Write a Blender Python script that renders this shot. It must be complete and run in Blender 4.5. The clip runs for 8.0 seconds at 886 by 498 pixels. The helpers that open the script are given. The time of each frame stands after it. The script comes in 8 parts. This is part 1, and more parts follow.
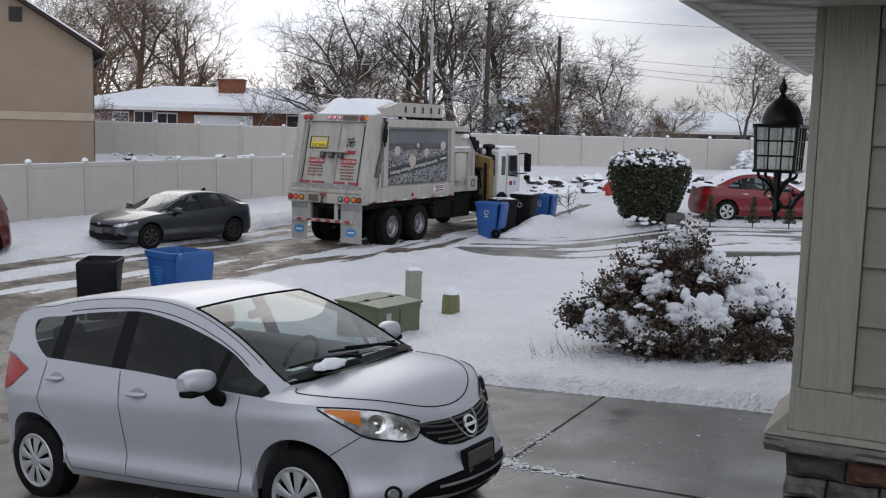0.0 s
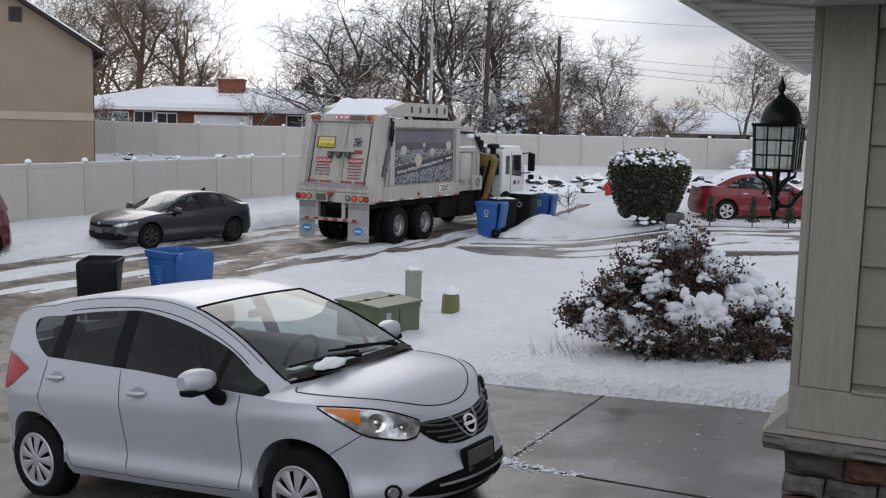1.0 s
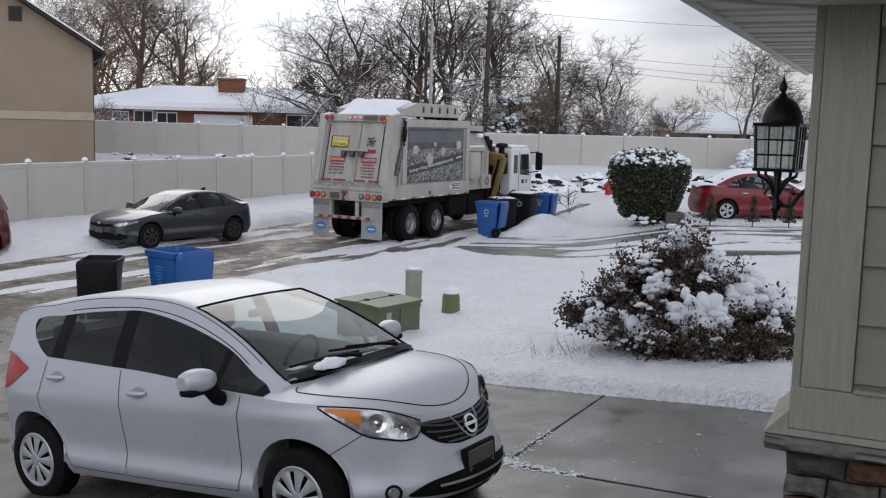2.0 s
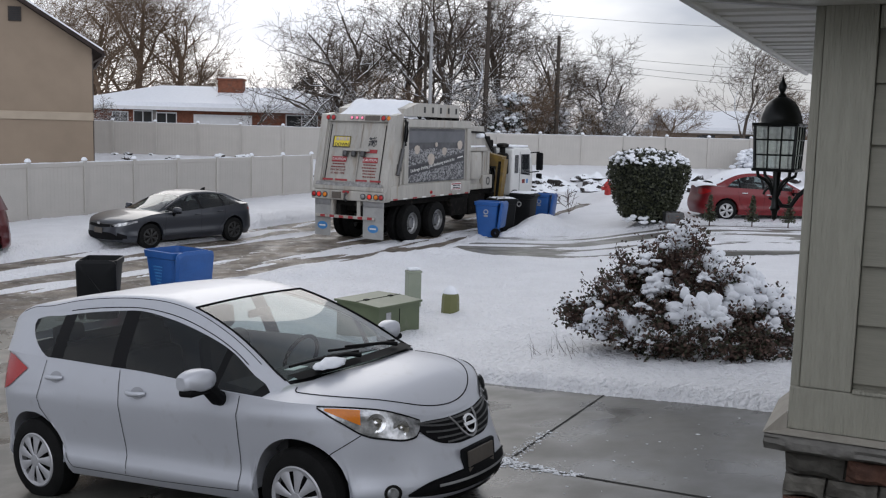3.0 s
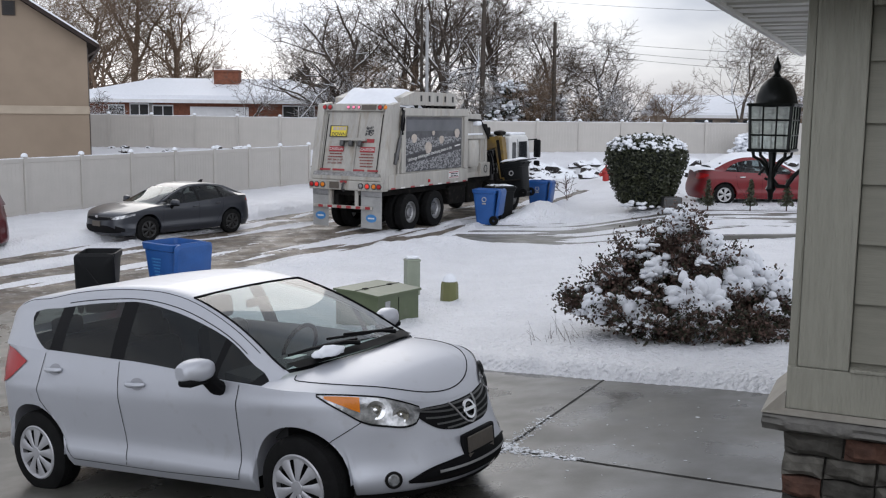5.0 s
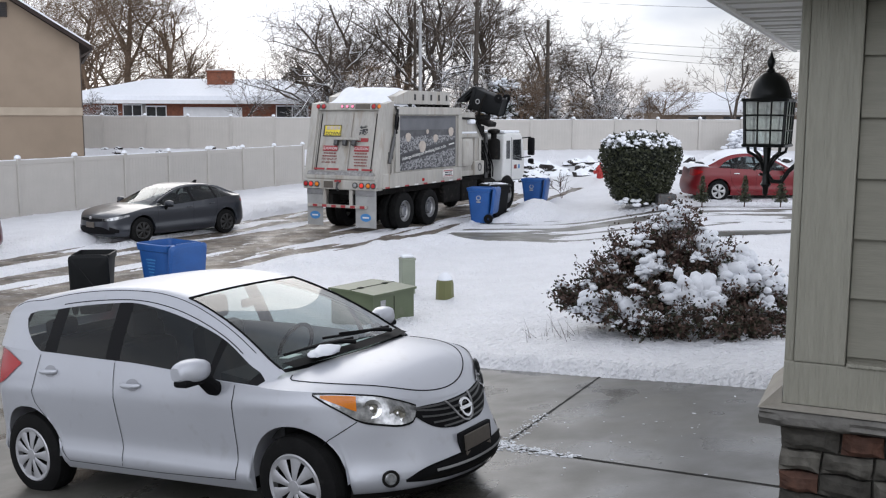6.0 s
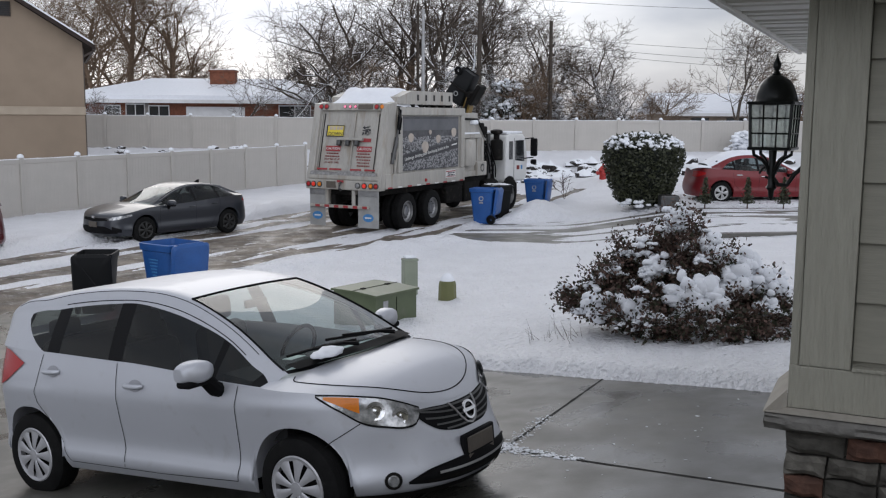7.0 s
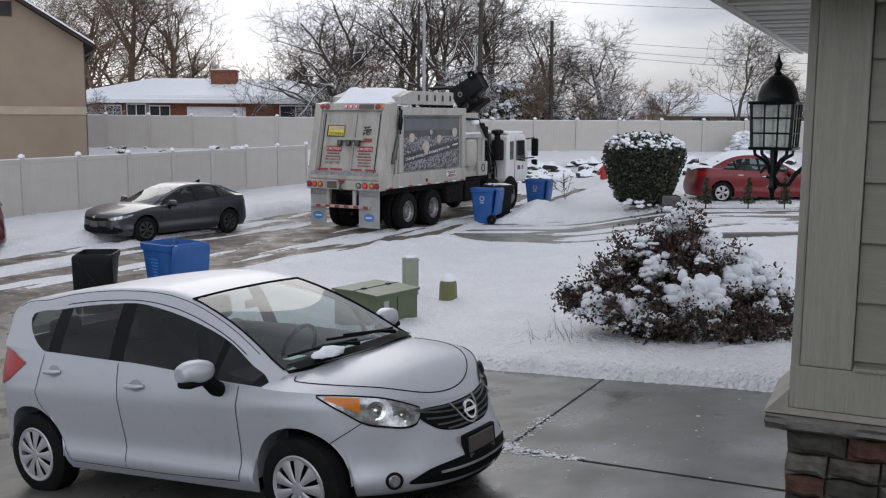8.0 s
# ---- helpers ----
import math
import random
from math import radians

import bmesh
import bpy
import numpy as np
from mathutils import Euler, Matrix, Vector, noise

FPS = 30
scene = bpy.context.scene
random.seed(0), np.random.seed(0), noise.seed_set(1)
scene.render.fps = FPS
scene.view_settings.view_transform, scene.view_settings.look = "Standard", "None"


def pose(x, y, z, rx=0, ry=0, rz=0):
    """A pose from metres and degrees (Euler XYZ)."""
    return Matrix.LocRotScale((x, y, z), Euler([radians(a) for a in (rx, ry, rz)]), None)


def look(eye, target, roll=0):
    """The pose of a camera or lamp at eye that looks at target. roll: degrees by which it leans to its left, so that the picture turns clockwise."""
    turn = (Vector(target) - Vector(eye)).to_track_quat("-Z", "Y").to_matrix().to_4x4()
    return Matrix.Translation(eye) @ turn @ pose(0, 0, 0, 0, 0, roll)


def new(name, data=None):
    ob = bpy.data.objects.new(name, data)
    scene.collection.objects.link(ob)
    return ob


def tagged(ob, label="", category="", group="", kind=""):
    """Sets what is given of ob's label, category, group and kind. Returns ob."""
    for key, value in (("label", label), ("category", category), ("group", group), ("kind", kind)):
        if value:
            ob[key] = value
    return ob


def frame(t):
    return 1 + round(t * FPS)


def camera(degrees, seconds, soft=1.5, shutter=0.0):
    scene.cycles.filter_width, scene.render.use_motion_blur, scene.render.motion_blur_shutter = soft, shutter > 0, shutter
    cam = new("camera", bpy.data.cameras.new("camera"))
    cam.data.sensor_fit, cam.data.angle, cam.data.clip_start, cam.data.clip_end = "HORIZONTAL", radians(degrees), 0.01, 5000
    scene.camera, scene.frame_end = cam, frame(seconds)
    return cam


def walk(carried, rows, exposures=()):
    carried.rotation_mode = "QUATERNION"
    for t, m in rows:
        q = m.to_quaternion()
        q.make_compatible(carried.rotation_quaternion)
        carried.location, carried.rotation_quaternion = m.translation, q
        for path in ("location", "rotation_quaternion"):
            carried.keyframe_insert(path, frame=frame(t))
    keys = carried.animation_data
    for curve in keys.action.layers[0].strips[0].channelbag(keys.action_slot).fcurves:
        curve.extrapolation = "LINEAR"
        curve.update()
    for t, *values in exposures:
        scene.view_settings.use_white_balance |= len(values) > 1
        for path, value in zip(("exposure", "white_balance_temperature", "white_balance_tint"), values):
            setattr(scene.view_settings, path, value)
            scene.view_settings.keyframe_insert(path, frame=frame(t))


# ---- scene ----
from mathutils.bvhtree import BVHTree

# the camera is held by hand on the porch; it sinks and turns a little
EYE_Z = 3.25
cam = camera(48.27, 8.0, 1.2)
PATH = []
for t, yaw, pitch, roll, x, y, z in (
        (0, 0.000, 7.036, 1.490, 0.000, 0.000, -0.000),
        (0.5, 0.006, 7.077, 1.448, 0.005, -0.013, 0.004),
        (1, 0.007, 7.046, 1.466, 0.001, -0.014, -0.002),
        (1.5, 0.004, 7.077, 1.459, -0.003, -0.003, -0.001),
        (3, 0.031, 7.073, 1.450, -0.001, -0.004, -0.001),
        (3.5, -0.091, 7.378, 0.935, -0.003, -0.009, -0.016),
        (4, -0.034, 7.548, 0.700, 0.013, -0.000, -0.022),
        (4.5, -0.017, 7.636, 0.748, 0.013, -0.002, -0.016),
        (6, 0.394, 7.773, 0.182, 0.010, 0.006, -0.024),
        (6.5, 0.265, 7.757, 0.345, 0.004, 0.018, -0.018),
        (7, 0.274, 7.759, 0.369, -0.000, 0.020, -0.016),
        (7.5, 0.264, 7.760, 0.366, -0.004, 0.019, -0.016),
        (8, 0.229, 7.758, 0.378, -0.001, 0.021, -0.017)):
    PATH.append((t, Matrix.Translation((x, y, EYE_Z + z)) @ pose(0, 0, 0, 0, 0, -yaw) @ look((0, 0, 0), (0, math.cos(radians(pitch)), -math.sin(radians(pitch))), roll)))
walk(cam, PATH, [(0, 0.0), (0.5, -0.04), (1.0, 0.06), (1.5, 0.04), (3.0, 0.05), (3.5, 0.0), (4.5, 0.16), (5.4, 0.34), (6.0, 0.47), (6.5, 0.25), (7.0, 0.03), (7.5, 0.19), (8.0, 0.04)])

# ---- light: thin bright overcast, the sun low behind cloud beyond the street ----
SUN_EL, SUN_AZ = 24.0, -14.0
world = bpy.data.worlds.new("sky")
scene.world = world
world.use_nodes = True
wn, wl = world.node_tree.nodes, world.node_tree.links
wn.clear()
w_out = wn.new("ShaderNodeOutputWorld")
w_sky = wn.new("ShaderNodeTexSky")
w_sky.sky_type, w_sky.sun_disc = "NISHITA", False
w_sky.sun_elevation, w_sky.sun_rotation = radians(SUN_EL), radians(SUN_AZ)
w_b1 = wn.new("ShaderNodeBackground")
w_b1.inputs[1].default_value = 0.07
wl.new(w_sky.outputs[0], w_b1.inputs[0])
w_co = wn.new("ShaderNodeTexCoord")
w_map = wn.new("ShaderNodeMapping")
w_map.inputs["Scale"].default_value = (1.0, 1.0, 3.2)
wl.new(w_co.outputs["Generated"], w_map.inputs[0])
w_no = wn.new("ShaderNodeTexNoise")
w_no.inputs["Scale"].default_value, w_no.inputs["Detail"].default_value = 3.2, 7
wl.new(w_map.outputs[0], w_no.inputs["Vector"])
w_rc = wn.new("ShaderNodeValToRGB")
w_rc.color_ramp.elements[0].position, w_rc.color_ramp.elements[0].color = 0.38, (0.59, 0.632, 0.74, 1)
w_rc.color_ramp.elements[1].position, w_rc.color_ramp.elements[1].color = 0.58, (0.942, 0.963, 1.028, 1)
wl.new(w_no.outputs[0], w_rc.inputs[0])
# cloud is thinnest, and so brightest, round the hidden sun
w_dot = wn.new("ShaderNodeVectorMath")
w_dot.operation = "DOT_PRODUCT"
sun_way = Vector((math.sin(radians(SUN_AZ)) * math.cos(radians(SUN_EL)), math.cos(radians(SUN_AZ)) * math.cos(radians(SUN_EL)), math.sin(radians(SUN_EL))))
w_dot.inputs[1].default_value = sun_way
wl.new(w_co.outputs["Generated"], w_dot.inputs[0])
w_near = wn.new("ShaderNodeMapRange")
w_near.interpolation_type = "SMOOTHSTEP"
w_near.inputs[1].default_value, w_near.inputs[2].default_value = 0.78, 0.99
w_near.inputs[3].default_value, w_near.inputs[4].default_value = 0.66, 1.45
wl.new(w_dot.outputs["Value"], w_near.inputs[0])
w_b2 = wn.new("ShaderNodeBackground")
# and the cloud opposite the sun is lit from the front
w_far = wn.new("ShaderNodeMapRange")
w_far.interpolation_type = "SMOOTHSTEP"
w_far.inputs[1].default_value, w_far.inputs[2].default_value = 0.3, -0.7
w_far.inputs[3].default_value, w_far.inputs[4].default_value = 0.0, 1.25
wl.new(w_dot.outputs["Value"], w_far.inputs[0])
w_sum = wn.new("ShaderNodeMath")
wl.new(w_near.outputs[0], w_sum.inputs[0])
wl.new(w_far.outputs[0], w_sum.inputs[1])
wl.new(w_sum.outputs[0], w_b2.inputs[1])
wl.new(w_rc.outputs[0], w_b2.inputs[0])
w_mx = wn.new("ShaderNodeMixShader")
w_mx.inputs[0].default_value = 0.88
wl.new(w_b1.outputs[0], w_mx.inputs[1])
wl.new(w_b2.outputs[0], w_mx.inputs[2])
wl.new(w_mx.outputs[0], w_out.inputs[0])
sun = new("sun", bpy.data.lights.new("sun", "SUN"))
sun.data.energy, sun.data.angle, sun.data.color = 0.36, radians(30), (1.0, 0.95, 0.88)
sun.matrix_world = look((40 * math.sin(radians(SUN_AZ)), 40 * math.cos(radians(SUN_AZ)), 40 * math.tan(radians(SUN_EL))), (0, 0, 0))


# ---- materials ----
def material(name, color, rough=0.6, metal=0.0, var=0.15, scale=4.0, second=None, fine=60.0, bump=0.15, depth=0.004,
             stretch=(1, 1, 1), clear=0.0, glow=0.0, per_object=0.0, snowy=None, dirt=None, wet=None, spec=None):
    """A painted, stained or grained surface: two scales of tone, fine relief, and if asked snow lying on what faces up."""
    m = bpy.data.materials.new(name)
    m.use_nodes = True
    n, l = m.node_tree.nodes, m.node_tree.links
    b = n["Principled BSDF"]
    co = n.new("ShaderNodeTexCoord")
    mp = n.new("ShaderNodeMapping")
    mp.inputs["Scale"].default_value = stretch
    l.new(co.outputs["Object"], mp.inputs[0])
    big = n.new("ShaderNodeTexNoise")
    big.inputs["Scale"].default_value, big.inputs["Detail"].default_value = scale, 5
    l.new(mp.outputs[0], big.inputs["Vector"])
    fin = n.new("ShaderNodeTexNoise")
    fin.inputs["Scale"].default_value, fin.inputs["Detail"].default_value = fine, 4
    l.new(mp.outputs[0], fin.inputs["Vector"])
    ramp = n.new("ShaderNodeValToRGB")
    c2 = second or tuple(c * (1 - var) for c in color)
    ramp.color_ramp.elements[0].position, ramp.color_ramp.elements[0].color = 0.35, (*c2, 1)
    ramp.color_ramp.elements[1].position, ramp.color_ramp.elements[1].color = 0.65, (*color, 1)
    l.new(big.outputs[0], ramp.inputs[0])
    mix = n.new("ShaderNodeMix")
    mix.data_type, mix.blend_type = "RGBA", "MULTIPLY"
    mix.inputs[0].default_value = min(1.0, var * 1.6)
    l.new(ramp.outputs[0], mix.inputs[6])
    l.new(fin.outputs[0], mix.inputs[7])
    last = mix.outputs[2]
    if per_object:
        info = n.new("ShaderNodeObjectInfo")
        hsv = n.new("ShaderNodeHueSaturation")
        rng = n.new("ShaderNodeMapRange")
        rng.inputs[3].default_value, rng.inputs[4].default_value = 1 - per_object, 1 + per_object
        l.new(info.outputs["Random"], rng.inputs[0])
        l.new(rng.outputs[0], hsv.inputs["Value"])
        l.new(last, hsv.inputs["Color"])
        last = hsv.outputs[0]
    if dirt:
        dn = n.new("ShaderNodeTexNoise")
        dn.inputs["Scale"].default_value, dn.inputs["Detail"].default_value = dirt[1], 9
        l.new(mp.outputs[0], dn.inputs["Vector"])
        dr = n.new("ShaderNodeValToRGB")
        dr.color_ramp.elements[0].position, dr.color_ramp.elements[1].position = dirt[2], dirt[2] + 0.14
        l.new(dn.outputs[0], dr.inputs[0])
        dm = n.new("ShaderNodeMix")
        dm.data_type = "RGBA"
        dm.inputs[7].default_value = (*dirt[0], 1)
        sc = n.new("ShaderNodeMath")
        sc.operation = "MULTIPLY"
        sc.inputs[1].default_value = dirt[3]
        l.new(dr.outputs[0], sc.inputs[0])
        l.new(sc.outputs[0], dm.inputs[0])
        l.new(last, dm.inputs[6])
        last = dm.outputs[2]
    if snowy is not None:
        geo = n.new("ShaderNodeNewGeometry")
        sep = n.new("ShaderNodeSeparateXYZ")
        l.new(geo.outputs["Normal"], sep.inputs[0])
        ad = n.new("ShaderNodeMath")
        ad.operation = "MULTIPLY_ADD"
        ad.inputs[1].default_value = 0.9
        l.new(fin.outputs[0], ad.inputs[0])
        l.new(sep.outputs[2], ad.inputs[2])
        sr = n.new("ShaderNodeValToRGB")
        sr.color_ramp.elements[0].position, sr.color_ramp.elements[1].position = snowy, min(1.0, snowy + 0.1)
        l.new(ad.outputs[0], sr.inputs[0])
        sm = n.new("ShaderNodeMix")
        sm.data_type = "RGBA"
        sm.inputs[7].default_value = (0.85, 0.87, 0.9, 1)
        l.new(sr.outputs[0], sm.inputs[0])
        l.new(last, sm.inputs[6])
        last = sm.outputs[2]
    l.new(last, b.inputs["Base Color"])
    b.inputs["Roughness"].default_value, b.inputs["Metallic"].default_value = rough, metal
    b.inputs["Coat Weight"].default_value = clear
    b.inputs["Specular IOR Level"].default_value = spec if spec is not None else (0.25 if rough >= 0.6 else 0.5)
    b.inputs["Coat Roughness"].default_value = 0.05
    if wet:
        wr = n.new("ShaderNodeMapRange")
        wr.inputs[1].default_value, wr.inputs[2].default_value = 0.35, 0.65
        wr.inputs[3].default_value, wr.inputs[4].default_value = wet
        wn2 = n.new("ShaderNodeTexNoise")
        wn2.inputs["Scale"].default_value, wn2.inputs["Detail"].default_value = 1.7, 6
        l.new(co.outputs["Object"], wn2.inputs["Vector"])
        l.new(wn2.outputs[0], wr.inputs[0])
        l.new(wr.outputs[0], b.inputs["Roughness"])
    if glow:
        b.inputs["Emission Color"].default_value = (*color, 1)
        b.inputs["Emission Strength"].default_value = glow
    bp = n.new("ShaderNodeBump")
    bp.inputs["Strength"].default_value, bp.inputs["Distance"].default_value = bump, depth
    l.new(fin.outputs[0], bp.inputs["Height"])
    l.new(bp.outputs[0], b.inputs["Normal"])
    return m


def glass(name, color, rough=0.0, see=0.6, ior=1.5):
    m = bpy.data.materials.new(name)
    m.use_nodes = True
    n, l = m.node_tree.nodes, m.node_tree.links
    n.remove(n["Principled BSDF"])
    tr = n.new("ShaderNodeBsdfTransparent")
    tr.inputs[0].default_value = (*[c * see for c in color], 1)
    gl = n.new("ShaderNodeBsdfGlossy")
    gl.inputs["Roughness"].default_value = rough
    lw, pw, fr = n.new("ShaderNodeLayerWeight"), n.new("ShaderNodeMath"), n.new("ShaderNodeMapRange")
    lw.inputs["Blend"].default_value = 0.5
    pw.operation = "POWER"
    pw.inputs[1].default_value = 5.0
    fr.inputs[3].default_value, fr.inputs[4].default_value = ((ior - 1) / (ior + 1)) ** 2, 1.0
    l.new(lw.outputs["Facing"], pw.inputs[0])
    l.new(pw.outputs[0], fr.inputs[0])
    mx = n.new("ShaderNodeMixShader")
    l.new(fr.outputs[0], mx.inputs[0])
    l.new(tr.outputs[0], mx.inputs[1])
    l.new(gl.outputs[0], mx.inputs[2])
    l.new(mx.outputs[0], n["Material Output"].inputs[0])
    return m


SNOW = material("snow", (0.885, 0.89, 0.92), 0.55, 0, 0.06, 1.3, fine=16, bump=1.0, depth=0.10)
SNOW_CAP = material("snow_cap", (0.86, 0.88, 0.92), 0.6, 0, 0.05, 6, fine=45, bump=0.4, depth=0.01)
DRY_CONCRETE = material("pale_damp_concrete", (0.21, 0.20, 0.175), 0.5, 0, 0.2, 1.2, second=(0.14, 0.134, 0.118), fine=50, bump=0.3, depth=0.004, wet=(0.35, 0.7))
ASPHALT = material("wet_asphalt", (0.34, 0.285, 0.225), 0.6, 0, 0.45, 1.4, second=(0.13, 0.108, 0.09), fine=22, bump=0.9, depth=0.03, dirt=((0.6, 0.58, 0.56), 5.0, 0.58, 0.6), wet=(0.35, 0.8))
CONCRETE = material("damp_concrete", (0.112, 0.108, 0.093), 0.34, 0, 0.16, 0.9, second=(0.082, 0.08, 0.07), fine=60, bump=0.2, depth=0.003, wet=(0.2, 0.5), dirt=((0.18, 0.175, 0.155), 1.1, 0.54, 0.3))
VINYL = material("vinyl_fence", (0.475, 0.45, 0.415), 0.5, 0, 0.06, 1.5, fine=30, bump=0.05, per_object=0.03)
STUCCO_TAN = material("tan_stucco", (0.30, 0.235, 0.175), 0.9, 0, 0.1, 1.2, fine=60, bump=0.4)
STUCCO_BAND = material("pale_stucco_band", (0.43, 0.36, 0.28), 0.9, 0, 0.1, 2, fine=60, bump=0.3)
BRICK_RED = material("red_brick", (0.26, 0.10, 0.06), 0.85, 0, 0.3, 6, fine=25, bump=0.4, per_object=0.2)
TRIM_WHITE = material("white_trim", (0.7, 0.7, 0.7), 0.5, 0, 0.08, 3)
SIDING = material("sage_siding", (0.27, 0.26, 0.215), 0.65, 0, 0.1, 2.5, fine=14, bump=0.35, depth=0.004, stretch=(1, 1, 9))
TRIM_SAGE = material("sage_trim_board", (0.34, 0.33, 0.275), 0.62, 0, 0.1, 3, fine=7, bump=1.0, depth=0.012, stretch=(12, 12, 1))
SOFFIT = material("soffit_metal", (0.84, 0.83, 0.78), 0.5, 0, 0.06, 2)
STONE = material("ledge_stone", (0.16, 0.15, 0.13), 0.85, 0, 0.4, 9, second=(0.08, 0.074, 0.064), fine=30, bump=0.8, depth=0.012, per_object=0.4)
STONE_RED = material("red_ledge_stone", (0.17, 0.085, 0.06), 0.85, 0, 0.4, 9, second=(0.09, 0.05, 0.038), fine=30, bump=0.8, depth=0.012, per_object=0.3)
CAP_STONE = material("cast_stone_cap", (0.25, 0.24, 0.22), 0.8, 0, 0.3, 7, fine=26, bump=0.9, depth=0.014)
MORTAR = material("mortar", (0.16, 0.15, 0.135), 0.95, 0, 0.2, 8)
WHITE_TRUCK = material("grimy_white_paint", (0.49, 0.468, 0.425), 0.45, 0, 0.2, 1.6, fine=14, bump=0.08, stretch=(2.2, 2.2, 0.35), dirt=((0.24, 0.19, 0.13), 2.2, 0.55, 0.55))
WHITE_PLAIN = material("white_paint", (0.74, 0.74, 0.72), 0.4, 0, 0.08, 2)
BLACK = material("black_rubber", (0.010, 0.010, 0.011), 0.7, 0, 0.3, 8, fine=50, spec=0.1)
FRAME_BLACK = material("chassis_black", (0.014, 0.013, 0.012), 0.65, 0, 0.3, 4, dirt=((0.06, 0.052, 0.045), 5, 0.58, 0.5), spec=0.1)
STEEL = material("dull_steel", (0.42, 0.42, 0.42), 0.38, 0.85, 0.2, 7)
STEEL_DARK = material("dark_steel", (0.12, 0.12, 0.12), 0.45, 0.6, 0.25, 7)
YELLOW = material("worn_yellow_paint", (0.30, 0.19, 0.04), 0.5, 0, 0.3, 5, dirt=((0.1, 0.07, 0.04), 4, 0.5, 0.7))
SIGN_YELLOW = material("sign_yellow", (0.75, 0.6, 0.05), 0.5, 0, 0.1, 8)
RED = material("red_lens", (0.42, 0.018, 0.02), 0.25, 0, 0.1, 8)
RED_LIT = material("lit_red_lens", (0.9, 0.05, 0.03), 0.3, 0, 0.05, 8, glow=0.1)
RED_PAINT = material("red_decal", (0.33, 0.03, 0.035), 0.5, 0, 0.1, 8)
RED_DARK = material("dark_red_ink", (0.25, 0.04, 0.035), 0.6, 0, 0.2, 8)
AMBER = material("amber_lens", (0.75, 0.22, 0.02), 0.25, 0, 0.1, 8)
PINK_LIT = material("lit_pink_lens", (1.0, 0.25, 0.4), 0.3, 0, 0.05, 8, glow=0.45)
DECAL_GREY = material("billboard_grey", (0.13, 0.13, 0.14), 0.45, 0, 0.5, 1.2, second=(0.06, 0.06, 0.07), fine=8)
DECAL_DARK = material("billboard_dark", (0.04, 0.04, 0.045), 0.45, 0, 0.2, 3)
DECAL_PALE = material("billboard_pale", (0.52, 0.52, 0.53), 0.5, 0, 0.3, 12)
DECAL_BUFF = material("billboard_buff", (0.6, 0.52, 0.45), 0.5, 0, 0.2, 6)
INK = material("ink", (0.03, 0.03, 0.035), 0.5, 0, 0.1, 8)
BLUE_BIN = material("blue_plastic", (0.018, 0.11, 0.38), 0.42, 0, 0.18, 3, fine=40, bump=0.1)
BLUE_DECAL = material("blue_decal", (0.05, 0.22, 0.5), 0.5, 0, 0.1, 5)
BLACK_BIN = material("black_plastic", (0.008, 0.009, 0.010), 0.55, 0, 0.2, 3, fine=40, bump=0.1, spec=0.2)
PILLAR = material("satin_black_trim", (0.007, 0.007, 0.008), 0.55, 0, 0.1, 4, bump=0.0, spec=0.12)
GREEN_BOX = material("transformer_green", (0.115, 0.145, 0.075), 0.45, 0, 0.14, 2.5, dirt=((0.2, 0.2, 0.16), 3, 0.6, 0.4))
GREEN_PALE = material("faded_green_plastic", (0.27, 0.30, 0.23), 0.55, 0, 0.12, 4)
OLIVE = material("olive_plastic", (0.16, 0.165, 0.06), 0.5, 0, 0.12, 4)
LANTERN_BLACK = material("black_cast_metal", (0.016, 0.018, 0.018), 0.35, 0.5, 0.2, 14, fine=50, bump=0.2)
BARK = material("winter_bark", (0.17, 0.135, 0.11), 0.9, 0, 0.3, 3, fine=12, bump=0.3, snowy=1.05)
BARK_LIMB = material("snow_dusted_bark", (0.12, 0.096, 0.078), 0.9, 0, 0.3, 3, fine=12, bump=0.3, snowy=0.86)
BARK_TAN = material("tan_winter_bark", (0.25, 0.175, 0.12), 0.9, 0, 0.3, 3, fine=12, bump=0.3, snowy=1.3)
BARK_SNOWY = material("snow_laden_bark", (0.12, 0.1, 0.082), 0.9, 0, 0.3, 3, fine=12, bump=0.3, snowy=0.85)
NEEDLES = material("snowy_needles", (0.035, 0.05, 0.035), 0.8, 0, 0.4, 3, fine=9, snowy=0.72)
# dark evergreen needles; also the painted shade inside the clipped shrub
NEEDLES_AND_CORE_SHADE = material("dark_needles_and_core_shade", (0.03, 0.036, 0.03), 0.85, 0, 0.4, 3, fine=9, snowy=1.3)
BOX_LEAF = material("boxwood_leaf", (0.085, 0.095, 0.045), 0.55, 0, 0.5, 7, second=(0.03, 0.036, 0.018), fine=30, snowy=1.05)
BUSH_LEAF = material("winter_leaf", (0.19, 0.115, 0.092), 0.7, 0, 0.4, 9, second=(0.07, 0.052, 0.04), fine=30, snowy=1.02)
BUSH_LEAF_GREEN = material("winter_green_leaf", (0.075, 0.075, 0.042), 0.7, 0, 0.5, 9, second=(0.035, 0.04, 0.022), fine=30, snowy=1.1)
TWIG = material("twig", (0.10, 0.06, 0.05), 0.9, 0, 0.3, 9)
ROCK = material("dark_boulder", (0.085, 0.075, 0.07), 0.9, 0, 0.4, 2.5, fine=8, bump=0.6, depth=0.03, per_object=0.35, snowy=0.84)
HYDRANT_RED = material("hydrant_red", (0.5, 0.035, 0.03), 0.45, 0, 0.15, 5)
WOOD_POLE = material("weathered_pole", (0.085, 0.07, 0.058), 0.9, 0, 0.25, 3, fine=20)
GALV = material("galvanised", (0.4, 0.4, 0.4), 0.5, 0.4, 0.1, 3)
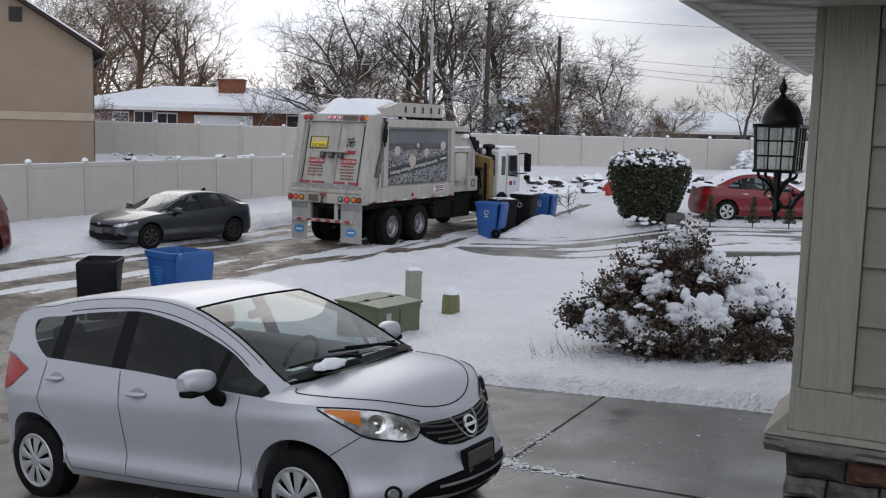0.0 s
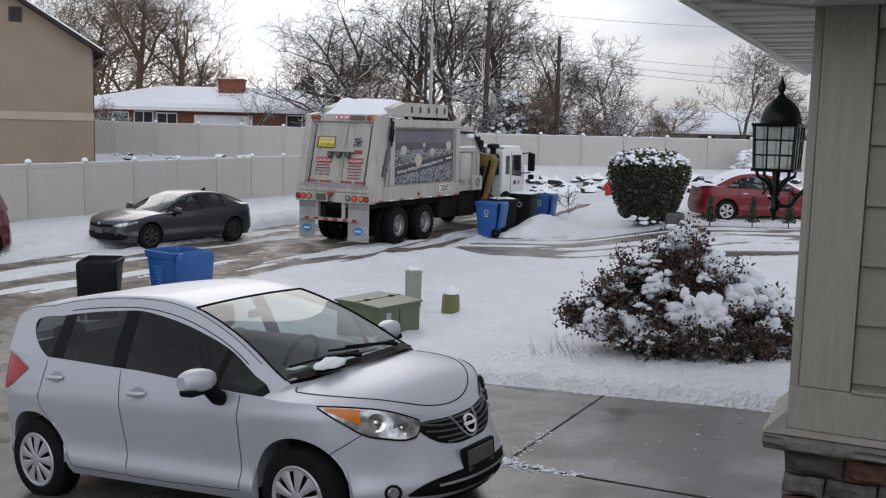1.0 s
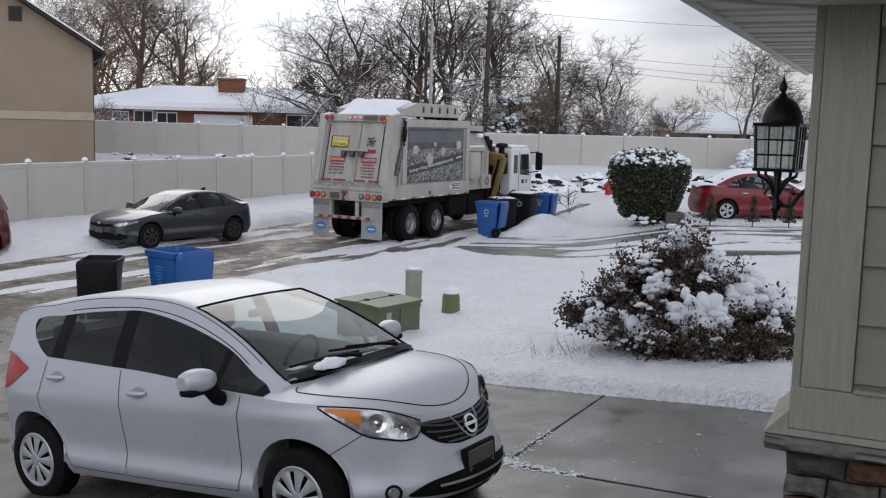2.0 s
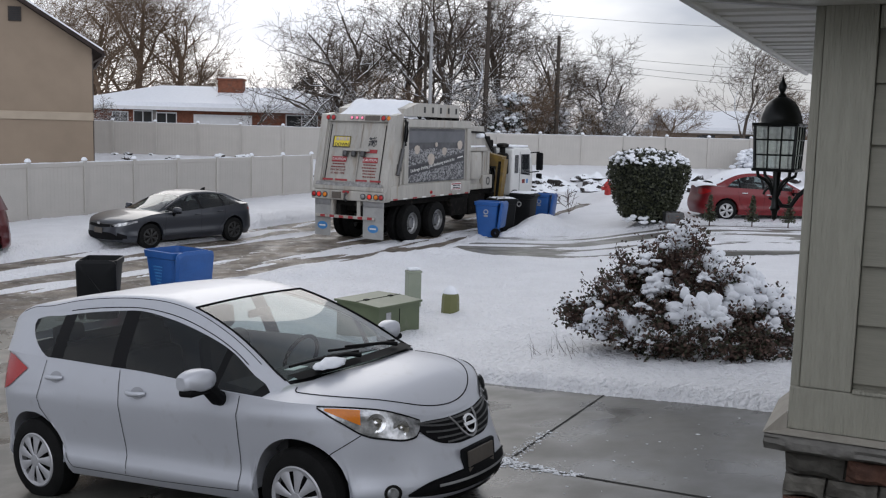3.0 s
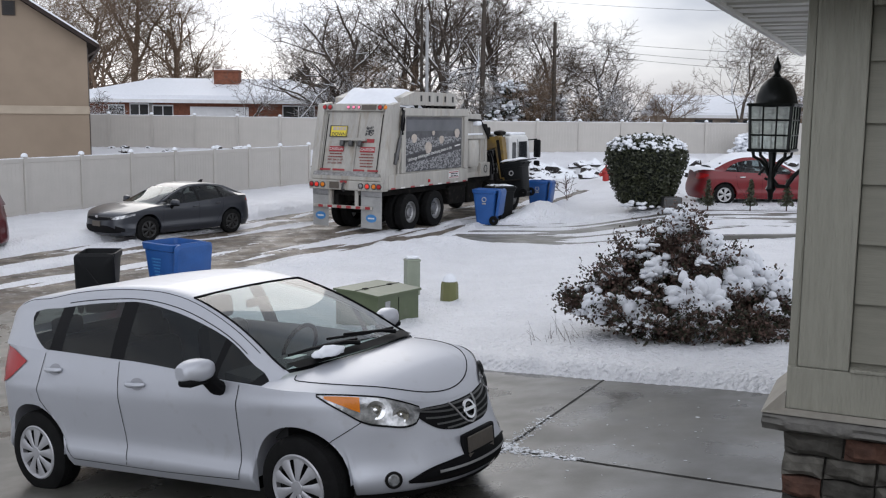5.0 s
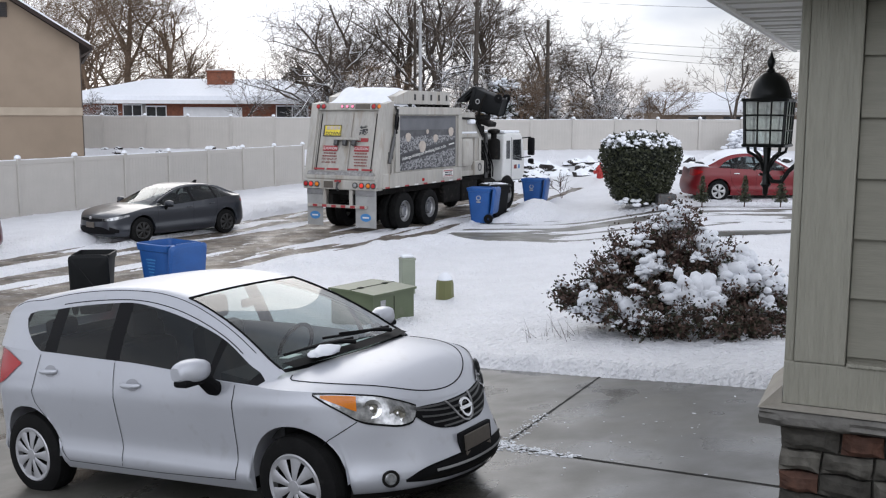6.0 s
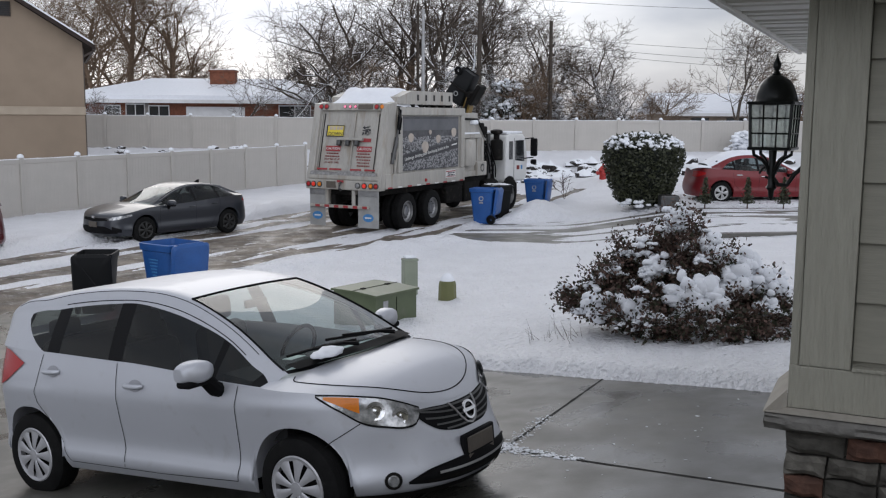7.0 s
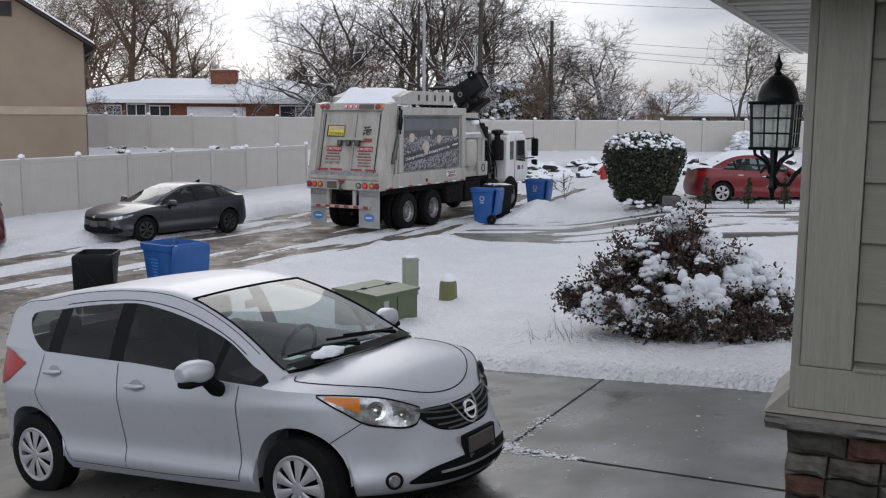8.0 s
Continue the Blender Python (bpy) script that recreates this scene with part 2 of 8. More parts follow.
DARK_WINDOW = material("dark_window", (0.03, 0.033, 0.036), 0.08, 0, 0.2, 2)
TYRE = material("tyre_rubber", (0.013, 0.013, 0.013), 0.78, 0, 0.3, 9, fine=70, bump=0.3, dirt=((0.07, 0.065, 0.06), 7, 0.62, 0.3), spec=0.1)
INTERIOR = material("car_interior", (0.05, 0.05, 0.052), 0.8, 0, 0.2, 6)
CHROME = material("chrome", (0.72, 0.72, 0.72), 0.12, 1.0, 0.05, 8, bump=0)
LAMP_CLEAR = material("headlamp", (0.78, 0.79, 0.80), 0.1, 0.5, 0.4, 18, second=(0.30, 0.305, 0.31), bump=0.3, clear=1.0)
GLASS_CLEAR = glass("windscreen_glass", (0.84, 0.95, 0.93), 0.0, 0.9, 1.7)
GLASS_TINT = glass("tinted_glass", (0.85, 0.95, 0.95), 0.0, 0.5, 1.55)
PLATE = material("plate_bronze", (0.12, 0.10, 0.08), 0.5, 0, 0.2, 9)


def seeded(name):
    """Pale wavy lantern glass that lets light through."""
    m = bpy.data.materials.new(name)
    m.use_nodes = True
    n, l = m.node_tree.nodes, m.node_tree.links
    n.remove(n["Principled BSDF"])
    tr, tl, gl = n.new("ShaderNodeBsdfTransparent"), n.new("ShaderNodeBsdfTranslucent"), n.new("ShaderNodeBsdfGlossy")
    tr.inputs[0].default_value, tl.inputs[0].default_value = (0.74, 0.80, 0.77, 1), (0.75, 0.78, 0.74, 1)
    gl.inputs["Roughness"].default_value = 0.12
    co, no, bp = n.new("ShaderNodeTexCoord"), n.new("ShaderNodeTexNoise"), n.new("ShaderNodeBump")
    no.inputs["Scale"].default_value = 45
    bp.inputs["Strength"].default_value, bp.inputs["Distance"].default_value = 0.5, 0.004
    l.new(co.outputs["Object"], no.inputs["Vector"])
    l.new(no.outputs[0], bp.inputs["Height"])
    l.new(bp.outputs[0], gl.inputs["Normal"])
    m1, m2 = n.new("ShaderNodeMixShader"), n.new("ShaderNodeMixShader")
    ramp = n.new("ShaderNodeMapRange")
    ramp.inputs[3].default_value, ramp.inputs[4].default_value = 0.25, 0.65
    l.new(no.outputs[0], ramp.inputs[0])
    l.new(ramp.outputs[0], m1.inputs[0])
    l.new(tr.outputs[0], m1.inputs[1])
    l.new(tl.outputs[0], m1.inputs[2])
    m2.inputs[0].default_value = 0.08
    l.new(m1.outputs[0], m2.inputs[1])
    l.new(gl.outputs[0], m2.inputs[2])
    l.new(m2.outputs[0], n["Material Output"].inputs[0])
    return m


FROSTED = seeded("seeded_glass")


# ---- geometry ----
class Geo:
    """Collects vertices and faces for one mesh."""

    def __init__(self):
        self.v, self.f = [], []

    def add(self, v, f):
        k = len(self.v)
        self.v += [tuple(p) for p in v]
        self.f += [tuple(i + k for i in q) for q in f]
        return self

    def grid(self, rows, close=False):
        """rows: equally long lists of points."""
        n = len(rows[0])
        v = [p for r in rows for p in r]
        f = []
        for i in range(len(rows) - 1):
            for j in range(n if close else n - 1):
                a, b = i * n + j, i * n + (j + 1) % n
                f.append((a, b, b + n, a + n))
        return self.add(v, f)

    def box(self, x0, x1, y0, y1, z0, z1, bevel=0.0, m=None):
        """A box with chamfered edges."""
        b = min(bevel, abs(x1 - x0) * 0.45, abs(y1 - y0) * 0.45, abs(z1 - z0) * 0.45)
        if b <= 0:
            v = [(x, y, z) for x in (x0, x1) for y in (y0, y1) for z in (z0, z1)]
            f = [(0, 1, 3, 2), (4, 6, 7, 5), (0, 4, 5, 1), (2, 3, 7, 6), (0, 2, 6, 4), (1, 5, 7, 3)]
        else:
            bm = bmesh.new()
            bmesh.ops.create_cube(bm, size=1)
            for p in bm.verts:
                p.co = ((x0 + x1) / 2 + p.co.x * (x1 - x0), (y0 + y1) / 2 + p.co.y * (y1 - y0), (z0 + z1) / 2 + p.co.z * (z1 - z0))
            bmesh.ops.bevel(bm, geom=bm.edges[:], offset=b, segments=2, affect="EDGES", profile=0.5)
            bm.verts.index_update()
            v, f = [tuple(p.co) for p in bm.verts], [tuple(p.index for p in q.verts) for q in bm.faces]
            bm.free()
        if m is not None:
            v = [tuple(m @ Vector(p)) for p in v]
        return self.add(v, f)

    def tube(self, pts, radii, n=8, cap=True):
        """A round bar along pts."""
        pts = [Vector(p) for p in pts]
        if not hasattr(radii, "__len__"):
            radii = [radii] * len(pts)
        rows, up = [], Vector((0.31, 0.17, 0.94))
        for i, p in enumerate(pts):
            d = (pts[min(i + 1, len(pts) - 1)] - pts[max(i - 1, 0)]).normalized()
            a = d.cross(up)
            if a.length < 1e-3:
                a = d.cross(Vector((1, 0, 0)))
            a.normalize()
            b = d.cross(a)
            rows.append([tuple(p + (a * math.cos(k * 2 * math.pi / n) + b * math.sin(k * 2 * math.pi / n)) * radii[i]) for k in range(n)])
        k0 = len(self.v)
        self.grid(rows, close=True)
        if cap:
            self.f.append(tuple(k0 + j for j in range(n)))
            self.f.append(tuple(k0 + (len(rows) - 1) * n + j for j in reversed(range(n))))
        return self

    def lathe(self, prof, n=20, m=None):
        """prof: (radius, height) turned round z, placed by m."""
        rows = [[(r * math.cos(k * 2 * math.pi / n), r * math.sin(k * 2 * math.pi / n), h) for k in range(n)] for r, h in prof]
        if m is not None:
            rows = [[tuple(m @ Vector(p)) for p in r] for r in rows]
        return self.grid(rows, close=True)

    def prism(self, poly, axis, a, b):
        """A flat outline pushed along an axis from a to b; poly gives the other two coordinates in order."""
        def p3(u, w, t):
            return {"x": (t, u, w), "y": (u, t, w), "z": (u, w, t)}[axis]
        n = len(poly)
        v = [p3(*p, a) for p in poly] + [p3(*p, b) for p in poly]
        f = [tuple(range(n)), tuple(range(2 * n - 1, n - 1, -1))] + [(i, i + n, (i + 1) % n + n, (i + 1) % n) for i in range(n)]
        return self.add(v, f)

    def mesh(self, name, mat, smooth=False):
        me = bpy.data.meshes.new(name)
        me.from_pydata(self.v, [], self.f)
        bm = bmesh.new()
        bm.from_mesh(me)
        bmesh.ops.recalc_face_normals(bm, faces=bm.faces)
        bm.to_mesh(me)
        bm.free()
        me.materials.append(mat)
        if smooth:
            me.shade_smooth()
            me.set_sharp_from_angle(angle=radians(smooth if smooth > 1 else 35))
        return me


def part(name, geo, mat, parent=None, label="", smooth=False):
    ob = new(name, geo.mesh(name, mat, smooth) if isinstance(geo, Geo) else geo)
    if parent is not None:
        ob.parent = parent
    if label:
        ob["label"] = label
    return ob


def thing(name, label, category, m=None, group="", kind=""):
    ob = new(name)
    ob.empty_display_size = 0.1
    if m is not None:
        ob.matrix_basis = m
    return tagged(ob, label, category, group, kind)


def islands(geo):
    """Splits a Geo into its connected pieces."""
    up = list(range(len(geo.v)))

    def top(i):
        while up[i] != i:
            up[i] = up[up[i]]
            i = up[i]
        return i
    for f in geo.f:
        for k in f[1:]:
            up[top(k)] = top(f[0])
    out = {}
    for f in geo.f:
        out.setdefault(top(f[0]), []).append(f)
    made = []
    for fs in out.values():
        ids = sorted({i for f in fs for i in f})
        at = {i: k for k, i in enumerate(ids)}
        g = Geo()
        g.add([geo.v[i] for i in ids], [tuple(at[i] for i in f) for f in fs])
        made.append(g)
    return made


def solo(name, geo, mat, label, category, kind="", m=None, smooth=False, group=""):
    ob = part(name, geo, mat, None, "", smooth)
    if m is not None:
        ob.matrix_basis = m
    return tagged(ob, label, category, group, kind)


def smoothstep(a, b, x):
    t = np.clip((np.asarray(x, float) - a) / (b - a), 0, 1)
    return t * t * (3 - 2 * t)


LATTICE = np.random.RandomState(4).rand(256, 256)


def ripple(x, y, octaves=4):
    """Smooth noise, 0 to 1, one bump a metre at the first octave."""
    x, y = np.asarray(x, float), np.asarray(y, float)
    tot, amp, s = 0.0, 0.5, 0.0
    for o in range(octaves):
        xi, yi = np.floor(x).astype(int), np.floor(y).astype(int)
        fx, fy = x - xi, y - yi
        fx, fy = fx * fx * (3 - 2 * fx), fy * fy * (3 - 2 * fy)
        g = lambda i, j: LATTICE[(xi + i) % 256, (yi + j) % 256]
        tot = tot + amp * ((g(0, 0) * (1 - fx) + g(1, 0) * fx) * (1 - fy) + (g(0, 1) * (1 - fx) + g(1, 1) * fx) * fy)
        s += amp
        amp, x, y = amp * 0.5, x * 2.03 + 17.3, y * 2.03 + 9.1
    return tot / s


# ---- ground ----
def lie(x, y):
    """Height of the bare ground: the drive and lawn fall to the street, the far lots rise again."""
    x, y = np.asarray(x, float), np.asarray(y, float)
    p = np.minimum(1.171 + 0.0984 * np.minimum(x, 5.0) - 0.0669 * y, 1.5)
    z = 0.5 * (p + np.sqrt(p * p + 0.012))
    right = 0.55 * smoothstep(3.0, 8.0, x) * smoothstep(20, 28, y)
    bank = smoothstep(46, 51, y)
    return z + right * (1 - bank) + 1.25 * bank


ROAD_D = (0.454, 0.891)
ROAD_N = (0.891, -0.454)


def poly_distance(x, y, poly):
    """Signed distance to an outline, negative inside."""
    d, inside = np.full(np.shape(x), 1e9), np.zeros(np.shape(x), bool)
    for (ax, ay), (bx, by) in zip(poly, poly[1:] + poly[:1]):
        ex, ey = bx - ax, by - ay
        t = np.clip(((x - ax) * ex + (y - ay) * ey) / (ex * ex + ey * ey), 0, 1)
        d = np.minimum(d, np.hypot(x - ax - t * ex, y - ay - t * ey))
        if ay != by:
            inside ^= ((ay > y) != (by > y)) & (x < (bx - ax) * (y - ay) / (by - ay) + ax)
    return np.where(inside, -d, d)


DRIVE = [(5.6, 5.55), (2.92, 8.07), (0.42, 10.34), (-3.45, 14.1), (-5.6, 17.6), (-10.6, 8.0), (-7.5, 2.0), (-5, -4), (8, -4)]
STREET = [(-24.0, -9.0), (-17.5, -10.0), (-6.9, 14.2), (-4.4, 19.5), (-2.1, 22.9), (0.4, 25.6), (1.4, 29.2), (3.2, 33.5), (6.0, 39.0), (4.5, 42.5), (0.5, 42.5), (-4.6, 32.2), (-9.7, 21.3)]
NEIGHBOUR_DRIVE = [(-0.4, 24.3), (3.0, 24.1), (7.6, 24.9), (14.5, 26.5), (14.5, 29.6), (6.7, 28.6), (3.6, 29.6), (1.3, 29.2)]


def snow_depth(x, y):
    """Depth of the snow over the bare ground: none where the drive and street are cleared, ridges beside them."""
    edge = 0.28 * (ripple(x * 1.3, y * 1.3, 4) - 0.5)
    d_drive = poly_distance(x, y, DRIVE) + edge * 0.35
    d_street = poly_distance(x, y, STREET) + edge * 1.3
    d_next = poly_distance(x, y, NEIGHBOUR_DRIVE) + edge * 1.6
    base = 0.13 + 0.07 * (ripple(x * 0.5, y * 0.5, 3) - 0.5) + 0.06 * (ripple(x * 2.3, y * 2.3, 4) - 0.5) + 0.05 * (ripple(x * 6.3 + 4, y * 6.3, 3) - 0.5)
    base = base + 0.24 * np.exp(-((d_street - 0.9) / 0.55) ** 2) * np.clip(ripple(x * 0.7 + 5, y * 0.7, 4) * 1.6 - 0.25, 0.1, 1)
    base = base + 0.36 * np.exp(-((x - 3.2) ** 2 / 0.7 + (y - 30.6) ** 2 / 0.8))
    cover = smoothstep(-0.05, 0.16, d_drive) * smoothstep(-0.05, 0.35, d_street) * smoothstep(-0.05, 0.3, d_next)
    # slush left in streaks along the wheel tracks, and thin streaks across the next drive
    u, w = x * ROAD_D[0] + y * ROAD_D[1], x * ROAD_N[0] + y * ROAD_N[1]
    streak = ripple(u * 0.22 + 3, w * 2.4 + 1.6 * ripple(u * 0.4, w * 0.6, 3), 6)
    patches = np.where((d_street < 0) & (d_drive > 0), np.clip((streak - 0.645) * 0.4, -0.04, 0.03), -0.04)
    far_side = np.clip((-14.6 - w) / 3.0, 0, 1)
    patches = patches + np.where(d_street < 0, 0.022 * far_side * (streak - 0.42), 0)
    patches = patches + np.where((d_street < 0) & (d_street > -1.9) & (d_drive > 0) & (y > 17), 0.16 * np.clip(streak - 0.47, -0.1, 0.2) + 0.03, 0)
    cross = ripple(x * 0.3 + 9 + 0.1 * y, y * 4.4, 6)
    patches = np.where((d_next < 0) & (d_street > -1.2), np.clip((cross - 0.525) * 0.4, -0.03, 0.035), patches)
    return base * cover + patches * (1 - cover)


def sheet(x0, x1, y0, y1, step, fn):
    xs, ys = np.arange(x0, x1 + step / 2, step), np.arange(y0, y1 + step / 2, step)
    X, Y = np.meshgrid(xs, ys)
    Z = fn(X, Y)
    v = np.stack([X.ravel(), Y.ravel(), Z.ravel()], 1)
    n, k = len(xs), len(ys)
    i = (np.arange(k - 1)[:, None] * n + np.arange(n - 1)[None, :]).ravel()
    f = np.stack([i, i + 1, i + n + 1, i + n], 1)
    return v, f


def raw_mesh(name, v, f, mat, smooth=True):
    me = bpy.data.meshes.new(name)
    me.from_pydata(v.tolist() if hasattr(v, "tolist") else v, [], f.tolist() if hasattr(f, "tolist") else f)
    me.materials.append(mat)
    if smooth:
        me.shade_smooth()
    return me


def build_ground():
    # near snow, finer; far snow, coarser; then a plain sheet to the horizon
    v, f = sheet(-14, 12, 4, 36, 0.085, lambda x, y: lie(x, y) + snow_depth(x, y))
    tagged(new("snow_lawn", raw_mesh("snow_lawn", v, f, SNOW)), "white snow lying over lawns and road edges", "snow", kind="structure")
    v, f = sheet(-30, 34, 36, 64, 0.25, lambda x, y: lie(x, y) + snow_depth(x, y) - 0.0)
    tagged(new("snow_bank", raw_mesh("snow_bank", v, f, SNOW)), "snow-covered bank below the far fence", "snow", kind="structure")
    rows = []
    xs = [-2500, -300, -60, -30, -20] + [-14 + k for k in range(27)] + [18, 34, 60, 300, 2500]
    ys = [-40, -10, 0] + [2 + k for k in range(52)] + [64, 120, 400, 2500]
    for y in ys:
        rows.append([(x, y, float(lie(x, y)) - 0.12) for x in xs])
    solo("ground", Geo().grid(rows), SNOW, "snow-covered ground reaching to the horizon", "ground", "structure", smooth=True)
    for name, poly, mat, label, lift in (("road", STREET, ASPHALT, "wet asphalt street with slush in the wheel tracks", 0.0),
                                         ("driveway", DRIVE, CONCRETE, "wet cleared concrete driveway", 0.004),
                                         ("neighbour_driveway", NEIGHBOUR_DRIVE, DRY_CONCRETE, "wet concrete driveway streaked with snow", 0.008)):
        xs, ys = [p[0] for p in poly], [p[1] for p in poly]
        v, f = sheet(min(xs), max(xs), min(ys), max(ys), 0.2, lambda x, y: lie(x, y) + lift)
        mid = v[f].mean(1)
        f = f[poly_distance(mid[:, 0], mid[:, 1], poly) < 0.35]
        tagged(new(name, raw_mesh(name, v, f, mat)), label, "driveway" if "drive" in name else "road", kind="structure")


build_ground()


# sawn joints of the drive
def joint(a, b, w=0.012):
    a, b = np.array(a), np.array(b)
    d = (b - a) / np.hypot(*(b - a))
    n = np.array((-d[1], d[0])) * w
    pts = [a + (b - a) * i / 24 for i in range(25)]
    wob = [0.5 + ripple(i * 0.7, a[0] * 3, 3) for i in range(25)]
    rows = [[(*(p - n * k), float(lie(*p)) + 0.0075) for p, k in zip(pts, wob)], [(*(p + n * k), float(lie(*p)) + 0.0075) for p, k in zip(pts, wob)]]
    return Geo().grid(rows)


GROOVE = material("groove", (0.03, 0.03, 0.028), 0.9)
for a, b in (((1.61, 9.32), (0.50, 7.16)), ((0.50, 7.16), (2.9, 4.98)), ((0.50, 7.16), (-0.9, 4.9))):
    solo("joint", joint(a, b), GROOVE, "dark sawn joint in the concrete drive", "joint", "structure")


# ---- fences ----
def fence(name, pts_a, pts_b, count, height, z_fn, label, seed):
    f = thing(name, label, "fence")
    a, b = Vector(pts_a), Vector(pts_b)
    step = (b - a) / count
    ang = math.atan2(step.y, step.x)
    L = step.length
    post_me = Geo().box(-0.065, 0.065, -0.065, 0.065, -0.4, height + 0.05, 0.008).mesh("post", VINYL)
    cap_me = Geo().lathe([(0.0, 0.10), (0.05, 0.09), (0.09, 0.05), (0.105, 0.0), (0.09, -0.015), (0, -0.015)], 10).mesh("snow_cap", SNOW_CAP, True)
    n = 14
    w = (L - 0.13) / n
    rows = []
    for k in range(n):
        for x, y in ((0.004, -0.008), (0.010, -0.012), (w - 0.010, -0.012), (w - 0.004, -0.008)):
            rows.append([(0.065 + k * w + x, y, -0.3), (0.065 + k * w + x, y, height - 0.12), (0.065 + k * w + x, 0.012, height - 0.12), (0.065 + k * w + x, 0.012, -0.3)])
    panel_me = Geo().grid(rows).mesh("panel", VINYL)
    rail_me = Geo().box(0.06, L - 0.06, -0.028, 0.028, height - 0.13, height, 0.006).mesh("top_rail", VINYL)
    low_me = Geo().box(0.06, L - 0.06, -0.028, 0.028, 0.04, 0.18, 0.006).mesh("bottom_rail", VINYL)
    snow = Geo()
    rows = []
    for i in range(25):
        x = 0.05 + (L - 0.1) * i / 24
        t = 0.012 + 0.02 * float(ripple(x * 3 + seed, 2, 3))
        rows.append([(x, -0.03, height), (x, -0.02, height + t), (x, 0.02, height + t), (x, 0.03, height)])
    snow_me = snow.grid(rows).mesh("snow_ridge", SNOW_CAP, True)
    for i in range(count + 1):
        p = a + step * i
        z = z_fn(p.x, p.y)
        m = Matrix.Translation((p.x, p.y, z)) @ Matrix.Rotation(ang, 4, "Z")
        o = new("post", post_me)
        o.parent, o.matrix_basis = f, m
        o = new("snow_cap", cap_me)
        o.parent, o.matrix_basis = f, m @ Matrix.Translation((0, 0, height + 0.065))
        if i < count:
            q = a + step * (i + 1)
            for nm, me in (("panel", panel_me), ("top_rail", rail_me), ("bottom_rail", low_me), ("snow_ridge", snow_me)):
                o = new(nm, me)
                o.parent = f
                o.matrix_basis = Matrix.Translation((p.x, p.y, (z + z_fn(q.x, q.y)) / 2)) @ Matrix.Rotation(ang, 4, "Z")
    return f


fence("fence", (-15.36, 23.45), (-6.01, 44.7), 10, 1.76, lambda x, y: 0.05, "tan vinyl privacy fence with snow-capped posts beside the street", 1)
fence("fence", (-26.3, 52), (-1.8, 52), 11, 1.75, lambda x, y: 1.38 - 0.006 * (x + 26), "tan vinyl privacy fence on the snowy bank", 2)
fence("fence", (0.55, 52), (29.2, 52), 13, 1.72, lambda x, y: 1.22 + 0.002 * x, "tan vinyl privacy fence above the boulder wall", 3)
fence("fence", (-1.8, 52), (0.55, 52), 1, 1.72, lambda x, y: 1.22, "tan vinyl privacy fence behind the street", 4)

# ---- boulders of the retaining wall ----
rng = random.Random(7)


def boulder_mesh(seed):
    bm = bmesh.new()
    bmesh.ops.create_icosphere(bm, subdivisions=2, radius=1)
    for p in bm.verts:
        q = p.co * 1.1 + Vector((seed * 3.1, seed, 0))
        p.co *= 0.8 + 0.5 * noise.noise(q) + 0.15 * noise.noise(q * 3)
        p.co.z *= 0.72
    me = bpy.data.meshes.new("boulder")
    bm.to_mesh(me)
    bm.free()
    me.materials.append(ROCK)
    return me


boulders = [boulder_mesh(k) for k in range(6)]
wall_rocks = thing("boulder_wall", "dark boulders of a low wall half buried in snow", "boulder wall")
for i in range(250):
    row = i % 4
    x = -22 + (i // 4) * 0.72 + rng.uniform(-0.35, 0.35)
    if -6 < x < 1.5:
        continue
    left = x < 0
    if left and rng.random() < 0.45:
        continue
    y = 43.6 + row * 1.45 + rng.uniform(-0.35, 0.35) + (4.6 if left else 0)
    s = rng.uniform(0.2, 0.36) if left else rng.uniform(0.30, 0.58)
    o = new("boulder", rng.choice(boulders))
    o.parent = wall_rocks
    o.matrix_basis = Matrix.LocRotScale((x, y, float(lie(x, y)) + 0.1 + s * (0.2 if left else 0.22)), Euler((0, 0, rng.uniform(0, 6))), (s * 1.35, s, s * 0.85))


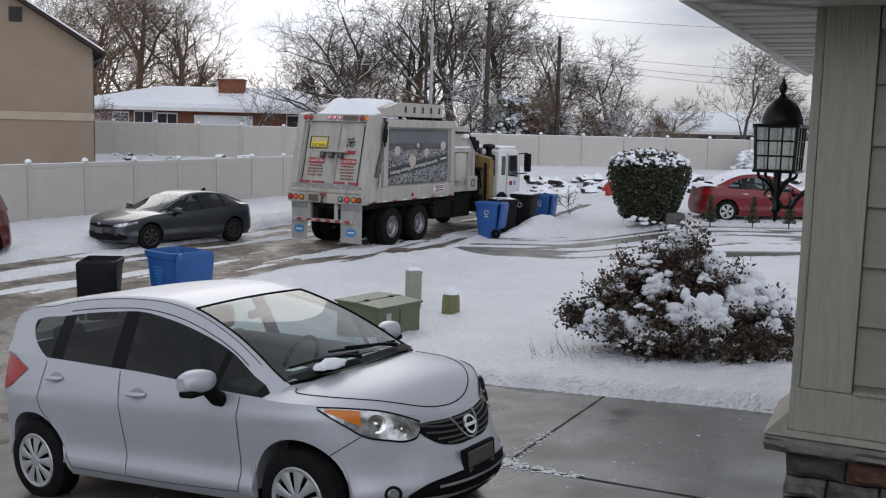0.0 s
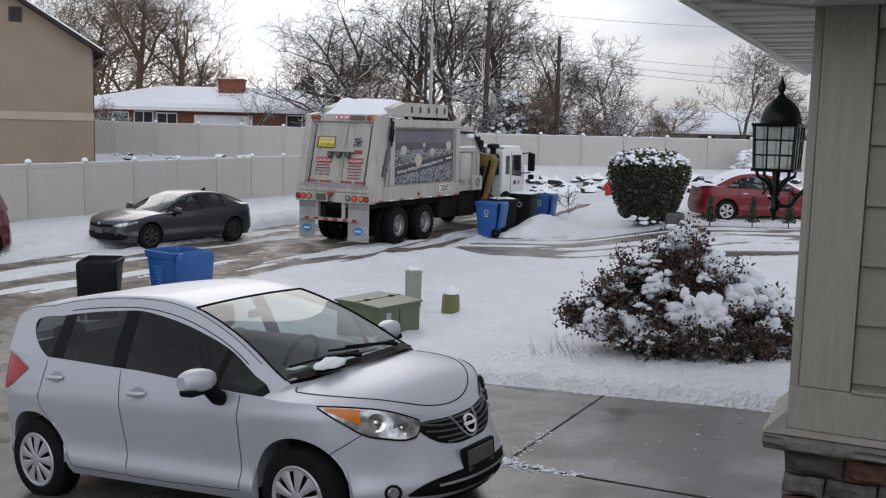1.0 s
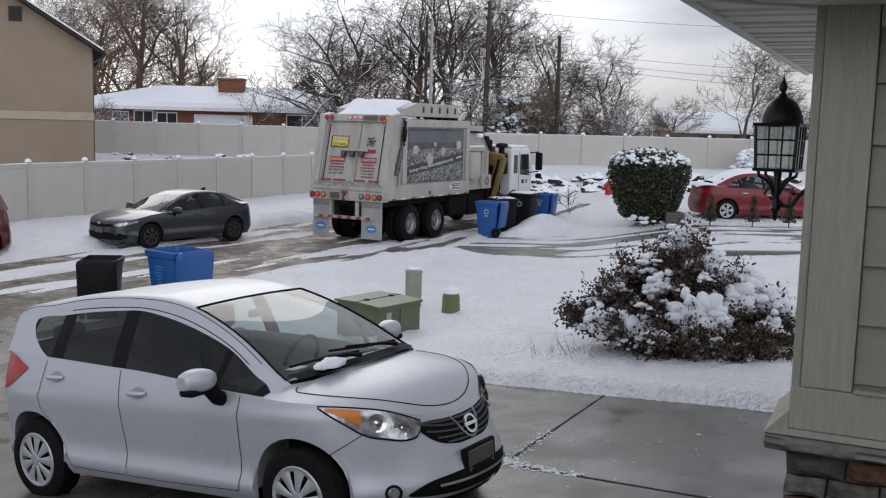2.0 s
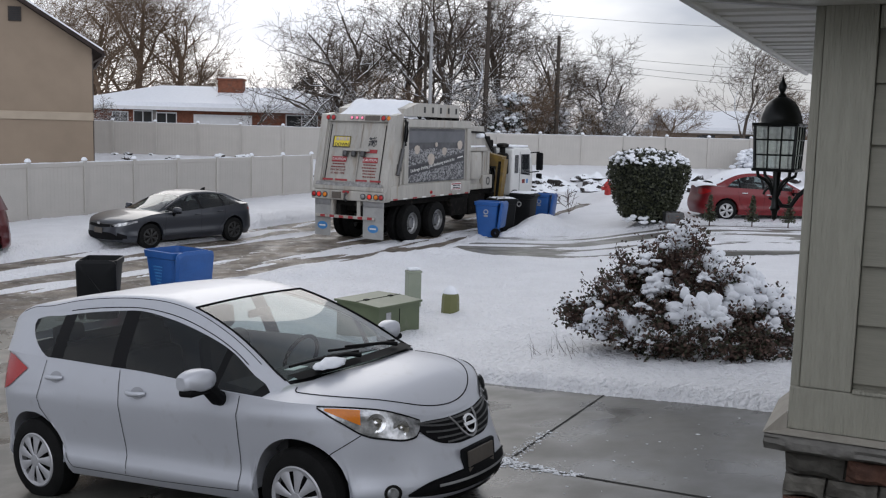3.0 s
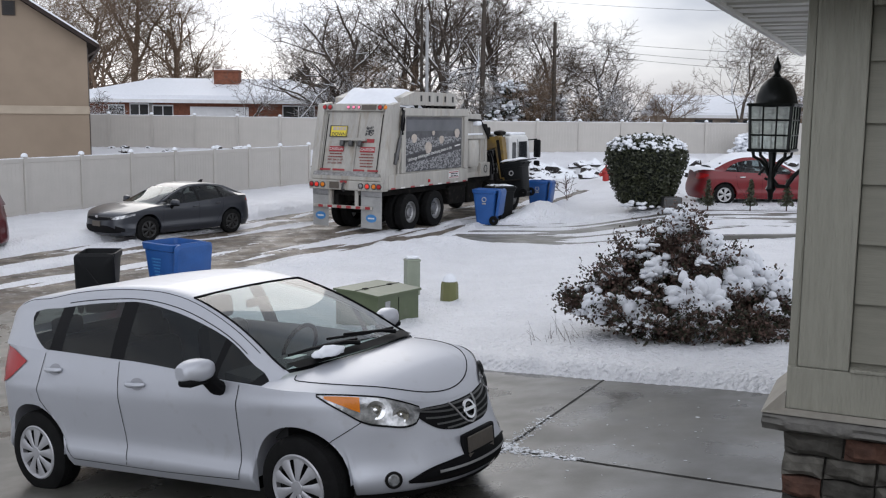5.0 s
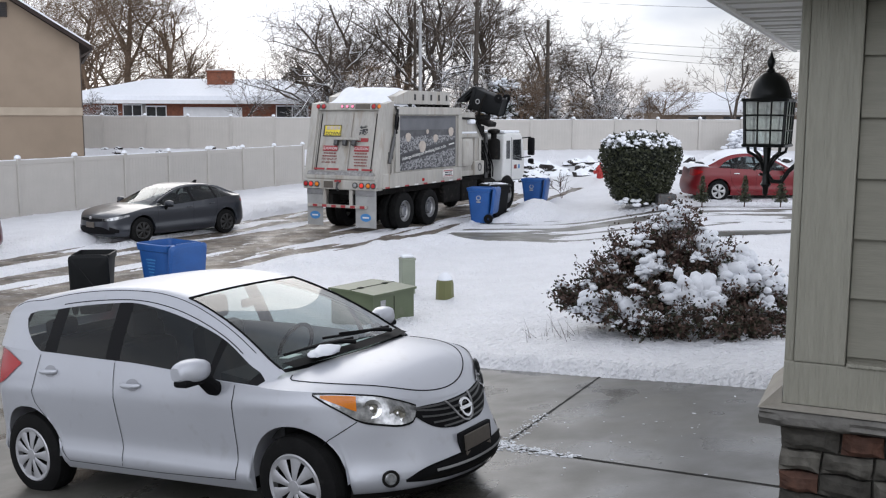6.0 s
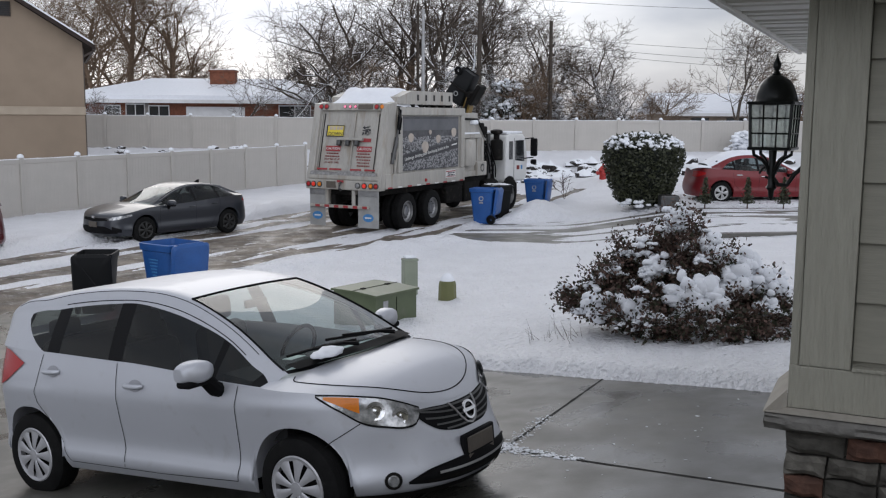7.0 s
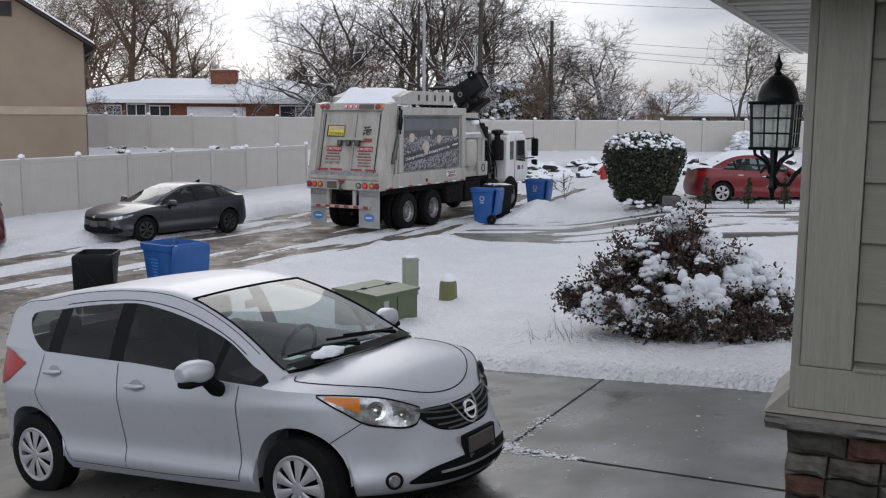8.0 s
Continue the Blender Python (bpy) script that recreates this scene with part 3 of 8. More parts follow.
# ---- buildings ----
def house_left():
    h = thing("house", "two-storey tan stucco house with a pale band and snow-edged gable roof", "house", Matrix.Translation((-13.1, 37, 0)) @ Matrix.Rotation(radians(21), 4, "Z") @ Matrix.Translation((13.1, -37, 0)))
    x1, y0, ze = -13.1, 37.0, 5.75
    mid = -20.5
    zr = ze + (x1 - mid) * 0.634
    wall = Geo().prism([(x1, -0.2), (x1, ze), (mid, zr), (2 * mid - x1, ze), (2 * mid - x1, -0.2)], "y", y0, y0 + 11)
    part("wall", wall, STUCCO_TAN, h)
    part("band", Geo().box(2 * mid - x1 - 0.03, x1 + 0.03, y0 - 0.05, y0 + 11.03, 3.12, 3.42, 0.02), STUCCO_BAND, h, "paler stucco band")
    for s in (-1, 1):
        def rx(d, up):
            return (mid + s * d, zr - d * 0.634 + up)
        e = x1 - mid + 0.42
        slab = Geo().prism([rx(0, 0.02), rx(e, 0.02), rx(e, 0.17), rx(0, 0.17)], "y", y0 - 0.45, y0 + 11.4)
        part("roof", slab, material("dark_shingle", (0.06, 0.045, 0.04), 0.9, 0, 0.3, 5, fine=30, bump=0.5), h, "dark brown roof edge")
        snow = Geo().prism([rx(0.0, 0.175), rx(e - 0.03, 0.175), rx(e - 0.06, 0.24), rx(0, 0.26)], "y", y0 - 0.40, y0 + 11.3)
        part("roof_snow", snow, SNOW_CAP, h, "thin snow on the roof")
    part("gutter", Geo().box(x1 + 0.36, x1 + 0.46, y0 - 0.3, y0 + 11, ze - 0.24, ze - 0.14, 0.02), material("brown_metal", (0.07, 0.05, 0.045), 0.5), h)
    part("downspout", Geo().box(x1 - 0.06, x1 + 0.04, y0 + 0.06, y0 + 0.15, 0, ze - 0.2, 0.01).tube([(x1 + 0.42, y0 + 0.1, ze - 0.25), (x1 + 0.02, y0 + 0.1, ze - 0.5)], 0.04, 8), material("brown_metal", (0.09, 0.07, 0.06), 0.5), h)
    vent = part("vent", Geo().box(-15.9, -15.46, y0 - 0.05, y0 + 0.02, 6.6, 7.12, 0.01), material("vent_brown", (0.06, 0.05, 0.045), 0.7), h, "dark louvred gable vent")
    for k in range(7):
        part("slat", Geo().box(-15.85, -15.51, y0 - 0.075, y0 - 0.05, 6.64 + k * 0.066, 6.68 + k * 0.066, 0.004), INTERIOR, vent)


house_left()


def house_back():
    h = thing("house", "low red-brick house under a deep snow-covered hip roof", "house")
    x0, x1, y0, y1, zb, ze = -25.5, -7.4, 70.0, 79.0, 1.0, 4.0
    part("wall", Geo().box(x0, x1, y0, y1, zb, ze, 0.0), BRICK_RED, h)
    o = 0.8
    def hip(x0, x1, y0, y1, ze, zr, run, t):
        g = Geo()
        ym = (y0 + y1) / 2
        v = [(x0, y0, ze), (x1, y0, ze), (x1, y1, ze), (x0, y1, ze), (x0 + run, ym, zr), (x1 - run, ym, zr)]
        v += [(x, y, z - t) for x, y, z in v]
        f = [(0, 1, 5, 4), (1, 2, 5), (2, 3, 4, 5), (3, 0, 4), (6, 10, 11, 7), (7, 11, 8), (8, 11, 10, 9), (9, 10, 6), (0, 6, 7, 1), (1, 7, 8, 2), (2, 8, 9, 3), (3, 9, 6, 0)]
        return g.add(v, f)
    part("roof_snow", hip(x0 - o, x1 + o, y0 - o, y1 + o, ze + 0.42, ze + 1.75, 5.0, 0.3), SNOW_CAP, h, "thick snow on the roof")
    part("roof", hip(x0 - o, x1 + o, y0 - o, y1 + o, ze + 0.115, ze + 1.44, 5.0, 0.1), TRIM_WHITE, h)
    part("fascia", Geo().box(x0 - o - 0.03, x1 + o + 0.03, y0 - o - 0.06, y0 - o, ze - 0.12, ze + 0.13, 0.01), TRIM_WHITE, h, "white fascia and gutter")
    ch = part("chimney", Geo().box(-16.6, -14.8, 72.6, 73.6, 4.6, 6.15, 0.02).box(-16.68, -14.72, 72.52, 73.68, 6.15, 6.3, 0.02), BRICK_RED, h, "wide red brick chimney")
    part("snow_cap", Geo().box(-16.6, -14.8, 72.6, 73.6, 6.3, 6.36, 0.03), SNOW_CAP, ch)
    for a, b, z0, z1 in ((-23.4, -22.3, 2.4, 3.7), (-21.9, -20.6, 2.0, 3.8), (-20.3, -18.9, 2.4, 3.7), (-11.2, -9.0, 2.7, 3.75)):
        w = part("window", Geo().box(a, b, y0 - 0.03, y0 + 0.05, z0, z1, 0.01), DARK_WINDOW, h)
        fr = Geo()
        for q in (a, (a + b) / 2, b):
            fr.box(q - 0.03, q + 0.03, y0 - 0.08, y0 - 0.03, z0 - 0.05, z1 + 0.05, 0.01)
        fr.box(a, b, y0 - 0.078, y0 - 0.032, z1 - 0.04, z1 + 0.05, 0.01)
        part("frame", fr, TRIM_WHITE, w)
    part("stone_panel", Geo().box(-25.5, -18.2, y0 - 0.04, y0 - 0.005, 1.0, 2.4, 0.01).box(-20.6, -20.3, y0 - 0.04, y0 - 0.005, 2.4, 3.9, 0.01), material("pale_stone", (0.4, 0.38, 0.35), 0.9, 0, 0.4, 3), h)
    gd = part("garage_door", Geo().box(-17.7, -13.6, y0 - 0.05, y0 - 0.005, 1.0, 3.65, 0.01), TRIM_WHITE, h, "white garage door")
    for k in range(4):
        part("panel", Geo().box(-17.6, -13.7, y0 - 0.075, y0 - 0.052, 1.1 + k * 0.63, 1.68 + k * 0.63, 0.02), TRIM_WHITE, gd)


house_back()


def house_right():
    h = thing("house", "distant low tan house with a snow-covered roof", "house")
    part("wall", Geo().box(15.8, 27, 68, 76, 1, 3.35), material("tan_brick", (0.30, 0.24, 0.19), 0.9, 0, 0.2, 3), h)
    roof = Geo().prism([(67.2, 3.35), (72, 4.55), (76.8, 3.35), (76.8, 3.5), (72, 4.85), (67.2, 3.6)], "x", 15.2, 27.6)
    part("roof_snow", roof, SNOW_CAP, h, "snow on the roof")
    part("fascia", Geo().box(15.2, 27.6, 67.12, 67.19, 3.22, 3.42), TRIM_WHITE, h)
    for a in (17.2, 19.6, 23):
        part("window", Geo().box(a, a + 1.2, 67.95, 68.0, 2.2, 3.1), DARK_WINDOW, h)


house_right()


# ---- poles and wires ----
def pole(x, y, top, r, lean, mat, label, arms):
    p = thing("utility_pole", label, "utility pole", Matrix.Translation((x, y, 1.2)) @ pose(0, 0, 0, 0, lean, 0))
    part("shaft", Geo().tube([(0, 0, -0.5), (0, 0, (top - 1.2) / 2), (0, 0, top - 1.2)], [r * 1.15, r, r * 0.8], 12), mat, p, smooth=True)
    for z, w in arms:
        part("bracket", Geo().box(-w, w, -0.06, 0.06, z - 0.06, z + 0.06, 0.01), mat, p)
        part("insulator", Geo().lathe([(0, 0), (0.06, 0.0), (0.07, 0.08), (0.04, 0.12), (0.06, 0.16), (0, 0.2)], 8, Matrix.Translation((w, 0, z + 0.06))), STEEL_DARK, p)


pole(2.2, 57, 10.3, 0.14, 0.6, WOOD_POLE, "tall weathered wooden utility pole", [(8.7, 0.32), (8.2, 0.2)])
pole(-0.92, 57, 9.1, 0.10, 0, GALV, "slender grey metal pole", [])
pole(-1.25, 58.5, 9.6, 0.09, 0, WOOD_POLE, "thin dark wooden pole", [])
pole(6.35, 57, 8.5, 0.12, -0.4, WOOD_POLE, "wooden utility pole among bare trees", [(5.9, 0.2), (5.4, 0.25)])
for (a, b, sag) in (((2.3, 57, 9.9), (40, 57, 10.3), 0.9), ((6.3, 57, 7.6), (44, 57, 7.5), 0.8), ((6.3, 57, 7.2), (44, 57, 6.6), 0.8), ((6.3, 57, 6.9), (44, 57, 6.0), 0.8)):
    a, b = Vector(a), Vector(b)
    solo("cable", Geo().tube([a.lerp(b, i / 20) - Vector((0, 0, sag * 4 * (i / 20) * (1 - i / 20))) for i in range(21)], 0.010, 5), BLACK, "dark overhead cable strung from a pole", "cable")


# ---- refuse truck ----
TRUCK_M = Matrix.Translation((-2.425, 27.3, 0)) @ Matrix.Rotation(1.068, 4, "Z")


def wheel_parts(parent, x, y, r, width, side, rim_mat, spokes, rim_r, name="wheel", tyre_label=""):
    """A wheel whose outer face looks to side (-1: right of the vehicle)."""
    w = new(name)
    w.parent = parent
    w.location = (x, y, r)
    rot = Matrix.Rotation(radians(90), 4, "X") if side < 0 else Matrix.Rotation(radians(-90), 4, "X")
    h = width / 2
    prof = [(rim_r, -h), (r * 0.9, -h * 0.98), (r * 0.985, -h * 0.75), (r, -h * 0.4), (r * 0.993, -h * 0.37), (r * 0.993, -h * 0.3), (r, -h * 0.27), (r, h * 0.27), (r * 0.993, h * 0.3), (r * 0.993, h * 0.37),
            (r, h * 0.4), (r * 0.985, h * 0.75), (r * 0.9, h * 0.98), (rim_r * 1.03, h), (rim_r, h * 0.92)]
    part("tyre", Geo().lathe(prof, 40, rot), TYRE, w, tyre_label, smooth=40)
    g = Geo()
    if spokes:
        g.lathe([(rim_r * 1.0, h * 0.95), (rim_r * 0.96, h * 1.02), (rim_r * 0.84, h * 0.96), (rim_r * 0.84, h * 0.6)], 40, rot)
        for k in range(spokes):
            a = k * 2 * math.pi / spokes
            wd = math.pi / spokes * (0.72 if rim_mat.name.startswith("silver") else 0.60)
            rows = []
            for f, z, q in ((0.12, 1.04, 2.0), (0.35, 1.06, 1.1), (0.6, 1.03, 0.95), (0.88, 0.98, 1.0)):
                rr = rim_r * f
                rows.append([tuple(rot @ Vector((rr * math.cos(a + wd * q * s), rr * math.sin(a + wd * q * s), h * (z - (0.05 if abs(s) == 1 else 0))))) for s in (-1, -0.5, 0, 0.5, 1)])
            g.grid(rows)
        g.lathe([(rim_r * 0.22, h * 1.0), (rim_r * 0.2, h * 1.08), (0, h * 1.1)], 20, rot)
        part("rim", g, rim_mat, w, smooth=30)
        part("brake", Geo().lathe([(rim_r * 0.86, h * 0.6), (0.01, h * 0.55)], 24, rot), FRAME_BLACK, w)
    else:
        g.lathe([(rim_r, h * 0.9), (rim_r * 0.93, h * 0.93), (rim_r * 0.88, h * 0.4), (rim_r * 0.72, h * 0.2), (rim_r * 0.45, h * 0.25), (rim_r * 0.42, h * 0.62), (rim_r * 0.3, h * 0.7), (0.0, h * 0.72)], 30, rot)
        part("rim", g, rim_mat, w, smooth=30)
        b = Geo()
        for k in range(10):
            a = k * 2 * math.pi / 10
            b.lathe([(0.022, h * 0.22), (0.022, h * 0.4), (0, h * 0.4)], 6, rot @ Matrix.Translation((rim_r * 0.58 * math.cos(a), rim_r * 0.58 * math.sin(a), 0)))
        part("lug_nut", b, STEEL_DARK, w)
    return w


def bars(x, y0, y1, z0, z1, lines, mat, parent, name, axis="x", seed=1):
    """Rows of unreadable writing as plain bars on a face."""
    r = random.Random(seed)
    g = Geo()
    dz = (z1 - z0) / lines
    for i in range(lines):
        a = y0 + (y1 - y0) * r.uniform(0.0, 0.12)
        while a < y1 - 0.03:
            b = min(y1, a + r.uniform(0.06, 0.2))
            if axis == "x":
                g.box(x - 0.003, x, a, b, z0 + dz * (i + 0.2), z0 + dz * (i + 0.75))
            else:
                g.box(a, b, x - 0.003, x, z0 + dz * (i + 0.2), z0 + dz * (i + 0.75))
            a = b + 0.025
    return part(name, g, mat, parent)


def text_mesh(body, size, mat, m, parent, name="lettering"):
    cu = bpy.data.curves.new(name, "FONT")
    cu.body, cu.size, cu.extrude, cu.align_x, cu.align_y = body, size, 0.002, "CENTER", "CENTER"
    tmp = bpy.data.objects.new(name, cu)
    me = bpy.data.meshes.new_from_object(tmp)
    bpy.data.objects.remove(tmp)
    me.materials.clear()
    me.materials.append(mat)
    ob = new(name, me)
    ob.parent, ob.matrix_basis = parent, m
    return tagged(ob, kind="stuff")


def refuse_truck():
    t = thing("refuse_truck", "grimy white side-loading refuse truck with a grey billboard panel", "garbage truck", TRUCK_M)
    W = 1.2
    # body: slab sides, sloping back
    body = part("body", Geo().prism([(-0.72, 1.25), (3.35, 1.25), (3.35, 3.38), (-0.62, 3.38)], "y", -W + 0.03, W - 0.03), WHITE_TRUCK, t, "grimy white steel refuse body")
    for sg_ in (-1, 1):
        a, b = sorted((sg_ * (W + 0.045), sg_ * (W - 0.035)))
        for x in (-0.58, 3.13):
            part("side_post", Geo().box(x, x + 0.22, a, b, 1.625, 3.195, 0.02), WHITE_TRUCK, body)
        part("top_rail", Geo().box(-0.6, 3.36, a, b, 3.2, 3.42, 0.02), WHITE_TRUCK, body)
        part("bottom_rail", Geo().box(-1.25, 3.36, a - 0.004, b + 0.004, 1.22, 1.62, 0.02), WHITE_TRUCK, body)
    # billboard
    sg = part("billboard", Geo().box(-0.42, 2.98, -W - 0.012, -W + 0.03, 1.66, 3.17, 0.006), DECAL_GREY, body, "grey printed billboard with pale heaps")
    r = random.Random(3)
    flecks = Geo()
    for _ in range(1500):
        x, z = r.uniform(-0.38, 2.92), r.uniform(1.69, 2.60)
        if abs(z - (1.98 + (x + 0.4) * 0.115)) < 0.14:
            continue
        s = r.uniform(0.012, 0.034)
        a = r.uniform(0, 3.1)
        q = [(x + s * math.cos(a + k * 2.1) * 1.3, z + s * math.sin(a + k * 2.1)) for k in range(3)]
        flecks.prism(q, "y", -W - 0.018, -W - 0.012)
    tagged(part("fleck", flecks, DECAL_PALE, sg), kind="stuff")
    part("banner", Geo().prism([(-0.40, 1.86), (2.94, 2.26), (2.94, 2.46), (-0.40, 2.08)], "y", -W - 0.021, -W - 0.013), DECAL_DARK, sg)
    slope = Matrix.Translation((1.05, -W - 0.024, 2.135)) @ Matrix.Rotation(math.atan(0.119), 4, "Y").inverted() @ pose(0, 0, 0, 90)
    text_mesh("Underage drinking puts developing brains in the", 0.133, WHITE_PLAIN, slope, sg)
    part("writing", Geo().prism([(2.52, 2.30), (2.86, 2.34), (2.86, 2.38), (2.52, 2.34)], "y", -W - 0.026, -W - 0.021), WHITE_PLAIN, sg)
    blobs = Geo()
    for x, z, s in ((0.12, 2.58, 0.15), (0.92, 2.30, 0.2), (1.22, 2.72, 0.08), (1.70, 2.52, 0.14), (2.66, 2.70, 0.16)):
        blobs.prism([(x + s * math.cos(k * 0.7) * (1 + 0.2 * math.sin(k * 2.3)), z + s * 0.85 * math.sin(k * 0.7)) for k in range(9)], "y", -W - 0.024, -W - 0.014)
    for piece in islands(blobs):
        part("picture", piece, DECAL_BUFF, sg)
    part("sky_strip", Geo().box(-0.36, 2.92, -W - 0.017, -W - 0.011, 2.78, 3.1), material("billboard_sky", (0.16, 0.165, 0.18), 0.45, 0, 0.3, 1.5), sg)
    lab = part("notice", Geo().box(2.1, 2.72, -W - 0.058, -W - 0.05, 1.36, 1.58), WHITE_PLAIN, body)
    part("notice_border", Geo().box(2.12, 2.7, -W - 0.061, -W - 0.058, 1.53, 1.56).box(2.12, 2.7, -W - 0.061, -W - 0.058, 1.38, 1.40), RED_PAINT, lab)
    bars(-W - 0.058, 2.18, 2.66, 1.40, 1.53, 2, INK, lab, "writing", axis="y", seed=5)
    for k in range(9):
        part("reflector_strip", Geo().box(-1.15 + k * 0.52, -0.93 + k * 0.52, -W - 0.056, -W - 0.05, 1.225, 1.265), RED_PAINT if k % 2 == 0 else WHITE_PLAIN, body)
    part("marker_lamp", Geo().lathe([(0.05, 0), (0.045, 0.03), (0, 0.04)], 12, Matrix.Translation((0.9, -W - 0.05, 1.36)) @ pose(0, 0, 0, 90)), RED, body)
    # roof hood with round-ended slots, snow on the roof
    hood = part("roof_hood", Geo().prism([(-0.35, 3.5), (2.75, 3.5), (2.75, 3.88), (0.35, 3.88), (-0.35, 3.7)], "y", -1.12, 1.12), WHITE_TRUCK, t, "white slotted roof hood")
    for k in range(5):
        x = 0.62 + k * 0.47
        part("slot", Geo().box(x, x + 0.1, -1.126, -1.118, 3.61, 3.78, 0.02), INTERIOR, hood)
    for k in range(6):
        part("foot", Geo().box(0.35 + k * 0.45, 0.5 + k * 0.45, -1.12, 1.12, 3.36, 3.51), FRAME_BLACK, hood)
    rows = []
    for i in range(26):
        x = -1.0 + i * 0.09
        row = []
        for j in range(21):
            y = -1.1 + j * 0.11
            h = (0.03 + 0.52 * float(smoothstep(-1.05, 0.15, x)) * float(smoothstep(-0.02, 0.4, 1.12 - abs(y)))) * (1 - 0.95 * float(smoothstep(0.5, 1.2, x))) + 0.12 * (float(ripple(x * 2.5, y * 2.5, 3)) - 0.45)
            row.append((x, y, 3.40 + max(h, 0.005)))
        rows.append(row)
    part("roof_snow", Geo().grid(rows), SNOW_CAP, t, "deep snow drift on the roof", smooth=60)
    # tailgate leaning forward
    def tx(z):
        return -1.35 + (z - 1.5) * 0.235
    tg = part("tailgate", Geo().prism([(tx(1.45), 1.45), (tx(3.5), 3.52), (-0.62, 3.52), (-0.62, 1.3), (tx(1.45), 1.3)], "y", -1.02, 1.02), WHITE_TRUCK, t, "grimy white tailgate leaning forward")
    for s in (-1, 1):
        y0, y1 = (s * 1.0, s * 1.22) if s > 0 else (s * 1.22, s * 1.0)
        part("tailgate_post", Geo().prism([(tx(1.3) - 0.1, 1.25), (tx(3.3) - 0.1, 3.5), (tx(3.5) + 0.25, 3.56), (tx(1.3) + 0.5, 1.25)], "y", y0, y1), WHITE_TRUCK, tg)
    def on_tail(y, z, off=0.0):
        return Matrix.Translation((tx(z) - off, y, z)) @ Matrix.Rotation(radians(-90), 4, "Z") @ Matrix.Rotation(radians(90 - 13.2), 4, "X")
    head = part("lamp_bar", Geo().box(-1.14, 1.14, -0.09, 0.09, 0, 0.06, 0.015, on_tail(0, 3.40, 0.05)), WHITE_TRUCK, tg)
    def lens(y, z, r, mat, par, off=0.06, ring=True):
        m = on_tail(y, z, off)
        part("lamp", Geo().lathe([(r * 1.25, 0), (r * 1.2, 0.02), (r, 0.025), (r * 0.8, 0.045), (0, 0.05)], 14, m), mat, par, smooth=40)
        if ring:
            part("lamp_ring", Geo().lathe([(r * 1.42, 0), (r * 1.4, 0.022), (r * 1.15, 0.022), (r * 1.15, 0)], 14, m), STEEL_DARK, par)
    for y, mat in ((1.0, RED), (0.82, RED), (-0.82, RED), (-1.0, AMBER)):
        lens(y, 3.42, 0.055, mat, head, 0.12)
    for y in (0.2, 0.03, -0.14):
        lens(y, 3.42, 0.034, PINK_LIT, head, 0.12)
    part("plate", Geo().box(-0.24, 0.24, -0.07, 0.07, 0, 0.01, 0.004, on_tail(-0.46, 3.42, 0.115)), PLATE, head)
    # inner panel edge, handle bar, chute lips, streaks
    for y in (-0.98, 0.98, -0.12):
        part("seam_bar", Geo().box(-0.02, 0.02, -0.9, 0.9, 0, 0.03, 0.008, on_tail(y, 2.4, 0.02)), WHITE_TRUCK, tg)
    # thin black strips laid on the panel as the shadow along its edges
    for y in (-0.95, 0.97):
        part("edge_shadow_gap", Geo().box(-0.012, 0.012, -0.85, 0.85, 0, 0.012, 0.002, on_tail(y * 0.93, 2.4, 0.01)), FRAME_BLACK, tg)
    hk = part("latch_hook", Geo().box(-0.42, 0.42, -0.03, 0.05, 0, 0.12, 0.02, on_tail(-0.05, 2.52, 0.02)), WHITE_TRUCK, tg)
    for y in (0.28, 0.0, -0.3):
        part("hook", Geo().box(-0.06, 0.06, -0.14, 0.02, 0.02, 0.14, 0.03, on_tail(y, 2.48, 0.02)), STEEL_DARK, hk)
    ys = part("yellow_sign", Geo().box(-0.29, 0.29, -0.16, 0.16, 0, 0.012, 0.004, on_tail(0.5, 2.76, 0.02)), SIGN_YELLOW, tg, "yellow and black sign")
    part("sign_border", Geo().box(-0.29, -0.25, -0.16, 0.16, 0.012, 0.016, 0, on_tail(0.5, 2.76, 0.02)).box(-0.25, 0.29, -0.16, -0.135, 0.012, 0.016, 0, on_tail(0.5, 2.76, 0.02)).box(0.27, 0.29, -0.16, 0.16, 0.012, 0.016, 0, on_tail(0.5, 2.76, 0.02)).box(-0.25, 0.29, 0.14, 0.16, 0.012, 0.016, 0, on_tail(0.5, 2.76, 0.02)), INK, ys)
    def face(y, z, off):
        return Matrix.Translation((tx(z) - off, y, z)) @ Matrix.Rotation(radians(-90), 4, "Z") @ Matrix.Rotation(radians(90 - 13.2), 4, "X")
    for k in range(4):
        part("writing", Geo().box(-0.21 + k * 0.115, -0.115 + k * 0.115, 0.03, 0.125, 0.012, 0.016, 0, on_tail(0.48, 2.76, 0.02)), DECAL_BUFF, ys)
    text_mesh("DOWN", 0.14, INK, face(0.48, 2.68, 0.036), ys)
    cau = []
    for y in (0.5, -0.52):
        c = part("caution_sign", Geo().box(-0.24, 0.24, -0.075, 0.075, 0, 0.008, 0.003, on_tail(y, 2.28, 0.02)), RED_PAINT, tg, "red caution sign")
        text_mesh("CAUTION", 0.10, WHITE_PLAIN, face(y, 2.28, 0.031), c)
        g = Geo()
        rr = random.Random(int(y * 10))
        if y > 0:
            text_mesh("MAY BACK UP", 0.078, RED_DARK, face(y, 1.99, 0.024), tg)
            text_mesh("AT ANY TIME", 0.078, RED_DARK, face(y, 1.90, 0.024), tg)
        for i in range(2 if y > 0 else 5):
            a = -0.24 + rr.uniform(0, 0.06)
            while a < 0.2:
                b = min(0.24, a + rr.uniform(0.025, 0.07))
                g.box(a, b, -0.016, 0.016, 0, 0.006, 0, on_tail(y, 2.15 - i * 0.08, 0.018))
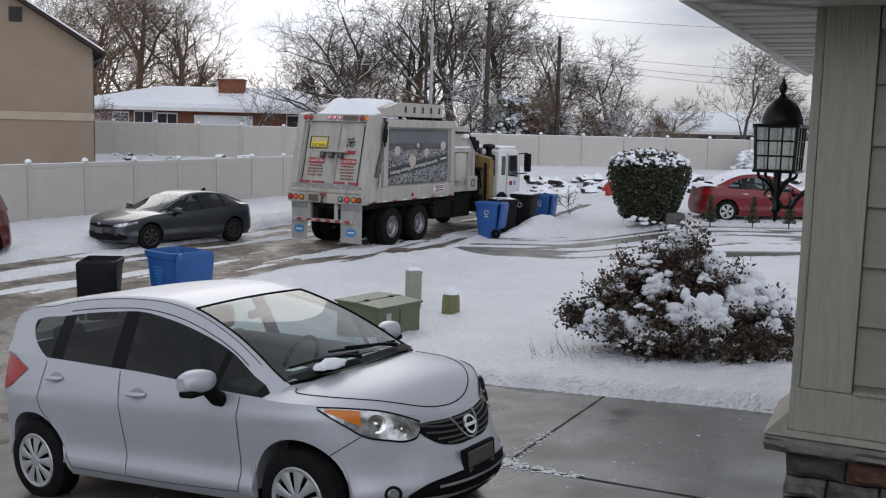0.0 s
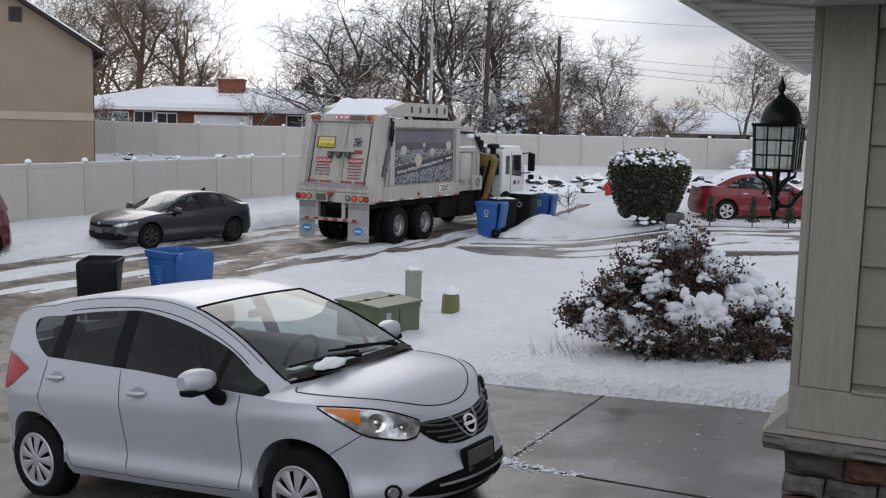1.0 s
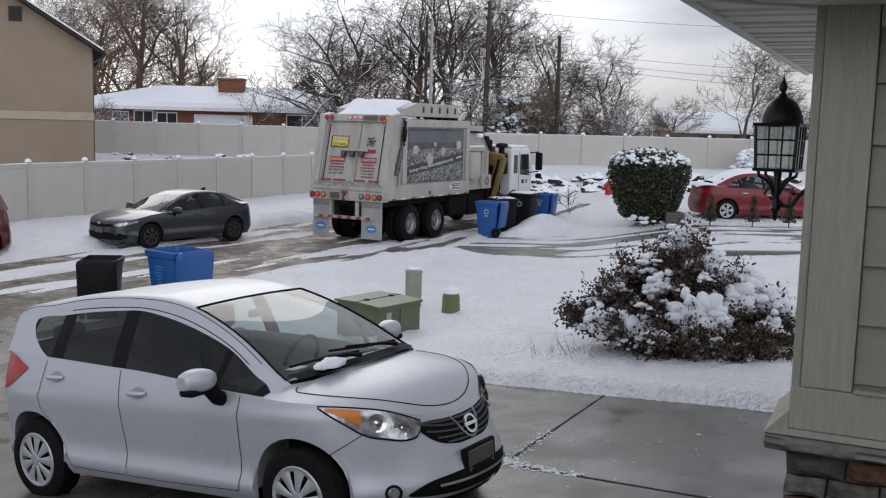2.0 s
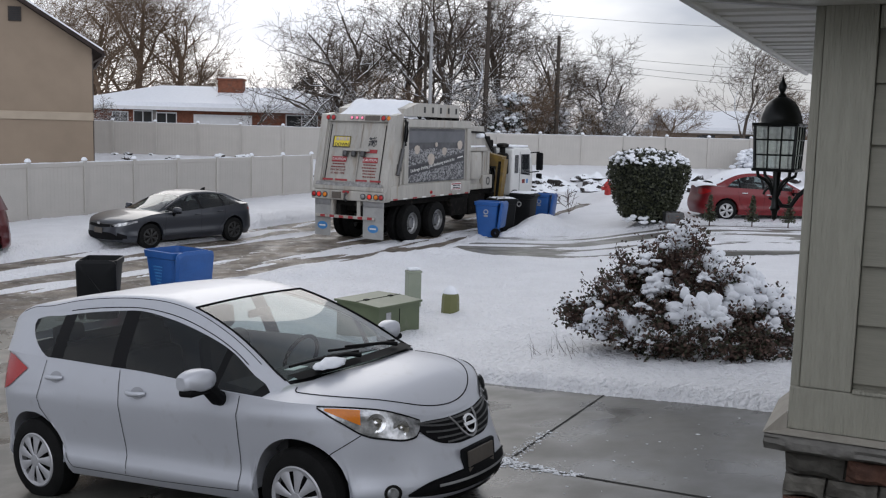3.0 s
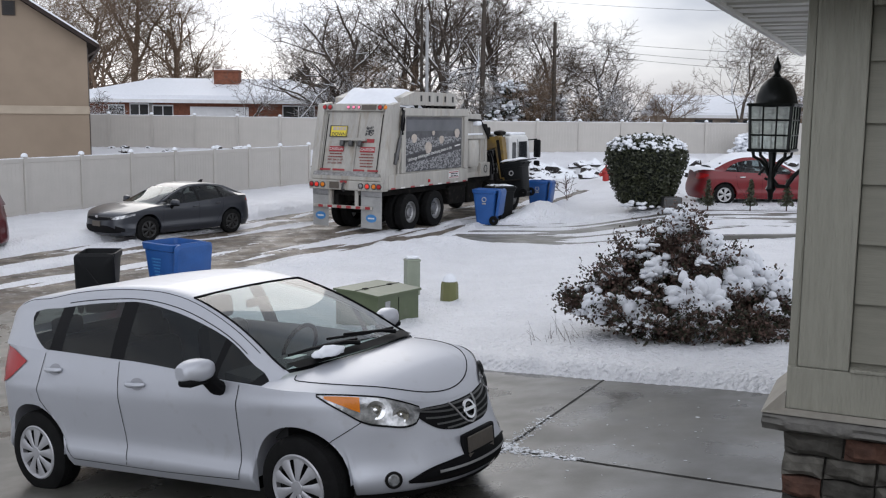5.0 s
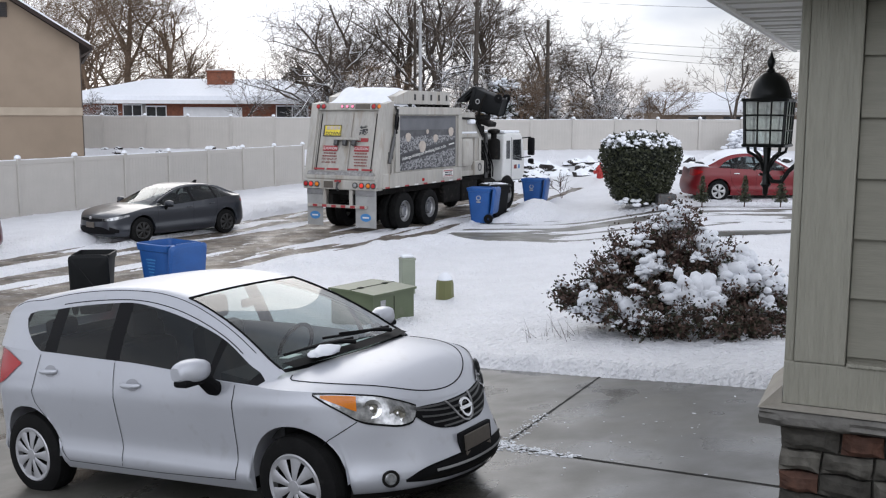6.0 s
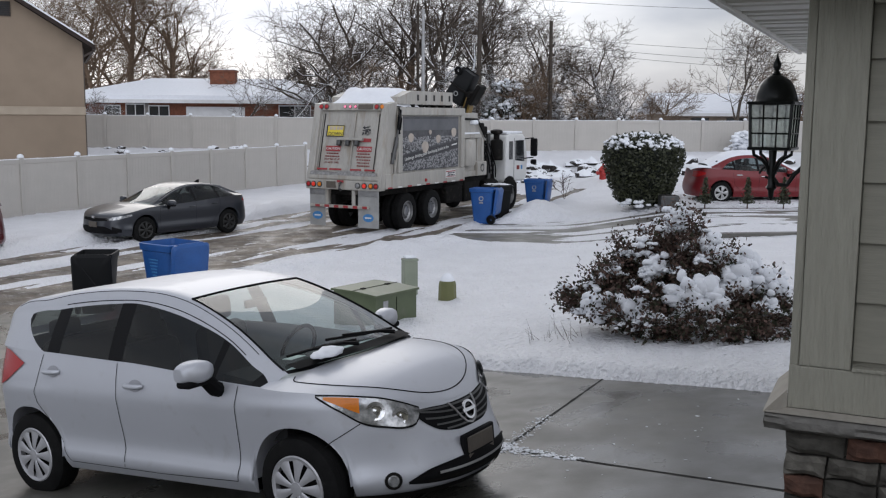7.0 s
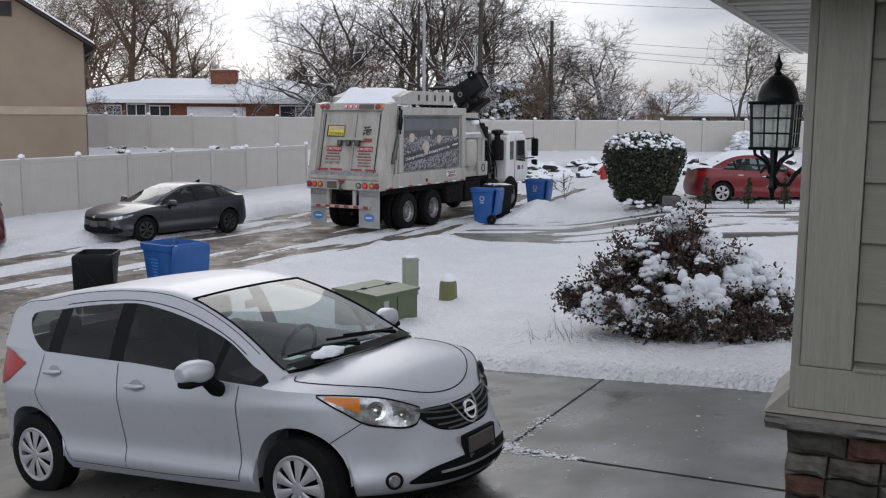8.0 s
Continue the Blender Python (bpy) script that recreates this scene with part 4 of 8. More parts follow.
                a = b + 0.02
        tagged(part("writing", g, RED_DARK, tg), kind="stuff")
    part("red_strip", Geo().box(-0.2, 0.2, -0.05, 0.05, 0, 0.006, 0, on_tail(-0.5, 2.52, 0.018)), RED_PAINT, tg)
    g = Geo()
    r = random.Random(9)
    for i in range(9):
        for j in range(9):
            if r.random() < 0.5:
                g.box(-0.13 + i * 0.029, -0.104 + i * 0.029, -0.13 + j * 0.029, -0.104 + j * 0.029, 0, 0.004, 0, on_tail(-0.52, 2.78, 0.018))
    tagged(part("dark_label", g, INK, tg), kind="stuff")
    for y in (0.82, 0.35, -0.3, -0.8):
        part("reflector_strip", Geo().box(-0.2, 0.2, -0.025, 0.025, 0, 0.006, 0, on_tail(y, 1.72, 0.02)), RED_PAINT, tg)
    # hopper lip and bumper with lamps
    bp = part("bumper", Geo().box(-1.52, -1.2, -1.2, 1.2, 1.18, 1.44, 0.02), WHITE_TRUCK, t, "white rear bumper with round lamps")
    part("lip", Geo().box(-1.50, -1.1, -1.12, 1.12, 1.44, 1.58, 0.04), WHITE_TRUCK, bp)
    lip_snow = Geo()
    rows = []
    for i in range(40):
        y = -1.08 + i * 0.0554
        h = 0.03 + 0.09 * float(ripple(y * 4, 1.3, 3))
        rows.append([(-1.5, y, 1.57), (-1.46, y, 1.57 + h), (-1.34, y, 1.58 + h * 1.3), (-1.25, y, 1.58)])
    part("slush", lip_snow.grid(rows), material("grey_slush", (0.45, 0.44, 0.43), 0.7, 0, 0.4, 12, fine=40, bump=0.6), bp, smooth=60)
    def blens(y, mat, r=0.062):
        m = Matrix.Translation((-1.52, y, 1.31)) @ pose(0, 0, 0, 0, -90, 0)
        part("lamp", Geo().lathe([(r * 1.0, 0.0), (r, 0.02), (r * 0.8, 0.04), (0, 0.045)], 14, m), mat, bp, smooth=40)
        part("lamp_ring", Geo().lathe([(r * 1.35, 0), (r * 1.3, 0.025), (r * 1.05, 0.025), (r * 1.05, 0)], 14, m), STEEL_DARK, bp)
    for y, mat in ((1.1, RED), (0.93, RED_LIT), (0.73, AMBER), (-0.52, STEEL), (-0.73, RED_LIT), (-0.94, AMBER), (-1.1, RED)):
        blens(y, mat)
    part("plate", Geo().box(-1.54, -1.52, 0.2, 0.5, 1.22, 1.4), PLATE, bp)
    part("tow_hook", Geo().tube([(-1.5, 0.02, 1.4), (-1.6, 0.02, 1.34), (-1.62, 0.02, 1.22), (-1.54, 0.02, 1.17)], 0.035, 8), STEEL_DARK, bp)
    part("red_tag", Geo().box(-1.545, -1.52, -0.06, 0.14, 1.38, 1.44), RED_PAINT, bp)
    for y in (0.55, -0.32):
        part("hanger", Geo().box(-1.45, -1.3, y - 0.05, y + 0.05, 0.72, 1.2, 0.01), WHITE_TRUCK, bp)
    cb = part("guard_bar", Geo().box(-1.5, -1.42, -0.85, 1.08, 0.68, 0.76, 0.01), WHITE_TRUCK, t, "red and white striped guard bar")
    for k in range(6):
        part("stripe", Geo().box(-1.506, -1.5, -0.8 + k * 0.31, -0.65 + k * 0.31, 0.685, 0.755), RED_PAINT, cb)
    for y0, y1, lean in ((0.62, 1.14, 0.0), (-1.12, -0.46, 0.02)):
        f = part("mud_flap", Geo().box(-1.42, -1.40, y0, y1, 0.16, 1.2, 0.004), material("grey_flap", (0.40, 0.40, 0.39), 0.6, 0, 0.2, 3), t, "pale grey mud flap with a blue mark")
        ym = (y0 + y1) / 2
        part("mark", Geo().prism([(ym + 0.17 * math.cos(k * 0.3927), 0.44 + 0.11 * math.sin(k * 0.3927)) for k in range(16)], "x", -1.425, -1.42), BLUE_DECAL, f)
        part("mark_letters", Geo().box(-1.429, -1.425, ym - 0.1, ym + 0.1, 0.42, 0.46), WHITE_PLAIN, f)
        part("flap_bracket", Geo().box(-1.435, -1.4, y0, y1, 1.02, 1.2, 0.01), STEEL, f)
    # hydraulic rams and hoses beside the tailgate
    for s in (-1, 1):
        part("ram", Geo().tube([(-0.98, s * 1.27, 1.9), (-0.72, s * 1.27, 2.6)], 0.05, 10).tube([(-0.72, s * 1.27, 2.6), (-0.5, s * 1.27, 3.35)], 0.03, 10), STEEL_DARK, t, smooth=True)
        part("hose", Geo().tube([(-0.6, s * 1.26, 3.4), (-0.72, s * 1.33, 3.15), (-0.70, s * 1.30, 2.9), (-0.6, s * 1.28, 2.7)], 0.03, 8).tube([(-0.52, s * 1.26, 3.35), (-0.62, s * 1.35, 3.1), (-0.6, s * 1.3, 2.8)], 0.025, 8), BLACK, t, smooth=True)
        part("grab_rail", Geo().tube([(-0.9, s * 1.25, 1.6), (-0.9, s * 1.31, 1.65), (-0.74, s * 1.31, 2.3), (-0.74, s * 1.25, 2.35)], 0.02, 8), WHITE_TRUCK, t, smooth=True)
        part("side_box", Geo().box(-0.95, -0.75, s * 1.22 - 0.04, s * 1.22 + 0.04, 2.0, 2.2, 0.02), STEEL_DARK, t)
    # packer section in front of the body
    pk = part("packer_body", Geo().prism([(3.35, 1.3), (5.0, 1.3), (5.0, 2.55), (4.55, 3.15), (3.35, 3.15)], "y", -1.08, 1.08), WHITE_TRUCK, t, "white packer section")
    part("hopper_top", Geo().box(3.4, 5.0, 0.2, 1.1, 2.6, 3.3, 0.03).box(3.4, 4.5, -1.1, -0.95, 3.05, 3.28, 0.02), WHITE_TRUCK, pk)
    part("canopy_edge", Geo().tube([(3.4, -1.14, 3.1), (4.4, -1.14, 3.08), (5.0, -1.14, 2.5)], 0.035, 8), FRAME_BLACK, pk)
    part("tank", Geo().lathe([(0, 0), (0.26, 0.02), (0.3, 0.1), (0.3, 0.75), (0.26, 0.85), (0, 0.88)], 20, Matrix.Translation((3.75, -1.08, 1.62))), WHITE_TRUCK, pk, smooth=40)
    part("step_ledge", Geo().box(3.4, 4.6, -1.2, -1.05, 2.5, 2.62, 0.02), WHITE_TRUCK, pk)
    part("corner_box", Geo().box(4.3, 5.0, -1.2, -1.05, 1.3, 1.75, 0.03), WHITE_TRUCK, pk)
    for k in range(5):
        part("panel_rib", Geo().box(3.5 + k * 0.32, 3.54 + k * 0.32, -1.105, -1.075, 1.78, 2.48, 0.008), WHITE_TRUCK, pk)
    part("grab_handle", Geo().tube([(3.62, -1.1, 1.8), (3.58, -1.2, 1.85), (3.58, -1.2, 2.35), (3.62, -1.1, 2.4)], 0.018, 8), FRAME_BLACK, pk, smooth=True)
    part("lower_skirt", Geo().box(3.4, 4.95, -1.14, -1.06, 1.3, 1.48, 0.02), WHITE_TRUCK, pk)
    part("ledge_snow", Geo().box(3.42, 4.5, -1.19, -1.06, 2.62, 2.68, 0.03).box(4.0, 4.3, -1.25, -1.0, 2.92, 3.06, 0.05), SNOW_CAP, pk)
    part("mark", Geo().lathe([(0.13, 0), (0.13, 0.006), (0.09, 0.006), (0.09, 0)], 16, Matrix.Translation((4.65, -1.21, 1.55)) @ pose(0, 0, 0, 90)), STEEL_DARK, pk)
    part("exhaust", Geo().tube([(5.2, 0.75, 1.0), (5.2, 0.75, 3.3)], 0.09, 12), STEEL, t, smooth=True)
    # chassis
    ch = part("chassis", Geo().box(-1.4, 8.0, -0.45, -0.3, 0.75, 1.05, 0.02).box(-1.4, 8.0, 0.3, 0.45, 0.75, 1.05, 0.02).box(-1.3, 5.0, -0.95, 0.95, 1.02, 1.26, 0.02), FRAME_BLACK, t)
    for x in (0, 1.45, 6.9):
        part("axle", Geo().tube([(x, -1.0, 0.525), (x, 1.0, 0.525)], 0.12 if x < 5 else 0.09, 10), FRAME_BLACK, ch)
    part("tank_box", Geo().box(2.5, 3.6, -1.05, -0.45, 0.55, 1.1, 0.04).box(3.8, 4.9, -1.0, -0.45, 0.5, 1.15, 0.05).box(2.5, 4.9, 0.45, 1.05, 0.5, 1.1, 0.05), FRAME_BLACK, ch)
    part("differential", Geo().lathe([(0, -0.25), (0.2, -0.2), (0.28, 0), (0.2, 0.2), (0, 0.25)], 14, Matrix.Translation((0, 0, 0.55)) @ pose(0, 0, 0, 0, 90, 0)), FRAME_BLACK, ch, smooth=True)
    part("slush_pack", Geo().box(-1.1, -0.7, -0.35, 0.5, 0.85, 1.15, 0.1), FRAME_BLACK, ch)
    for x in (0, 1.45):
        for s in (-1, 1):
            wheel_parts(t, x, s * 1.06, 0.525, 0.27, s, STEEL, 0, 0.30)
            wheel_parts(t, x, s * 0.74, 0.525, 0.27, s, STEEL, 0, 0.30)
    for s in (-1, 1):
        wheel_parts(t, 6.9, s * 1.05, 0.525, 0.29, s, STEEL, 0, 0.30)
    # cab
    prof = [(6.62, 0.95), (8.2, 0.95), (8.4, 1.1), (8.42, 1.75), (8.25, 2.46), (8.05, 2.58), (6.9, 2.60), (6.68, 2.52)]
    cab = part("cab", Geo().prism(prof, "y", -1.12, 1.12), WHITE_PLAIN, t, "white low-entry cab with snow on its roof")
    bev = cab.modifiers.new("edge", "BEVEL")
    bev.width, bev.segments = 0.07, 3
    part("cab_snow", Geo().box(6.74, 8.05, -1.08, 1.08, 2.59, 2.67, 0.04), SNOW_CAP, cab)
    part("side_window", Geo().box(6.86, 7.16, -1.128, -1.118, 1.72, 2.34, 0.08), DARK_WINDOW, cab)
    part("side_window", Geo().prism([(7.36, 1.68), (8.14, 1.62), (8.06, 2.36), (7.36, 2.36)], "y", -1.128, -1.119), DARK_WINDOW, cab)
    part("side_window", Geo().prism([(6.9, 1.8), (8.05, 1.8), (8.0, 2.36), (6.9, 2.36)], "y", 1.119, 1.128), DARK_WINDOW, cab)
    part("windscreen", Geo().prism([(8.4, 1.78), (8.435, 1.78), (8.285, 2.43), (8.25, 2.43)], "y", -1.0, 1.0), DARK_WINDOW, cab)
    part("rear_window", Geo().box(6.605, 6.63, -0.9, -0.2, 1.9, 2.36, 0.03), DARK_WINDOW, cab)
    part("door_seam", Geo().box(7.26, 7.28, -1.126, -1.118, 1.05, 2.44), FRAME_BLACK, cab)
    part("wheel_arch", Geo().prism([(6.3, 0.9)] + [(6.9 + 0.62 * math.cos(a), 0.55 + 0.62 * math.sin(a)) for a in [math.pi - k * math.pi / 12 for k in range(13)]] + [(7.5, 0.9)], "y", -1.135, -1.115), FRAME_BLACK, cab)
    part("cab_mark", Geo().box(7.5, 7.72, -1.128, -1.12, 1.36, 1.50), RED_DARK, cab)
    part("cab_mark", Geo().box(7.85, 7.98, -1.128, -1.12, 1.36, 1.50), BLUE_DECAL, cab)
    for sg_ in (-1, 1):
        a, b = sorted((sg_ * 1.28, sg_ * 1.52))
        mr = part("mirror", Geo().box(8.25, 8.41, a, b, 1.8, 2.42, 0.05), BLACK, cab, "tall black door mirror")
        for z in (1.72, 2.40):
            part("mirror_arm", Geo().tube([(8.15, sg_ * 1.1, z), (8.3, sg_ * 1.4, z + 0.04)], 0.02, 6), BLACK, mr)
        part("lower_mirror", Geo().box(8.23, 8.39, a + 0.02, b - 0.02, 1.52, 1.69, 0.05), BLACK, mr)
    # dark machinery between packer and cab
    eng = part("engine_box", Geo().box(5.1, 6.58, -0.72, 1.0, 0.9, 2.2, 0.05), FRAME_BLACK, t, "grimy black engine housing behind the cab")
    for k in range(5):
        part("vent_slat", Geo().box(5.75, 6.5, -0.745, -0.715, 1.25 + k * 0.16, 1.33 + k * 0.16, 0.01), STEEL_DARK, eng)
    part("air_cleaner", Geo().lathe([(0, 0), (0.2, 0), (0.22, 0.04), (0.22, 0.62), (0.17, 0.68), (0.1, 0.70), (0.1, 0.86), (0.2, 0.9), (0.21, 0.98), (0.12, 1.02), (0, 1.03)], 18, Matrix.Translation((6.28, -0.92, 1.72))), FRAME_BLACK, t, "black air cleaner canister", smooth=40)
    part("exhaust_stack", Geo().tube([(5.95, -0.78, 1.1), (5.95, -0.78, 2.45), (5.9, -0.78, 2.62)], 0.075, 12), STEEL_DARK, t, smooth=True)
    part("arm_mast", Geo().prism([(5.14, 1.2), (5.62, 1.2), (5.58, 3.0), (5.20, 3.0)], "y", -0.52, -0.30), FRAME_BLACK, t, "black mast of the lifting arm")
    part("mast_pin", Geo().tube([(5.38, -0.85, 2.86), (5.38, -0.2, 2.86)], 0.11, 12), FRAME_BLACK, t, smooth=40)
    part("valve_block", Geo().box(5.55, 6.05, -0.7, -0.3, 2.55, 2.85, 0.04), FRAME_BLACK, t)
    for k in range(4):
        y = -0.80 - 0.06 * k
        part("hose", Geo().tube([(5.3 + 0.1 * k, y, 2.3), (5.45 + 0.12 * k, y - 0.12, 1.9 - 0.1 * k), (5.7 + 0.1 * k, y - 0.05, 1.45), (6.0 + 0.1 * k, y + 0.1, 1.15)], 0.022, 6), BLACK, t, smooth=True)
    part("side_tank", Geo().lathe([(0, 0), (0.24, 0.02), (0.27, 0.1), (0.27, 0.85), (0.24, 0.93), (0, 0.95)], 18, Matrix.Translation((5.3, -0.85, 0.85)) @ pose(0, 0, 0, 0, 90, 0)), FRAME_BLACK, t, smooth=40)
    return t


truck = refuse_truck()


# ---- bins ----
def bin_thing(name, mat, label, m, h=1.06, snow=0.0, lid_mat=None, hang=False):
    """A wheeled bin; its handle and wheels face +x, its front -x."""
    b = thing(name, label, "wheelie bin", m)
    def ring(z, f, dx=0.0):
        hx, hy = 0.36 * f, 0.33 * f
        pts = []
        for cx, cy, a0 in ((1, 1, 0), (-1, 1, 90), (-1, -1, 180), (1, -1, 270)):
            for k in range(4):
                a = radians(a0 + k * 30)
                pts.append((dx + cx * (hx - 0.07) + 0.07 * math.cos(a), cy * (hy - 0.07) + 0.07 * math.sin(a), z))
        return pts
    rows = [ring(0.04, 0.70, 0.02), ring(0.0, 0.74, 0.02), ring(0.05, 0.77, 0.02), ring(h * 0.86, 0.97), ring(h * 0.87, 1.03), ring(h * 0.96, 1.06), ring(h * 0.97, 1.0), ring(h * 0.2, 0.72)]
    g = Geo()
    g.grid(rows, close=True)
    g.f.append(tuple(range(16)))
    n = len(rows) * 16
    g.f.append(tuple(range(n - 16, n)))
    body = part("body", g, mat, b, smooth=40)
    lid = Geo()
    lid.grid([ring(h * 0.955, 1.09, 0.0), ring(h * 0.985, 1.1, 0.0), ring(h * 1.02, 1.0, 0.0), ring(h * 1.045, 0.6, 0.0)], close=True)
    k = len(lid.v)
    lid.f.append(tuple(range(k - 16, k)))
    if hang:
        lid.v = [tuple(Matrix.Translation((0.47, 0, h * 0.94)) @ pose(0, 0, 0, 0, 97, 0) @ Matrix.Translation((0.36, 0, -h * 0.97)) @ Vector(p)) for p in lid.v]
    ld = part("lid", lid, lid_mat or mat, b, "lid hanging open" if hang else "", smooth=30)
    if not hang:
        part("lid_rib", Geo().box(-0.3, 0.3, -0.2, -0.12, h * 1.02, h * 1.05, 0.01).box(-0.3, 0.3, 0.12, 0.2, h * 1.02, h * 1.05, 0.01), lid_mat or mat, ld)
    part("handle", Geo().tube([(0.36, -0.24, h * 0.93), (0.47, -0.24, h * 0.97), (0.47, 0.24, h * 0.97), (0.36, 0.24, h * 0.93)], 0.018, 8), mat, b)
    part("wheel", Geo().lathe([(0.04, -0.03), (0.13, -0.03), (0.14, 0), (0.13, 0.03), (0.04, 0.03)], 18, Matrix.Translation((0.30, -0.31, 0.135)) @ pose(0, 0, 0, 90)), BLACK, b, smooth=40)
    part("wheel", Geo().lathe([(0.04, -0.03), (0.13, -0.03), (0.14, 0), (0.13, 0.03), (0.04, 0.03)], 18, Matrix.Translation((0.30, 0.31, 0.135)) @ pose(0, 0, 0, 90)), BLACK, b, smooth=40)
    part("axle", Geo().tube([(0.30, -0.3, 0.135), (0.30, 0.3, 0.135)], 0.015, 6), STEEL_DARK, b)
    if snow:
        rows = []
        for i in range(13):
            x = -0.36 + i * 0.06
            row = []
            for j in range(12):
                y = -0.34 + j * 0.0618
                e = min(1.0, (0.37 - abs(x)) / 0.1, (0.345 - abs(y)) / 0.1)
                row.append((x, y, h * 0.99 + snow * (0.25 + 0.9 * max(e, 0)) * (0.7 + 0.5 * float(ripple(x * 5 + snow * 90, y * 5, 3)))))
            rows.append(row)
        part("snow_cap", Geo().grid(rows), SNOW_CAP, b, "snow lying on the lid", smooth=60)
    return b


def bin_mark(b, y, z, side=-1):
    """A pale ring mark with bars under it, on the right-hand side."""
    part("mark", Geo().lathe([(0.075, 0), (0.075, 0.004), (0.05, 0.004), (0.05, 0)], 14, Matrix.Translation((0.0, y, z)) @ pose(0, 0, 0, 84)), DECAL_PALE, b)
    part("mark_letters", Geo().box(-0.06, 0.06, y - 0.008, y - 0.002, z - 0.14, z - 0.1), DECAL_PALE, b)


def set_bin(name, mat, label, x, y, yaw, h, snow, z=None, hang=False):
    zz = float(lie(x, y)) + 0.02 if z is None else z
    return bin_thing(name, mat, label, Matrix.Translation((x, y, zz)) @ Matrix.Rotation(radians(yaw), 4, "Z"), h, snow, None, hang)


near_blue = set_bin("recycling_bin", BLUE_BIN, "bright blue recycling bin standing by the drive", -4.22, 15.5, -36, 1.12, 0.0, 0.13, True)
for k in range(6):
    part("mark_letters", Geo().box(-0.15 + 0.012 * (5 - k), 0.07 - 0.012 * (5 - k), -0.300 - 0.004 * k, -0.294 - 0.004 * k, 0.70 - 0.05 * (5 - k) + 0.12, 0.72 - 0.05 * (5 - k) + 0.12), BLUE_DECAL, near_blue)
near_black = set_bin("waste_bin", BLACK_BIN, "black waste bin with a bar handle by the drive", -5.39, 15.5, -84, 1.0, 0.0, 0.1, True)
near_black.matrix_basis = near_black.matrix_basis @ Matrix.Diagonal((0.84, 0.84, 0.98, 1))
bin_a = set_bin("recycling_bin", BLUE_BIN, "blue recycling bin with snow on its lid beside the truck", 1.35, 29.4, -18, 1.08, 0.0, None, True)
bin_mark(bin_a, -0.315, 0.75)
bin_b = set_bin("waste_bin", BLACK_BIN, "dark bin with snowy lid between the blue bins", 1.80, 30.35, 25, 1.06, 0.06)
bin_d = set_bin("recycling_bin", BLUE_BIN, "blue recycling bin at the row's far end", 3.35, 34.0, -18, 1.05, 0.0, None, True)
bin_mark(bin_d, -0.315, 0.75)
for b_ in (bin_a, bin_b, bin_d):
    tagged(b_, group="bins at the kerb")
BIN_C_M = Matrix.Translation((2.6, 32.0, 0.03)) @ Matrix.Rotation(radians(-29), 4, "Z")
bin_c = bin_thing("waste_bin", BLACK_BIN, "black waste bin that the truck's arm lifts and empties", BIN_C_M, 1.12, 0.0)
part("mark", Geo().lathe([(0.085, 0), (0.085, 0.004), (0.055, 0.004), (0.055, 0)], 14, Matrix.Translation((-0.02, -0.325, 0.8)) @ pose(0, 0, 0, 84)), DECAL_PALE, bin_c)
tagged(bin_c, group="bins at the kerb")
bin_c_lid = [o for o in bin_c.children if o.name.startswith("lid")][0]
rows = []
for i in range(13):
    x = -0.36 + i * 0.06
    rows.append([(x, y, 0.01 + 0.075 * (0.2 + 0.9 * max(min(1.0, (0.37 - abs(x)) / 0.1, (0.345 - abs(y)) / 0.1), 0)) * (0.7 + 0.5 * float(ripple(x * 5 + 3, y * 5, 3)))) for y in [-0.34 + j * 0.0618 for j in range(12)]])
lid_snow = solo("snow_slab", Geo().grid(rows), SNOW_CAP, "slab of snow that lay on a bin lid", "snow", m=BIN_C_M @ Matrix.Translation((0, 0, 1.12)), smooth=60)


# ---- cars ----
def curve(pts):
    """A smooth curve through (u, v) points, flat-ended."""
    us = np.array([p[0] for p in pts], float)
    vs = np.array([p[1] for p in pts], float)
    if us[0] > us[-1]:
        us, vs = us[::-1], vs[::-1]
    m = np.gradient(vs, us)

    def f(u):
        u = float(min(max(u, us[0]), us[-1]))
        i = int(min(max(np.searchsorted(us, u) - 1, 0), len(us) - 2))
        h = us[i + 1] - us[i]
        t = (u - us[i]) / h
        return (2 * t ** 3 - 3 * t * t + 1) * vs[i] + (t ** 3 - 2 * t * t + t) * h * m[i] + (3 * t * t - 2 * t ** 3) * vs[i + 1] + (t ** 3 - t * t) * h * m[i + 1]
    return f


